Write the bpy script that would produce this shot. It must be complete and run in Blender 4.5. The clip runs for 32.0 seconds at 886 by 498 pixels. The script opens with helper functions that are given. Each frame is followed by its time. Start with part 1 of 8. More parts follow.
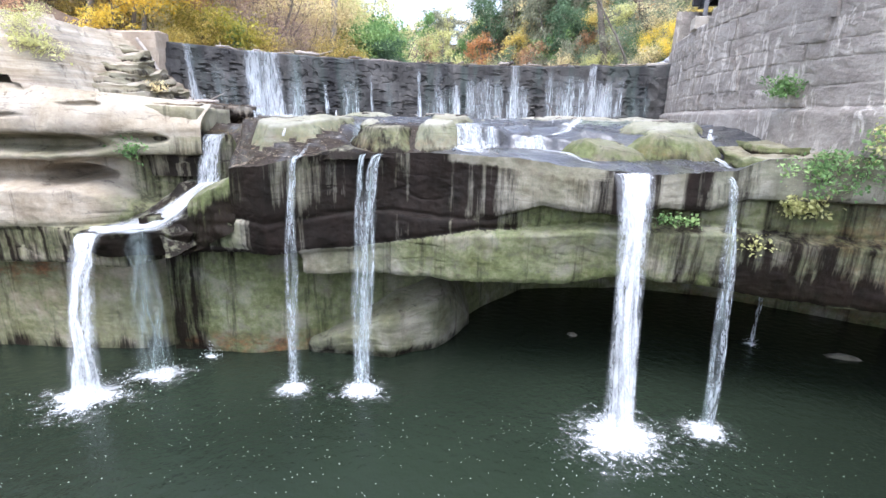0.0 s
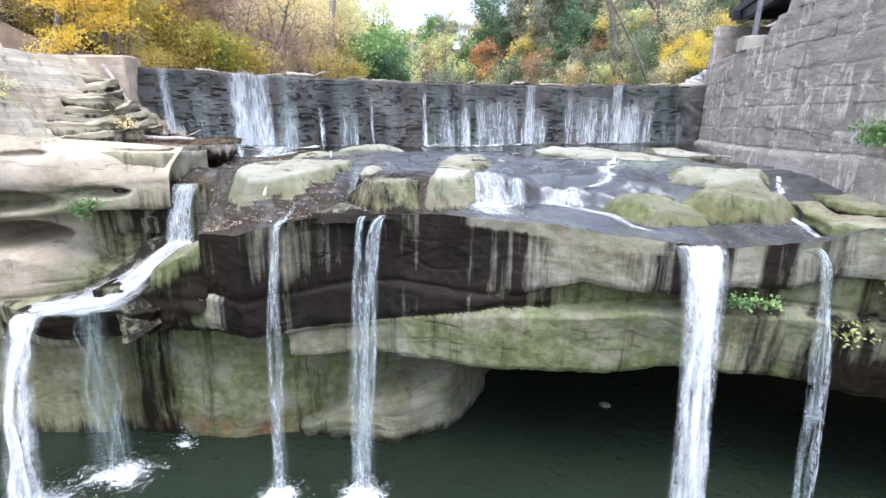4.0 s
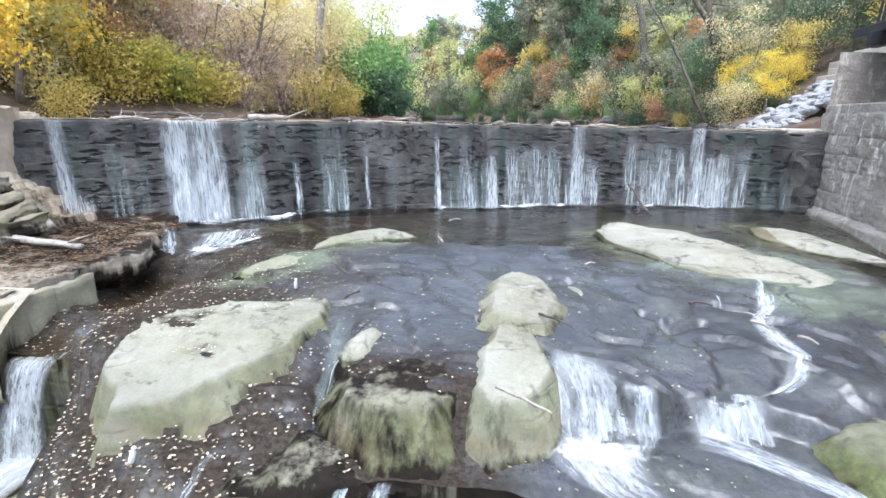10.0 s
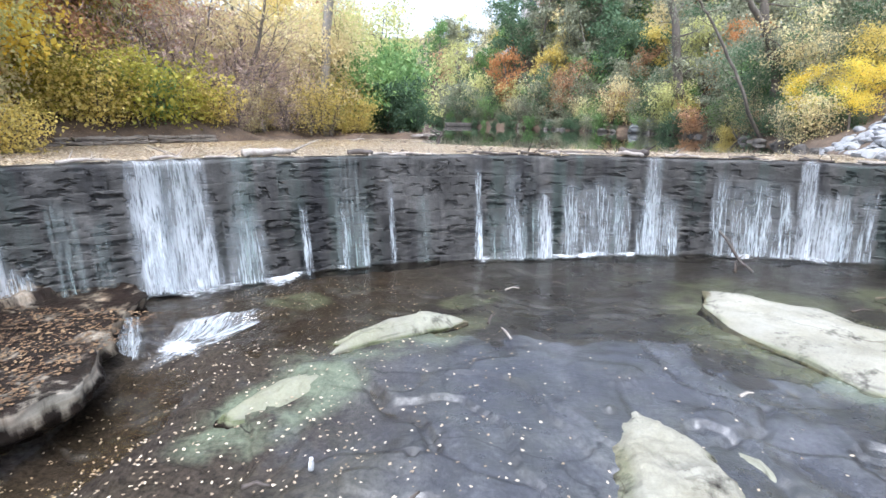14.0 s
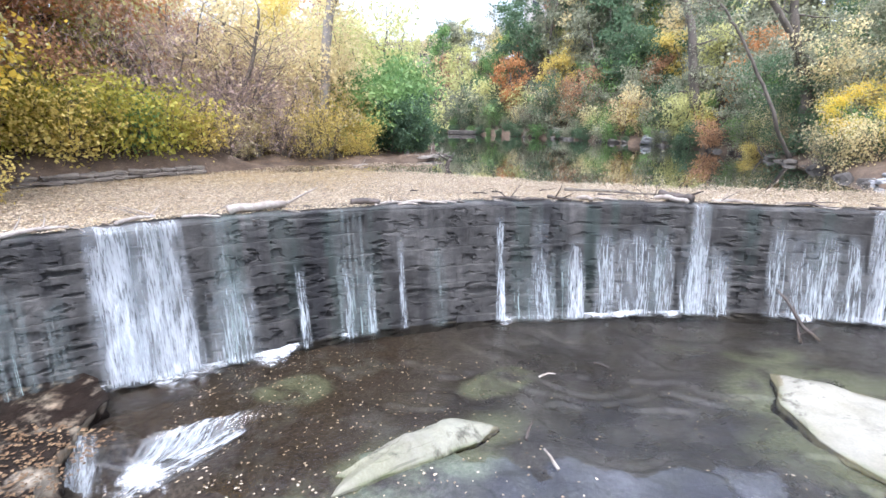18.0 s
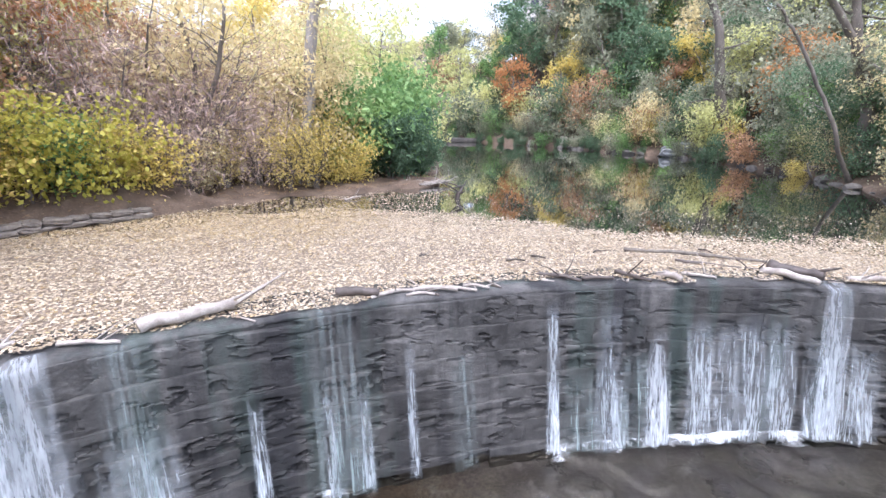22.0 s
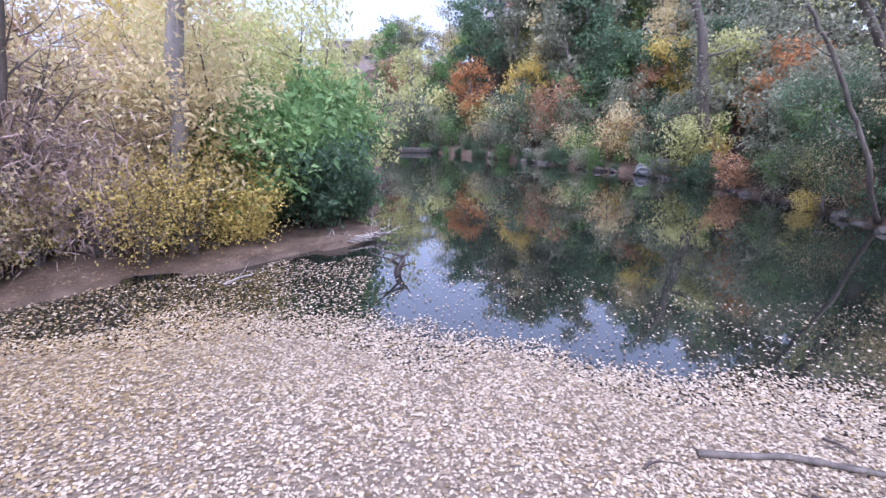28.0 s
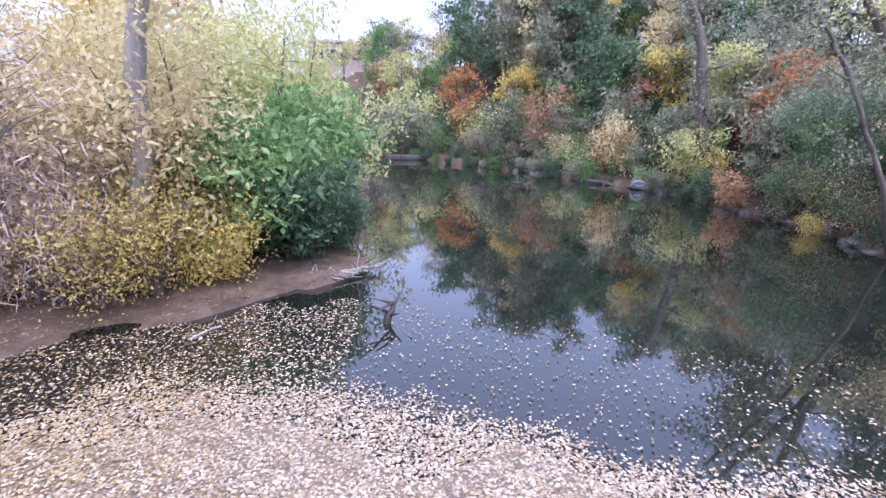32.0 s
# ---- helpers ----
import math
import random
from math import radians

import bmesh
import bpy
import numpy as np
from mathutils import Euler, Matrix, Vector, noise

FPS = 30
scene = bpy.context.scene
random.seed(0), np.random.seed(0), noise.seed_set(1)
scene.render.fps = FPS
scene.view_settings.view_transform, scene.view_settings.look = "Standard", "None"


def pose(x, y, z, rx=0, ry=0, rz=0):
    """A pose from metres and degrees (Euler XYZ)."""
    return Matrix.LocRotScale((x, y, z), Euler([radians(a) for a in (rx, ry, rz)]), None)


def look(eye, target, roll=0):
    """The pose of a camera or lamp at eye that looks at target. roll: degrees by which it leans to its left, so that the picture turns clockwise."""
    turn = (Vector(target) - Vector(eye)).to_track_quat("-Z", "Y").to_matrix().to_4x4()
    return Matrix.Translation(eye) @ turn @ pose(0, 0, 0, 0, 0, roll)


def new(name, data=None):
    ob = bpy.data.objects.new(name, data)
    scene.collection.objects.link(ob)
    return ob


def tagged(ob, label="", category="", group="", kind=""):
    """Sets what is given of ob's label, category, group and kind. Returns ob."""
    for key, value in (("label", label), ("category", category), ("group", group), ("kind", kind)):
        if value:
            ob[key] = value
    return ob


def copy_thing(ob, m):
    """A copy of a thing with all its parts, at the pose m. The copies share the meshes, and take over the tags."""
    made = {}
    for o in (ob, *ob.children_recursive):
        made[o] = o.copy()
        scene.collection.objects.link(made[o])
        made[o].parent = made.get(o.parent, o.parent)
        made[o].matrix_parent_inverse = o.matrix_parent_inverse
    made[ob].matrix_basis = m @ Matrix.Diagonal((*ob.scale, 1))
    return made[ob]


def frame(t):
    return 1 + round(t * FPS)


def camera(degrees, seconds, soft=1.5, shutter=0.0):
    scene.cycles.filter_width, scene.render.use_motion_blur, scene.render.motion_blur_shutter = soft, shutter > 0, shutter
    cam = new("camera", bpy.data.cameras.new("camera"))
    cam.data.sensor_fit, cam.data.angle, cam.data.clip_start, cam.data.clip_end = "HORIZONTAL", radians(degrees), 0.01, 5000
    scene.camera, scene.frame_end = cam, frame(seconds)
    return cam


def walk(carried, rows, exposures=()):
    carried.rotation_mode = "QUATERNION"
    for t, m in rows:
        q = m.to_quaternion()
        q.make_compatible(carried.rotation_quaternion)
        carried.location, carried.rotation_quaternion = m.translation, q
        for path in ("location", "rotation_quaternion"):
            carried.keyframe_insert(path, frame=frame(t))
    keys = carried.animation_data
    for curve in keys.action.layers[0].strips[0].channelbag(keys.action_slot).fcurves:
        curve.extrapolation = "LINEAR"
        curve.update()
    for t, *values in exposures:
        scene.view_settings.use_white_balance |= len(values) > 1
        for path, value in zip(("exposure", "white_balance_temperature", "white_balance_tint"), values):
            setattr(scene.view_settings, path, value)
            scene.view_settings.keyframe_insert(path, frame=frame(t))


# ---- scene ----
cam = camera(85.5, 32.0, soft=1.5)
PATH = [
    (0, (1.327, -3.739, -2.909), (1.216, -1.812, -3.434), 1.4),
    (1, (1.185, -3.052, -2.721), (1.067, -1.125, -3.243), 1.2),
    (2, (1.036, -2.32, -2.385), (0.914, -0.395, -2.911), 1.2),
    (3, (0.843, -1.569, -1.993), (0.724, 0.357, -2.521), 1.2),
    (3.5, (0.786, -1.184, -1.833), (0.668, 0.742, -2.358), 1.1),
    (5.5, (0.585, 0.806, -0.994), (0.471, 2.731, -1.525), 1.1),
    (6, (0.558, 1.36, -0.821), (0.441, 3.285, -1.352), 1.1),
    (7, (0.434, 2.502, -0.501), (0.317, 4.427, -1.031), 1.1),
    (8, (0.199, 3.708, -0.191), (0.083, 5.632, -0.722), 1.1),
    (9, (-0.101, 4.885, 0.032), (-0.216, 6.811, -0.497), 1.0),
    (10, (-0.519, 5.99, 0.32), (-0.629, 7.915, -0.211), 1.1),
    (11, (-0.912, 7.128, 0.606), (-1.025, 9.052, 0.074), 1.0),
    (12, (-1.334, 8.216, 0.71), (-1.445, 10.142, 0.18), 1.1),
    (13, (-1.689, 9.109, 0.95), (-1.804, 11.034, 0.42), 0.9),
    (14, (-2.028, 9.826, 1.159), (-2.143, 11.751, 0.63), 0.9),
    (14.5, (-2.167, 10.06, 1.299), (-2.281, 11.985, 0.768), 0.8),
    (16.5, (-2.479, 11.064, 1.87), (-2.594, 12.988, 1.338), 0.8),
    (17, (-2.514, 11.315, 1.992), (-2.63, 13.239, 1.459), 0.6),
    (18, (-2.628, 11.983, 2.238), (-2.743, 13.907, 1.705), 0.8),
    (19, (-2.905, 12.96, 2.497), (-3.013, 14.885, 1.962), 0.8),
    (20, (-3.223, 13.969, 2.709), (-3.329, 15.893, 2.174), 0.8),
    (21, (-3.424, 15.034, 2.921), (-3.528, 16.959, 2.388), 0.7),
    (22, (-3.513, 16.21, 3.032), (-3.602, 18.135, 2.499), 0.8),
    (22.5, (-3.524, 16.794, 3.033), (-3.588, 18.721, 2.502), 0.8),
    (23, (-3.529, 17.418, 3.013), (-3.56, 19.346, 2.482), 1.0),
    (23.5, (-3.505, 18.043, 3.013), (-3.521, 19.971, 2.483), 0.8),
    (24, (-3.482, 18.667, 3.03), (-3.485, 20.595, 2.499), 0.7),
    (24.5, (-3.456, 19.29, 3.024), (-3.458, 21.219, 2.495), 0.7),
    (26.5, (-3.142, 21.454, 3.507), (-3.153, 23.381, 2.969), 0.5),
    (27, (-3.179, 22.059, 3.67), (-3.161, 23.986, 3.135), 0.8),
    (27.5, (-3.131, 22.252, 3.892), (-3.079, 24.178, 3.356), 0.7),
    (28, (-3.153, 22.392, 4.026), (-3.071, 24.317, 3.491), 1.1),
    (28.5, (-3.186, 22.501, 4.255), (-3.086, 24.425, 3.719), 1.3),
    (29, (-3.209, 22.638, 4.478), (-3.095, 24.561, 3.943), 1.5),
    (29.5, (-3.251, 22.778, 4.677), (-3.127, 24.701, 4.142), 1.7),
    (30, (-3.227, 22.871, 4.822), (-3.101, 24.794, 4.285), 1.7),
    (31, (-3.254, 23.19, 4.885), (-3.12, 25.112, 4.349), 1.8),
    (32, (-3.286, 23.93, 4.743), (-3.153, 25.852, 4.208), 1.8),
]
EXPOSURES = [(0.0, 2.0, 5700, 14), (3.5, 1.92, 5700, 13), (8.0, 1.75, 5650, 9), (14.0, 1.85, 5700, 10), (20.0, 1.97, 5700, 16), (24.0, 1.75, 5450, 20), (26.8, 1.38, 5150, 29), (29.0, 1.42, 5150, 30), (32.0, 1.53, 5200, 30)]
walk(cam, [(t, look(eye, target, roll)) for t, eye, target, roll in PATH], EXPOSURES)

# ---- world and sun: a bright, thinly overcast autumn sky ----
world = bpy.data.worlds.new("overcast_sky")
scene.world = world
world.use_nodes = True
wn, wl = world.node_tree.nodes, world.node_tree.links
sky = wn.new("ShaderNodeTexSky")
sky.sky_type, sky.sun_disc = "NISHITA", False
sky.sun_elevation, sky.sun_rotation = radians(68), radians(180)
sky.air_density, sky.dust_density, sky.ozone_density = 1.0, 4.0, 1.0
veil = wn.new("ShaderNodeHueSaturation")
veil.inputs["Saturation"].default_value = 0.45
wl.new(sky.outputs[0], veil.inputs["Color"])
wl.new(veil.outputs[0], wn["Background"].inputs[0])
wn["Background"].inputs[1].default_value = 0.15
sun = new("sun", bpy.data.lights.new("sun", "SUN"))
sun.data.energy, sun.data.angle, sun.data.color = 0.45, radians(40), (1.0, 0.98, 0.96)
sun.matrix_world = look((0, -7.6, 18.8), (0, 0, 0))

# ---- noise on arrays ----
def lattice(ix, iy, iz, seed):
    h = (ix * 374761393 + iy * 668265263 + iz * 2147483647 + seed * 974634777) & 0xFFFFFFFF
    h = ((h ^ (h >> 13)) * 1274126177) & 0xFFFFFFFF
    return ((h ^ (h >> 16)) & 0xFFFF) / 32767.5 - 1.0


def vnoise(x, y, z, seed=0):
    x, y, z = np.broadcast_arrays(np.asarray(x, float), np.asarray(y, float), np.asarray(z, float))
    fx, fy, fz = np.floor(x), np.floor(y), np.floor(z)
    ix, iy, iz = fx.astype(np.int64), fy.astype(np.int64), fz.astype(np.int64)
    u, v, w = x - fx, y - fy, z - fz
    u, v, w = (a * a * (3 - 2 * a) for a in (u, v, w))
    out = 0
    for dx in (0, 1):
        for dy in (0, 1):
            for dz in (0, 1):
                out = out + (u if dx else 1 - u) * (v if dy else 1 - v) * (w if dz else 1 - w) * lattice(ix + dx, iy + dy, iz + dz, seed)
    return out


def fbm(x, y, z, seed=0, octaves=4, gain=0.5):
    out, amp = 0, 1.0
    for o in range(octaves):
        out = out + amp * vnoise(np.asarray(x) * 2**o, np.asarray(y) * 2**o, np.asarray(z) * 2**o, seed + o)
        amp *= gain
    return out


def step(a, b, x):
    s = np.clip((np.asarray(x, float) - a) / (b - a), 0, 1)
    return s * s * (3 - 2 * s)


# ---- mesh helpers ----
def mesh_of(name, verts, faces, smooth=True):
    me = bpy.data.meshes.new(name)
    if isinstance(faces, np.ndarray):
        n, k = faces.shape
        me.vertices.add(len(verts))
        me.vertices.foreach_set("co", np.asarray(verts, np.float32).ravel())
        me.loops.add(n * k)
        me.loops.foreach_set("vertex_index", faces.astype(np.int32).ravel())
        me.polygons.add(n)
        me.polygons.foreach_set("loop_start", np.arange(0, n * k, k, dtype=np.int32))
        me.update(calc_edges=True)
    else:
        me.from_pydata([tuple(v) for v in verts], [], faces)
    if smooth:
        me.polygons.foreach_set("use_smooth", np.ones(len(me.polygons), bool))
    me.validate()
    return me


def grid_faces(nu, nv):
    a = np.arange(nu * nv).reshape(nu, nv)
    return np.stack([a[:-1, :-1], a[1:, :-1], a[1:, 1:], a[:-1, 1:]], -1).reshape(-1, 4)


def grid_mesh(name, p, attrs=None, uv=None, flip=False):
    """A mesh from an array of places (nu, nv, 3), with point attributes and a uv map."""
    nu, nv = p.shape[:2]
    faces = grid_faces(nu, nv)
    if flip:
        faces = faces[:, ::-1]
    me = mesh_of(name, p.reshape(-1, 3), faces)
    for key, value in (attrs or {}).items():
        me.attributes.new(key, "FLOAT", "POINT").data.foreach_set("value", np.asarray(np.broadcast_to(value, (nu, nv)), np.float32).ravel())
    if uv is not None:
        layer = me.uv_layers.new(name="flow")
        layer.data.foreach_set("uv", uv.reshape(-1, 2)[faces.ravel()].astype(np.float32).ravel())
    return me


def part(name, me, material, parent=None, label="", at=None):
    """One mesh object under a thing or under a part. me: a bmesh or a mesh."""
    if isinstance(me, bmesh.types.BMesh):
        bm, me = me, bpy.data.meshes.new(name)
        bm.to_mesh(me)
        bm.free()
    if material and not me.materials:
        me.materials.append(material)
    ob = new(name, me)
    ob.parent = parent
    if at is not None:
        ob.matrix_local = at
    return tagged(ob, label)


def thing(name, label, category, group="", kind="", at=None):
    ob = new(name)
    ob.empty_display_size = 0.2
    if at is not None:
        ob.matrix_basis = at
    return tagged(ob, label, category, group, kind)


def tube(path, radii, sides=8, seed=0, rough=0.0):
    """Verts and faces of a tapered round branch along a path."""
    path = [Vector(p) for p in path]
    verts, faces = [], []
    rnd = random.Random(seed)
    for i, p in enumerate(path):
        d = (path[min(i + 1, len(path) - 1)] - path[max(i - 1, 0)]).normalized()
        a = d.cross(Vector((0.31, 0.87, 0.38))).normalized()
        b = d.cross(a)
        for k in range(sides):
            w = 2 * math.pi * k / sides
            r = radii[i] * (1 + rough * rnd.uniform(-1, 1))
            verts.append(p + a * (math.cos(w) * r) + b * (math.sin(w) * r))
        if i:
            o = (i - 1) * sides
            faces += [(o + k, o + (k + 1) % sides, o + sides + (k + 1) % sides, o + sides + k) for k in range(sides)]
    n = len(verts)
    faces += [tuple(range(sides))[::-1], tuple(range(n - sides, n))]
    return verts, faces


def merge(pieces):
    verts, faces = [], []
    for v, f in pieces:
        o = len(verts)
        verts += list(v)
        faces += [tuple(i + o for i in q) for q in f]
    return verts, faces


# ---- materials ----
class Nodes:
    """Short hand for one node material."""

    def __init__(self, name, rough=0.7, spec=0.5):
        self.m = bpy.data.materials.new(name)
        self.m.use_nodes = True
        self.n, self.l = self.m.node_tree.nodes, self.m.node_tree.links
        self.b = self.n["Principled BSDF"]
        self.b.inputs["Roughness"].default_value = rough
        self.b.inputs["Specular IOR Level"].default_value = spec

    def link(self, a, b):
        self.l.new(a, b)

    def coords(self, scale, kind="Object"):
        place, mp = self.n.new("ShaderNodeNewGeometry"), self.n.new("ShaderNodeMapping")
        self.link(place.outputs["Position"], mp.inputs[0])
        mp.inputs["Scale"].default_value = scale
        return mp.outputs[0]

    def noise(self, scale, detail=5, rough=0.55, stretch=(1, 1, 1), kind="Object", warp=0.0):
        t = self.n.new("ShaderNodeTexNoise")
        t.inputs["Scale"].default_value, t.inputs["Detail"].default_value, t.inputs["Roughness"].default_value = scale, detail, rough
        t.inputs["Distortion"].default_value = warp
        self.link(self.coords(stretch, kind), t.inputs["Vector"])
        return t.outputs["Fac"]

    def ramp(self, fac, stops):
        r = self.n.new("ShaderNodeValToRGB")
        while len(r.color_ramp.elements) < len(stops):
            r.color_ramp.elements.new(0.5)
        for e, (pos, col) in zip(r.color_ramp.elements, stops):
            e.position = pos
            e.color = (*col, 1) if not isinstance(col, (int, float)) else (col, col, col, 1)
        self.link(fac, r.inputs[0])
        return r.outputs[0]

    def math(self, op, a, b=0.0, clamp=False):
        m = self.n.new("ShaderNodeMath")
        m.operation, m.use_clamp = op, clamp
        for i, v in enumerate((a, b)):
            if isinstance(v, (int, float)):
                m.inputs[i].default_value = v
            else:
                self.link(v, m.inputs[i])
        return m.outputs[0]

    def mix(self, fac, a, b, mode="MIX"):
        m = self.n.new("ShaderNodeMix")
        m.data_type, m.blend_type = "RGBA", mode
        for s, v in ((m.inputs[0], fac), (m.inputs[6], a), (m.inputs[7], b)):
            if isinstance(v, (int, float)):
                s.default_value = v
            elif isinstance(v, tuple):
                s.default_value = (*v, 1)
            else:
                self.link(v, s)
        return m.outputs[2]

    def attr(self, name):
        a = self.n.new("ShaderNodeAttribute")
        a.attribute_name = name
        return a.outputs["Fac"]

    def bump(self, height, strength=0.3, dist=0.05, after=None):
        b = self.n.new("ShaderNodeBump")
        b.inputs["Strength"].default_value, b.inputs["Distance"].default_value = strength, dist
        self.link(height, b.inputs["Height"])
        if after is not None:
            self.link(after, b.inputs["Normal"])
        self.link(b.outputs[0], self.b.inputs["Normal"])
        return b.outputs[0]

    def colour(self, c):
        if isinstance(c, tuple):
            self.b.inputs["Base Color"].default_value = (*c, 1)
        else:
            self.link(c, self.b.inputs["Base Color"])

    def rough(self, r):
        self.link(r, self.b.inputs["Roughness"])


def stone(name, dark, mid, pale, wet=True, moss=True, strata=3.0, bump=0.6, bands=0.25):
    """Worn sandstone, blotched and faintly bedded. The point attributes wet, moss and rust say where water runs, moss
    grows and iron stains the rock; wet also paints in shade on the bank's corner block.
    """
    k = Nodes(name, 0.85, 0.07)
    layers = k.noise(1.0, 6, 0.6, (0.35, 0.35, strata), warp=0.4)
    blot = k.mix(0.3, k.noise(0.7, 8, 0.62, warp=0.3), k.noise(3.6, 6, 0.7))
    grain = k.noise(26, 4, 0.7)
    c = k.ramp(k.mix(bands, blot, layers), [(0.32, dark), (0.47, mid), (0.62, pale)])
    c = k.mix(0.3, c, k.ramp(grain, [(0.3, (0.30, 0.28, 0.26)), (0.7, (1, 0.98, 0.94))]), "MULTIPLY")
    seam = k.math("MULTIPLY", k.ramp(k.noise(1.0, 5, 0.55, (0.22, 0.22, 2.6), warp=0.5), [(0.485, 0.0), (0.5, 1.0), (0.515, 0.0)]), k.ramp(k.noise(0.5, 3, 0.5), [(0.45, 0.0), (0.6, 1.0)]))
    c = k.mix(k.math("MULTIPLY", seam, 0.6), c, (0.06, 0.05, 0.04))
    grey = k.ramp(k.noise(0.42, 5, 0.6), [(0.46, 0.0), (0.66, 0.55)])
    c = k.mix(grey, c, k.mix(0.5, c, (0.30, 0.30, 0.295)))
    r = k.ramp(blot, [(0.3, 0.7), (0.7, 0.95)])
    if moss:
        m = k.math("MULTIPLY", k.attr("moss"), k.ramp(k.noise(0.9, 8, 0.68), [(0.30, 0.0), (0.50, 1.0)]), True)
        green = k.ramp(k.noise(3.5, 6, 0.72), [(0.3, (0.030, 0.036, 0.014)), (0.5, (0.085, 0.110, 0.028)), (0.7, (0.19, 0.19, 0.10))])
        c = k.mix(k.math("MULTIPLY", m, 0.8), c, green)
    if wet:
        rs = k.math("MULTIPLY", k.attr("rust"), k.ramp(k.noise(1.2, 6, 0.65, (1, 1, 2.2)), [(0.42, 0.0), (0.6, 1.0)]), True)
        c = k.mix(rs, c, k.ramp(k.noise(6, 4, 0.6), [(0.35, (0.07, 0.042, 0.026)), (0.65, (0.21, 0.095, 0.04))]))
        streak = k.noise(1.3, 7, 0.66, (1.5, 1.5, 0.09), warp=0.12)
        fine = k.noise(5.5, 4, 0.6, (1.4, 1.4, 0.05))
        s = k.math("ADD", k.math("MULTIPLY", streak, 0.72), k.math("MULTIPLY", fine, 0.28))
        w = k.math("ADD", k.math("MULTIPLY", k.math("SUBTRACT", s, 0.5), 6.0), k.math("MULTIPLY", k.math("SUBTRACT", k.attr("wet"), 0.5), 1.9))
        w = k.math("ADD", k.math("MULTIPLY", w, 1.15), 0.5, True)
        damp = k.mix(0.96, c, k.ramp(k.noise(2.2, 5, 0.6, (1, 1, 0.5)), [(0.3, (0.003, 0.002, 0.0018)), (0.7, (0.014, 0.0085, 0.007))]))
        c = k.mix(w, c, damp)
        r = k.mix(w, r, (0.52, 0.52, 0.52))
    k.colour(c)
    k.rough(r)
    n = k.bump(k.noise(2.2, 9, 0.66, (1, 1, 1.2)), bump, 0.10)
    k.bump(grain, 0.3, 0.02, n)
    return k.m


def plain(name, stops, scale=3.0, rough=0.8, bump=0.3, stretch=(1, 1, 1), metal=0.0, dist=0.03, detail=6):
    """A material with colour stops over noise and a bump."""
    k = Nodes(name, rough)
    big = k.noise(scale, detail, 0.62, stretch)
    small = k.noise(scale * 9, 4, 0.65, stretch)
    both = k.mix(0.35, big, small)
    k.colour(k.ramp(both, [(0.3 + 0.4 * i / max(1, len(stops) - 1), s) for i, s in enumerate(stops)]))
    k.b.inputs["Metallic"].default_value = metal
    k.rough(k.ramp(small, [(0.3, max(0.05, rough - 0.12)), (0.7, min(1, rough + 0.1))]))
    k.bump(both, bump, dist)
    return k.m


def foliage(name, stops, translucent=0.35, rough=0.6, gain=1.2, calm=0.35, own=0.36, patch=1.05):
    """Leaves: each leaf its own tone, partly lit through. Broad patches put a crown's lit clumps and dark gaps into the
    colour.
    """
    mean = [sum(c[i] for c in stops) / len(stops) for i in range(3)]
    stops = [tuple(min(0.8, (calm * mean[i] + (1 - calm) * c[i]) * gain) for i in range(3)) for c in stops]
    k = Nodes(name, rough, 0.25)
    g = k.n.new("ShaderNodeNewGeometry")
    o = k.n.new("ShaderNodeObjectInfo")
    f = k.math("ADD", k.math("MULTIPLY", g.outputs["Random Per Island"], own), k.math("MULTIPLY", k.math("SUBTRACT", k.noise(0.7, 3, 0.6), 0.20), patch))
    f = k.math("ADD", f, k.math("MULTIPLY", k.math("SUBTRACT", o.outputs["Random"], 0.5), 0.22))
    c = k.ramp(f, [(0.15 + 0.7 * i / max(1, len(stops) - 1), s) for i, s in enumerate(stops)])
    k.colour(c)
    t, mx = k.n.new("ShaderNodeBsdfTranslucent"), k.n.new("ShaderNodeMixShader")
    k.link(c, t.inputs["Color"])
    mx.inputs[0].default_value = translucent
    k.link(k.b.outputs[0], mx.inputs[1])
    k.link(t.outputs[0], mx.inputs[2])
    k.link(mx.outputs[0], k.n["Material Output"].inputs["Surface"])
    return k.m


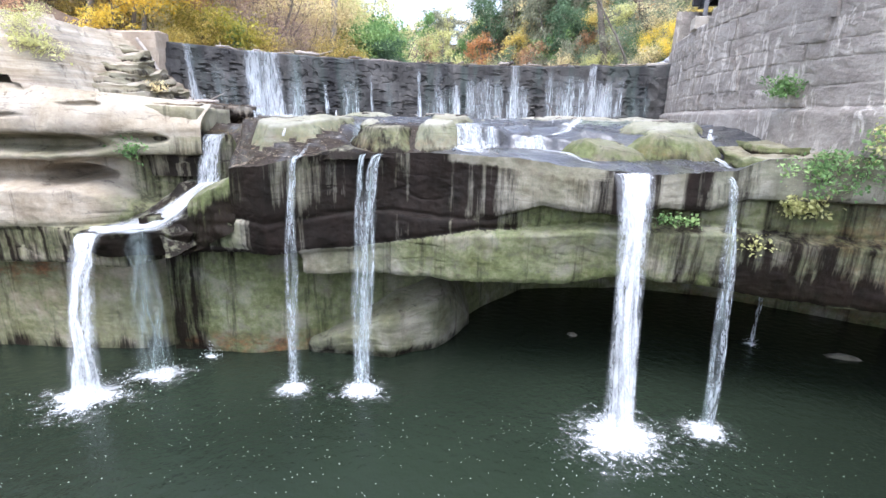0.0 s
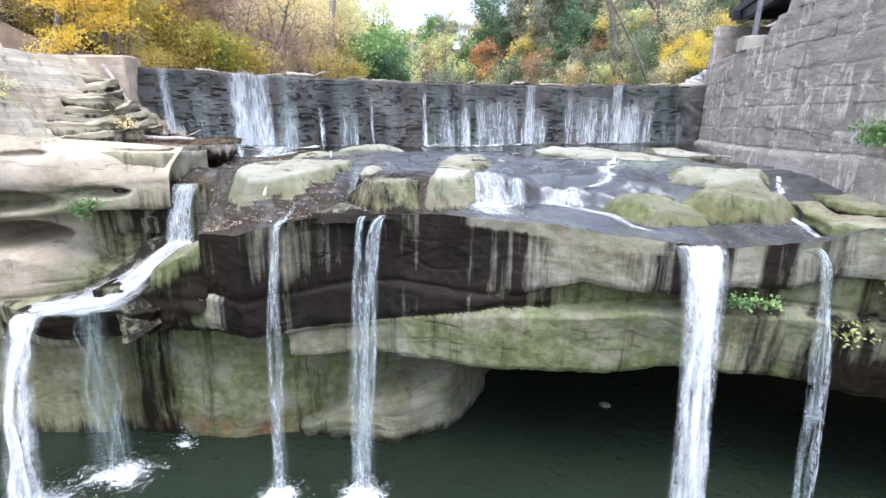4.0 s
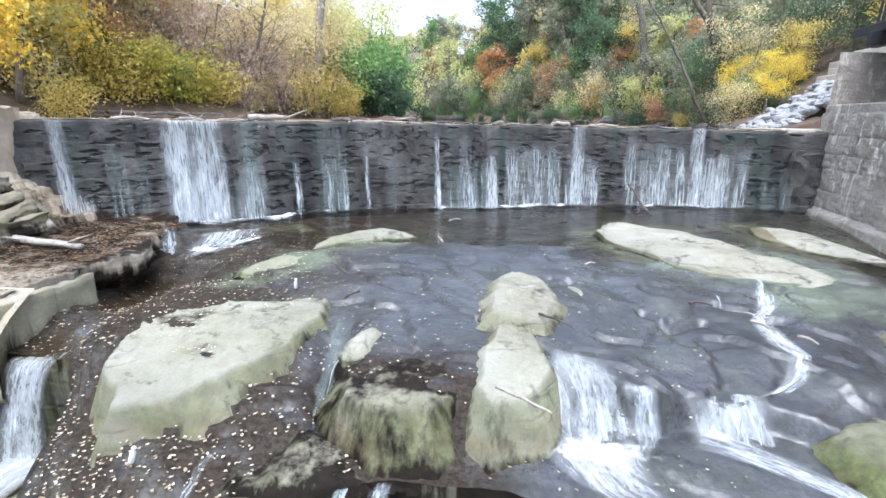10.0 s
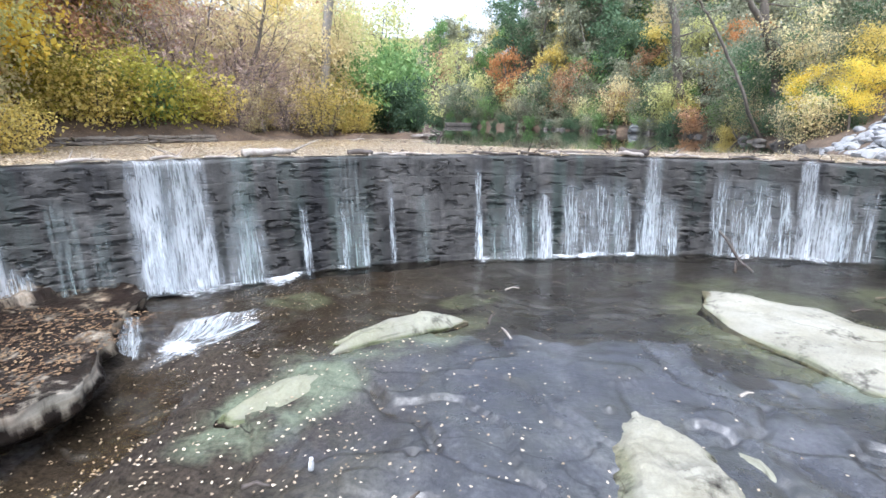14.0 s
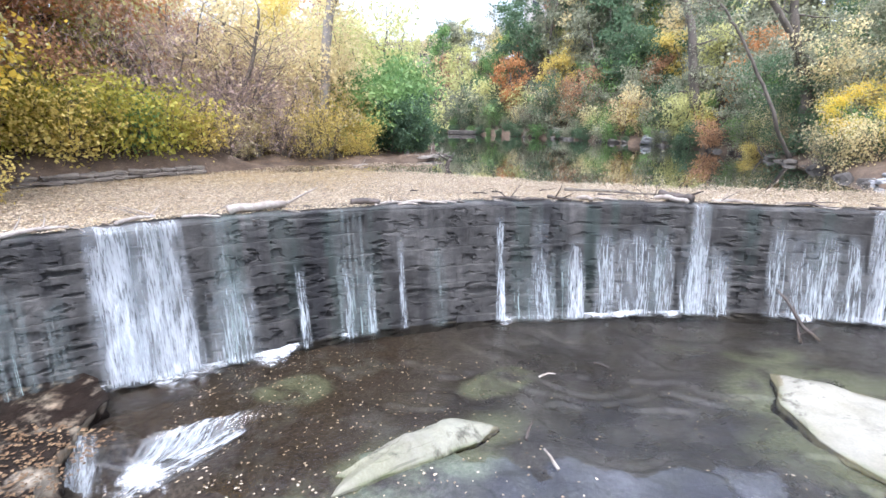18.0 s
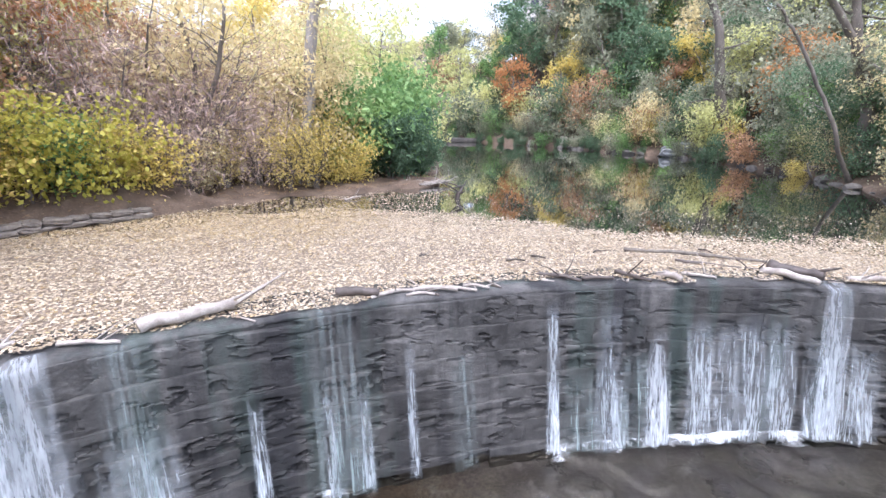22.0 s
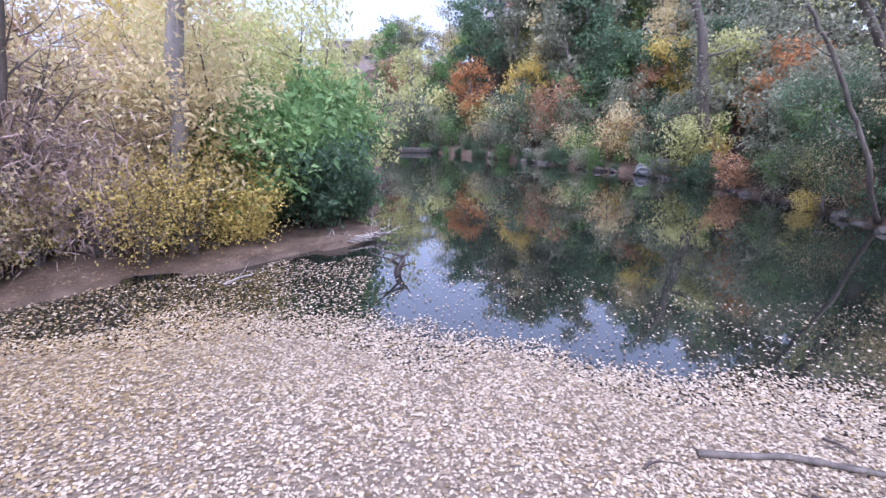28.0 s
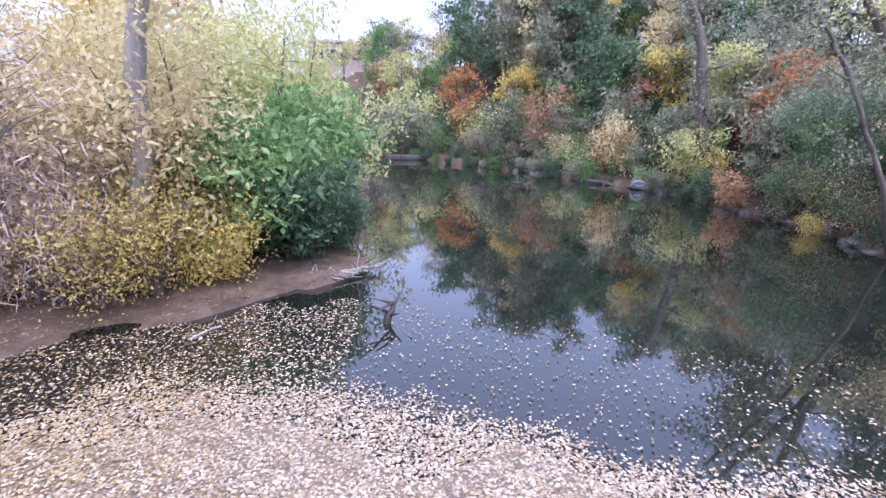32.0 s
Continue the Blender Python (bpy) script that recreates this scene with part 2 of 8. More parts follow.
def falling_water(name, cover=0.5, tint=(0.90, 0.93, 0.95), across=9.0, along=0.55, soft=1.0):
    """White streaks of falling water, with gaps between them; the uv map runs across and along the fall, in metres."""
    k = Nodes(name, 0.6, 0.2)
    uv = k.n.new("ShaderNodeUVMap")
    uv.uv_map = "flow"

    def streaks(sx, sy, detail):
        mp, t = k.n.new("ShaderNodeMapping"), k.n.new("ShaderNodeTexNoise")
        mp.inputs["Scale"].default_value = (sx, sy, 1)
        k.link(uv.outputs[0], mp.inputs[0])
        k.link(mp.outputs[0], t.inputs["Vector"])
        t.inputs["Scale"].default_value, t.inputs["Detail"].default_value, t.inputs["Roughness"].default_value = 1.0, detail, 0.6
        t.inputs["Distortion"].default_value = 0.35
        return t.outputs["Fac"]

    f = k.math("ADD", k.math("MULTIPLY", streaks(across, along, 3), 0.6), k.math("MULTIPLY", streaks(across * 2.6, along * 4, 4), 0.4))
    a = k.math("MULTIPLY", k.ramp(f, [(0.66 - 0.34 * cover - 0.16 * soft, 0.0), (0.66 - 0.34 * cover + 0.16 * soft, 1.0)]), k.attr("body"), True)
    k.colour(k.ramp(f, [(0.35, tuple(v * 0.72 for v in tint)), (0.65, tint)]))
    k.bump(f, 0.5, 0.04)
    lit, both, clear, out = (k.n.new(t) for t in ("ShaderNodeBsdfTranslucent", "ShaderNodeMixShader", "ShaderNodeBsdfTransparent", "ShaderNodeMixShader"))
    lit.inputs["Color"].default_value = (*tint, 1)
    both.inputs[0].default_value = 0.4
    k.link(k.b.outputs[0], both.inputs[1])
    k.link(lit.outputs[0], both.inputs[2])
    k.link(a, out.inputs[0])
    k.link(clear.outputs[0], out.inputs[1])
    k.link(both.outputs[0], out.inputs[2])
    k.link(out.outputs[0], k.n["Material Output"].inputs["Surface"])
    return k.m


def foam(name, scale=3.4, bias=0.0):
    """Foam on a water surface: froth where the attribute body is high, lace towards its edge."""
    k = Nodes(name, 0.5, 0.4)
    t = k.noise(scale, 6, 0.66, warp=1.6)
    a = k.math("ADD", k.math("MULTIPLY", k.math("SUBTRACT", t, 0.5), 1.9), k.math("MULTIPLY", k.math("SUBTRACT", k.attr("body"), 0.26 - bias), 1.35))
    k.link(k.math("MULTIPLY", k.math("ADD", a, 0.0, True), 0.95), k.b.inputs["Alpha"])
    k.colour((0.92, 0.94, 0.95))
    k.bump(t, 0.6, 0.08)
    return k.m


CLIFF = stone("layered_sandstone", (0.09, 0.075, 0.055), (0.20, 0.185, 0.14), (0.40, 0.37, 0.31), strata=1.3, bands=0.15)
BANK = stone("tan_sandstone", (0.13, 0.095, 0.062), (0.31, 0.255, 0.19), (0.50, 0.45, 0.375), strata=5.0, bands=0.5)
SMOOTH = stone("smooth_tan_sandstone", (0.17, 0.13, 0.088), (0.345, 0.29, 0.215), (0.52, 0.465, 0.375), strata=2.0, bump=0.5, bands=0.3)
PALE = stone("pale_dry_sandstone", (0.17, 0.155, 0.115), (0.30, 0.285, 0.225), (0.41, 0.395, 0.335), strata=1.0, bump=0.35)


def wet_bed():
    """The wet stream bed: dark slate-grey rock under a film of running water."""
    k = Nodes("wet_stream_bed", 0.2, 0.6)
    a = k.noise(0.8, 7, 0.65, (1, 0.7, 1), warp=0.3)
    g = k.noise(14, 5, 0.7)
    c = k.ramp(k.mix(0.4, a, g), [(0.34, (0.012, 0.011, 0.013)), (0.5, (0.036, 0.036, 0.041)), (0.66, (0.100, 0.101, 0.109))])
    c = k.mix(k.ramp(k.noise(0.45, 6, 0.62), [(0.55, 0.0), (0.70, 0.25)]), c, k.ramp(g, [(0.3, (0.10, 0.10, 0.075)), (0.7, (0.22, 0.215, 0.17))]))
    m = k.math("MULTIPLY", k.attr("moss"), k.ramp(k.noise(1.5, 6, 0.65), [(0.42, 0.0), (0.6, 1.0)]), True)
    c = k.mix(k.math("MULTIPLY", m, 0.7), c, k.ramp(g, [(0.3, (0.055, 0.062, 0.030)), (0.7, (0.16, 0.165, 0.085))]))
    sunk = k.math("MULTIPLY", k.attr("sunk"), k.ramp(k.noise(1.1, 6, 0.6), [(0.34, 0.0), (0.52, 1.0)]), True)
    br = k.math("MULTIPLY", k.attr("rust"), k.ramp(k.noise(0.9, 6, 0.6), [(0.28, 0.0), (0.48, 1.0)]), True)
    c = k.mix(k.math("MULTIPLY", br, 0.85), c, k.ramp(g, [(0.35, (0.016, 0.012, 0.009)), (0.65, (0.062, 0.047, 0.033))]))
    c = k.mix(k.math("MULTIPLY", sunk, 0.75), c, k.ramp(g, [(0.3, (0.085, 0.105, 0.068)), (0.7, (0.20, 0.225, 0.155))]))
    vo, vm = k.n.new("ShaderNodeTexVoronoi"), k.n.new("ShaderNodeMix")
    vo.feature = "DISTANCE_TO_EDGE"
    vo.inputs["Scale"].default_value = 0.55
    vm.data_type = "VECTOR"
    vm.inputs[0].default_value = 0.5
    wob = k.n.new("ShaderNodeTexNoise")
    wob.inputs["Scale"].default_value, wob.inputs["Detail"].default_value = 1.1, 4
    k.link(k.coords((1, 1.5, 1)), wob.inputs["Vector"])
    k.link(k.coords((1, 1.6, 1)), vm.inputs[4])
    k.link(wob.outputs["Color"], vm.inputs[5])
    k.link(vm.outputs[1], vo.inputs["Vector"])
    crack = k.math("MULTIPLY", k.ramp(vo.outputs["Distance"], [(0.0, 1.0), (0.012, 0.0)]), k.ramp(k.noise(0.6, 3, 0.5), [(0.48, 0.0), (0.56, 1.0)]))
    c = k.mix(k.math("MULTIPLY", crack, 0.85), c, (0.008, 0.007, 0.007))
    k.colour(c)
    dry = k.math("MULTIPLY", k.attr("wet"), 1.0, True)
    r = k.ramp(k.noise(1.6, 6, 0.65), [(0.38, 0.16), (0.62, 0.42)])
    r = k.mix(k.math("MULTIPLY", br, 0.85), r, (0.6, 0.6, 0.6))
    k.rough(k.mix(dry, (0.75, 0.75, 0.75), r))
    k.link(k.math("ADD", k.math("MULTIPLY", k.math("SUBTRACT", 1.0, br), 0.5), 0.06), k.b.inputs["Specular IOR Level"])
    k.link(k.math("MULTIPLY", k.math("SUBTRACT", 1.0, br), 0.45), k.b.inputs["Coat Weight"])
    k.b.inputs["Coat Roughness"].default_value = 0.14
    n = k.bump(k.noise(1.5, 9, 0.66, (1, 1.4, 1), warp=0.3), 0.42, 0.12)
    n = k.bump(k.noise(6.0, 6, 0.65, (1.2, 0.8, 1), warp=0.6), 0.3, 0.035, n)
    k.bump(k.noise(30, 4, 0.65), 0.25, 0.01, n)
    return k.m


BED = wet_bed()


def still_water(name, base, rough, ripple, scale, strength, stretch=(1, 1, 1)):
    k = Nodes(name, rough, 0.5)
    k.b.inputs["IOR"].default_value = 1.33
    k.colour(k.ramp(k.noise(0.12, 4, 0.5), [(0.35, base), (0.65, tuple(v * 1.5 for v in base))]))
    k.b.inputs["Coat Weight"].default_value = 0.6 if rough < 0.05 else 0.0
    n = k.bump(k.noise(scale, 4, 0.55, stretch), strength, ripple)
    k.bump(k.noise(scale * 4.5, 3, 0.5, stretch), strength * 0.4, ripple * 0.3, n)
    return k.m


POND = still_water("dark_pond_water", (0.010, 0.012, 0.009), 0.02, 0.02, 0.7, 0.02)
pond_bsdf = POND.node_tree.nodes["Principled BSDF"]
pond_bsdf.inputs["IOR"].default_value, pond_bsdf.inputs["Coat Weight"].default_value, pond_bsdf.inputs["Coat IOR"].default_value = 1.4, 1.0, 1.68
POOL = still_water("green_pool_water", (0.012, 0.017, 0.011), 0.08, 0.06, 3.2, 0.75)
def clear_shallows():
    """Thin brown-stained water: the bed shows through, the sky on top."""
    k = Nodes("clear_brown_shallows", 0.05)
    fr, gl, tr, mx = (k.n.new(t) for t in ("ShaderNodeFresnel", "ShaderNodeBsdfGlossy", "ShaderNodeBsdfTransparent", "ShaderNodeMixShader"))
    n = k.bump(k.noise(2.2, 5, 0.6, (1, 2.2, 1), warp=0.6), 0.4, 0.06)
    n = k.bump(k.noise(9, 3, 0.5, (1, 2.0, 1)), 0.12, 0.01, n)
    fr.inputs["IOR"].default_value = 1.36
    gl.inputs["Roughness"].default_value = 0.06
    tr.inputs["Color"].default_value = (0.92, 0.88, 0.80, 1)
    k.link(n, fr.inputs["Normal"])
    k.link(n, gl.inputs["Normal"])
    for a, b in ((fr.outputs[0], mx.inputs[0]), (tr.outputs[0], mx.inputs[1]), (gl.outputs[0], mx.inputs[2]), (mx.outputs[0], k.n["Material Output"].inputs["Surface"])):
        k.link(a, b)
    return k.m


FILM = clear_shallows()
FALL = falling_water("falling_white_water", 0.60, across=9.0, along=2.0)
THIN = falling_water("thin_falling_water", 0.33, (0.84, 0.89, 0.92), across=12.0, along=1.7)
VEIL = falling_water("glassy_water_veil", 0.24, (0.52, 0.62, 0.60), across=14.0, along=0.35)
DAM_FALL = falling_water("white_strings_on_the_dam", 0.68, (0.86, 0.90, 0.93), across=17.0, along=1.5, soft=0.75)
DAM_THIN = falling_water("thin_strings_on_the_dam", 0.45, (0.80, 0.86, 0.89), across=20.0, along=1.2, soft=0.75)
SPOUT = falling_water("dense_white_spout", 0.86, (0.90, 0.92, 0.93), across=6.0, along=1.6, soft=1.3)
LEDGE_FALL = falling_water("white_strings_over_a_ledge", 0.42, (0.82, 0.86, 0.89), across=11.0, along=2.2, soft=0.8)
RAPID = falling_water("rushing_white_water", 0.95, (0.92, 0.94, 0.95), across=4.0, along=1.0)
FOAM = foam("white_foam")
CONCRETE = plain("stained_pale_concrete", [(0.25, 0.22, 0.18), (0.42, 0.38, 0.32), (0.52, 0.48, 0.42)], 1.2, 0.85, 0.25)
BARK = plain("grey_brown_bark", [(0.05, 0.042, 0.035), (0.13, 0.11, 0.09), (0.22, 0.19, 0.16)], 4.0, 0.9, 0.6, (1, 1, 0.25))
DRIFT = plain("weathered_driftwood", [(0.16, 0.13, 0.11), (0.32, 0.28, 0.24), (0.5, 0.45, 0.40)], 5.0, 0.85, 0.5)
STEEL = plain("dark_painted_steel", [(0.012, 0.011, 0.012), (0.022, 0.021, 0.024), (0.045, 0.04, 0.04)], 3.0, 0.55, 0.15, metal=0.3)
RIPRAP = plain("white_limestone", [(0.17, 0.17, 0.175), (0.29, 0.29, 0.29), (0.40, 0.40, 0.40)], 3.0, 0.85, 0.4)

# ---- ground, gorge and cliff ----
LIP_X = [-9.0, -7.0, -6.6, -6.0, -4.7, -3.7, -2.7, -1.4, 0.0, 0.8, 2.4, 5.2, 6.2, 7.5, 8.6, 9.3, 10.0, 12.0, 16.0, 22.0]
LIP_Y = [12.7, 12.7, 12.2, 10.3, 9.6, 10.1, 10.6, 10.8, 10.7, 10.4, 10.2, 9.7, 9.6, 9.9, 10.05, 9.75, 9.4, 9.0, 8.2, 7.0]
LIP_Z = [-3.6, -3.6, -3.9, -4.5, -4.35, -4.1, -4.0, -3.95, -3.9, -3.85, -3.95, -4.2, -4.25, -4.2, -4.1, -3.78, -3.66, -3.5, -3.4, -3.3]


def lip_y(x):
    return np.interp(x, LIP_X, LIP_Y)


def lip_z(x):
    return np.interp(x, LIP_X, LIP_Z)


def dam_y(x):
    """The dam's crest line: an arch that bows upstream."""
    return 6.05 + np.sqrt(np.maximum(19.0**2 - (np.asarray(x, float) - 2.7) ** 2, 0))


def left_shore(y):
    return np.interp(y, [17, 21, 25.3, 27, 30, 33, 34.4, 36, 37.7, 39.5, 44, 50, 70, 85, 100], [-13.0, -15.2, -15.9, -14.8, -12.7, -10.9, -8.4, -6.8, -4.9, -4.6, -5.2, -5.6, -7.2, -14, -30])


def right_shore(y):
    return np.interp(y, [20, 26, 28, 31, 36, 41, 45.5, 52.4, 58, 60.7, 67.5, 74, 80, 90, 100], [11.5, 11.3, 11.4, 12.2, 14.0, 15.2, 15.5, 15.2, 13.6, 11.0, 6.8, 0.6, -5, -14, -30])


def ground_z(x, y):
    x, y = np.asarray(x, float), np.asarray(y, float)
    dl, dr = left_shore(y) - x, x - right_shore(y)
    over = y > 88
    d = np.where(over, np.maximum(np.maximum(dl, dr), (y - 88) * 0.6), np.maximum(dl, dr))
    left = (dl > dr)
    hill = np.where(left, 0.05 + 0.50 * np.clip(d, 0, 2.2) + 0.15 * np.clip(d - 2.2, 0, 1.8) + 0.42 * np.clip(d - 4, 0, 9) + 0.12 * np.clip(d - 13, 0, 40), 0.1 + 0.35 * np.clip(d, 0, 2) + 0.62 * np.clip(d - 2, 0, 16) + 0.08 * np.clip(d - 18, 0, 60))
    low = np.where(left & (y < 60) & (y > 32), 0.10 + 0.05 * np.clip(d, 0, 6) + 0.22 * np.clip(d - 6, 0, 30), hill)
    up = np.where(d > 0, low, -0.35 - 0.35 * np.clip(-d, 0, 4))
    dg = np.maximum(-x - 24.0, x - 21.0)
    down = -13.5 + np.clip(dg, 0, 6) * 2.6
    down = np.where((x < 0) & (y > 9), np.maximum(down, np.where(x < -20, -1.2 + 0.45 * np.clip(-x - 20, 0, 14), -13.5)), down)
    t = step(0.2, 1.6, y - np.where(x < -12.3, 18.0, np.where(x > 11.6, 23.7, dam_y(np.clip(x, -12.3, 11.6)))))
    side = np.where((x > 19.5) & (y > 8), 1.0, -13.5)
    down = np.maximum(down, side)
    return down * (1 - t) + up * t


def make_ground():
    xs = np.concatenate([np.linspace(-900, -70, 14), np.linspace(-62, -24, 26), np.linspace(-23, 24, 120), np.linspace(25, 62, 26), np.linspace(70, 900, 14)])
    ys = np.concatenate([np.linspace(-900, -60, 12), np.linspace(-50, 8, 24), np.linspace(9, 95, 190), np.linspace(99, 180, 30), np.linspace(200, 1500, 14)])
    x, y = np.meshgrid(xs, ys, indexing="ij")
    z = ground_z(x, y)
    z = z + np.where(z > 0.05, 0.22, 0.05) * fbm(x * 0.5, y * 0.5, 0, 3)
    return grid_mesh("ground", np.stack([x, y, z], -1))


EARTH = plain("leaf_strewn_earth", [(0.04, 0.027, 0.018), (0.105, 0.072, 0.048), (0.19, 0.137, 0.095)], 1.6, 0.95, 0.6, dist=0.08)
tagged(part("ground", make_ground(), EARTH), "brown leaf-strewn earth banks and hillside round the river", "ground", kind="structure")


def foot_z(x):
    """Height of the water along the dam's foot: it drains towards the left bank."""
    return np.interp(x, [-12, -10, -8, -5, 0, 3, 6, 9, 11], [-2.88, -3.0, -3.12, -3.05, -3.1, -2.92, -2.78, -2.66, -2.6])


def upper_shelf(x, y):
    """The low step of rock at the foot of the dam's left part."""
    return step(0.0, 0.15, y - 18.35 - 0.66 * (x + 8.0)) * step(-5.3, -6.3, x)


def pocket(x, y):
    """The hollow below that step, where its water gathers and runs off along the bank."""
    return step(0.15, 0.0, y - 18.35 - 0.66 * (x + 8.0)) * np.exp(-(((x + 7.5) / 1.1) ** 2)) * step(13.5, 15.5, y) * step(19.8, 18.9, y)


def gutter(x, y):
    """The worn channel along the foot of the dam's left part."""
    return step(2.2, 1.2, dam_y(np.clip(x, -12, 11)) - y) * step(-5.8, -6.8, x)


CRACKS = (((-3.9, 17.1), (-3.27, 16.02), (-2.64, 15.63), (-2.4, 15.1)), ((2.45, 16.4), (2.15, 15.85), (1.39, 15.51)), ((2.6, 14.2), (2.86, 13.6), (3.55, 14.0), (3.8, 13.6)))


def apron_z(x, y):
    """The top of the ledge between the dam and the brink."""
    x, y = np.asarray(x, float), np.asarray(y, float)
    ly, lz = lip_y(x), lip_z(x)
    z = np.interp(y, [10.6, 11.3, 11.8, 12.3, 13.4, 15, 18, 21, 25], [-3.9, -3.74, -3.45, -3.18, -3.06, -2.98, -2.90, -2.98, -3.0])
    z = z - 0.30 * np.exp(-(((x + 7.3) / 1.0) ** 2)) * step(18, 16, y)
    z = z - 0.45 * np.exp(-(((x + 2.35 + 0.2 * (y - 12)) / 0.45) ** 2)) * step(15, 13, y)
    z = z + 0.30 * step(12.5, 11.6, y) * np.exp(-(((x + 3.3) / 1.4) ** 2))
    z = z + 0.22 * np.exp(-(((x - 3.2) / 1.6) ** 2 + ((y - 13.6) / 1.6) ** 2))
    z = z - 0.16 * np.exp(-(((x - 4.4 - 0.4 * (y - 13.2)) / 0.42) ** 2)) * step(15.4, 14, y)
    edge = np.interp(x, [-7, -5.7, -4.2, -3.7, -3.2, -2.5, -2.0, -1.2, -0.3, 0.5, 0.8, 1.45, 1.6, 2.1, 2.5, 3.6, 4.3, 6], [12.4, 11.4, 11.3, 12.0, 12.3, 12.3, 11.5, 11.2, 11.5, 11.95, 12.15, 12.15, 11.8, 11.75, 11.95, 12.0, 11.7, 11.4]) + 0.06 * fbm(x * 2.5, 0, 0, 15, 4)
    high = np.interp(y, [11.2, 13.4, 15, 18, 21, 25], [-3.16, -3.06, -2.98, -2.90, -2.98, -3.0]) - 0.26 * step(2.0, 2.6, x) * step(12.9, 11.9, y)
    low = np.interp(y, [10.4, 11.9], [-3.88, -3.74]) + step(0.2, -0.6, x) * np.interp(y, [10.5, 11.6], [0.0, 0.28]) + step(0.2, -0.6, x) * (0.10 * np.round(fbm(x * 0.9, y * 1.4, 0, 17, 3) * 3) / 2)
    soft = 0.07 + 0.22 * step(0.2, -0.6, x)
    cut = np.clip((y - edge) / (2 * soft) + 0.5, 0, 1)
    k = step(-6.9, -6.2, x) * step(4.9, 4.2, x)
    z = z * (1 - k) + (high * cut + low * (1 - cut)) * k
    z = z - 0.30 * np.exp(-(((x + 2.5 + 0.1 * (y - 12)) / 0.32) ** 2)) * step(14.6, 12.8, y)
    z = z + 0.20 * step(6, 8.5, x) * step(12, 14, y) * step(19, 15, y)
    z = z - 0.22 * np.exp(-(((x - 9.2) / 0.8) ** 2)) * step(20, 17, y)
    z = z - 0.16 * np.exp(-(((x - 1.0) / 4.5) ** 2 + ((y - 22.5) / 2.2) ** 2))
    rise = 0.50 * y + 0.22 * x + 0.9 * fbm(x * 0.45, y * 0.45, 0, 20, 3)
    z = z - 0.085 * np.mod(rise, 1.0) * step(17.6, 16.0, y) * step(11.4, 12.2, y)
    ledge = 0.045 * np.round(fbm(x * 0.32, y * 0.45, 0.3, 11, 3) * 2.2)
    z = z + ledge + 0.04 * fbm(x * 0.7, y * 0.7, 0, 12, 3) + 0.010 * fbm(x * 4, y * 4, 0, 13, 4)
    z = z - 0.07 * step(17.5, 19.5, y) * step(-6.5, -5.0, x) + 0.06 * upper_shelf(x, y) - 0.28 * pocket(x, y) - 0.14 * gutter(x, y) + (foot_z(x) + 2.92) * step(17.0, 22.0, y - 0.25 * np.clip(x, -9, 0))
    for line in CRACKS:
        d = np.full(np.shape(x), 9.0)
        for (ax, ay), (bx_, by_) in zip(line, line[1:]):
            u = np.clip(((x - ax) * (bx_ - ax) + (y - ay) * (by_ - ay)) / ((bx_ - ax) ** 2 + (by_ - ay) ** 2), 0, 1)
            d = np.minimum(d, np.hypot(x - ax - u * (bx_ - ax), y - ay - u * (by_ - ay)))
        z = z - 0.10 * step(0.085, 0.02, d + 0.05 * fbm(x * 3, y * 3, 0, 16, 3))
    shelf = step(-6.7, -6.1, x) * step(-2.3, -2.9, x) * step(12.4, 11.6, y)
    slope = np.interp(y - ly, [0.0, 0.4, 1.0, 1.6, 2.3], [-0.06, 0.2, 0.5, 0.78, 1.15]) + lz + 0.10 * fbm(x * 0.8, y * 0.8, 0, 18, 4)
    z = z * (1 - shelf) + (np.round(slope * 7.5) / 7.5 * 0.75 + slope * 0.25 + 0.02 * fbm(x * 4, y * 4, 0, 19, 3)) * shelf
    near = step(0.9, 0.05, y - ly)
    return z * (1 - near) + (lz + 0.04 * fbm(x * 1.3, y * 2, 0, 14, 4)) * near


def make_apron():
    """The ledge between the dam and the brink, one sheet."""
    x = np.linspace(-11.8, 22.0, 500)
    top = np.linspace(0, 1, 270) ** 0.75
    ly = lip_y(x)
    y0 = np.minimum(dam_y(np.clip(x, -11, 12)) + 0.5, 25.5)
    ya = y0[:, None] + (ly - y0)[:, None] * top[None]
    xa = np.broadcast_to(x[:, None], ya.shape)
    return np.stack([xa, ya, apron_z(xa, ya)], -1)


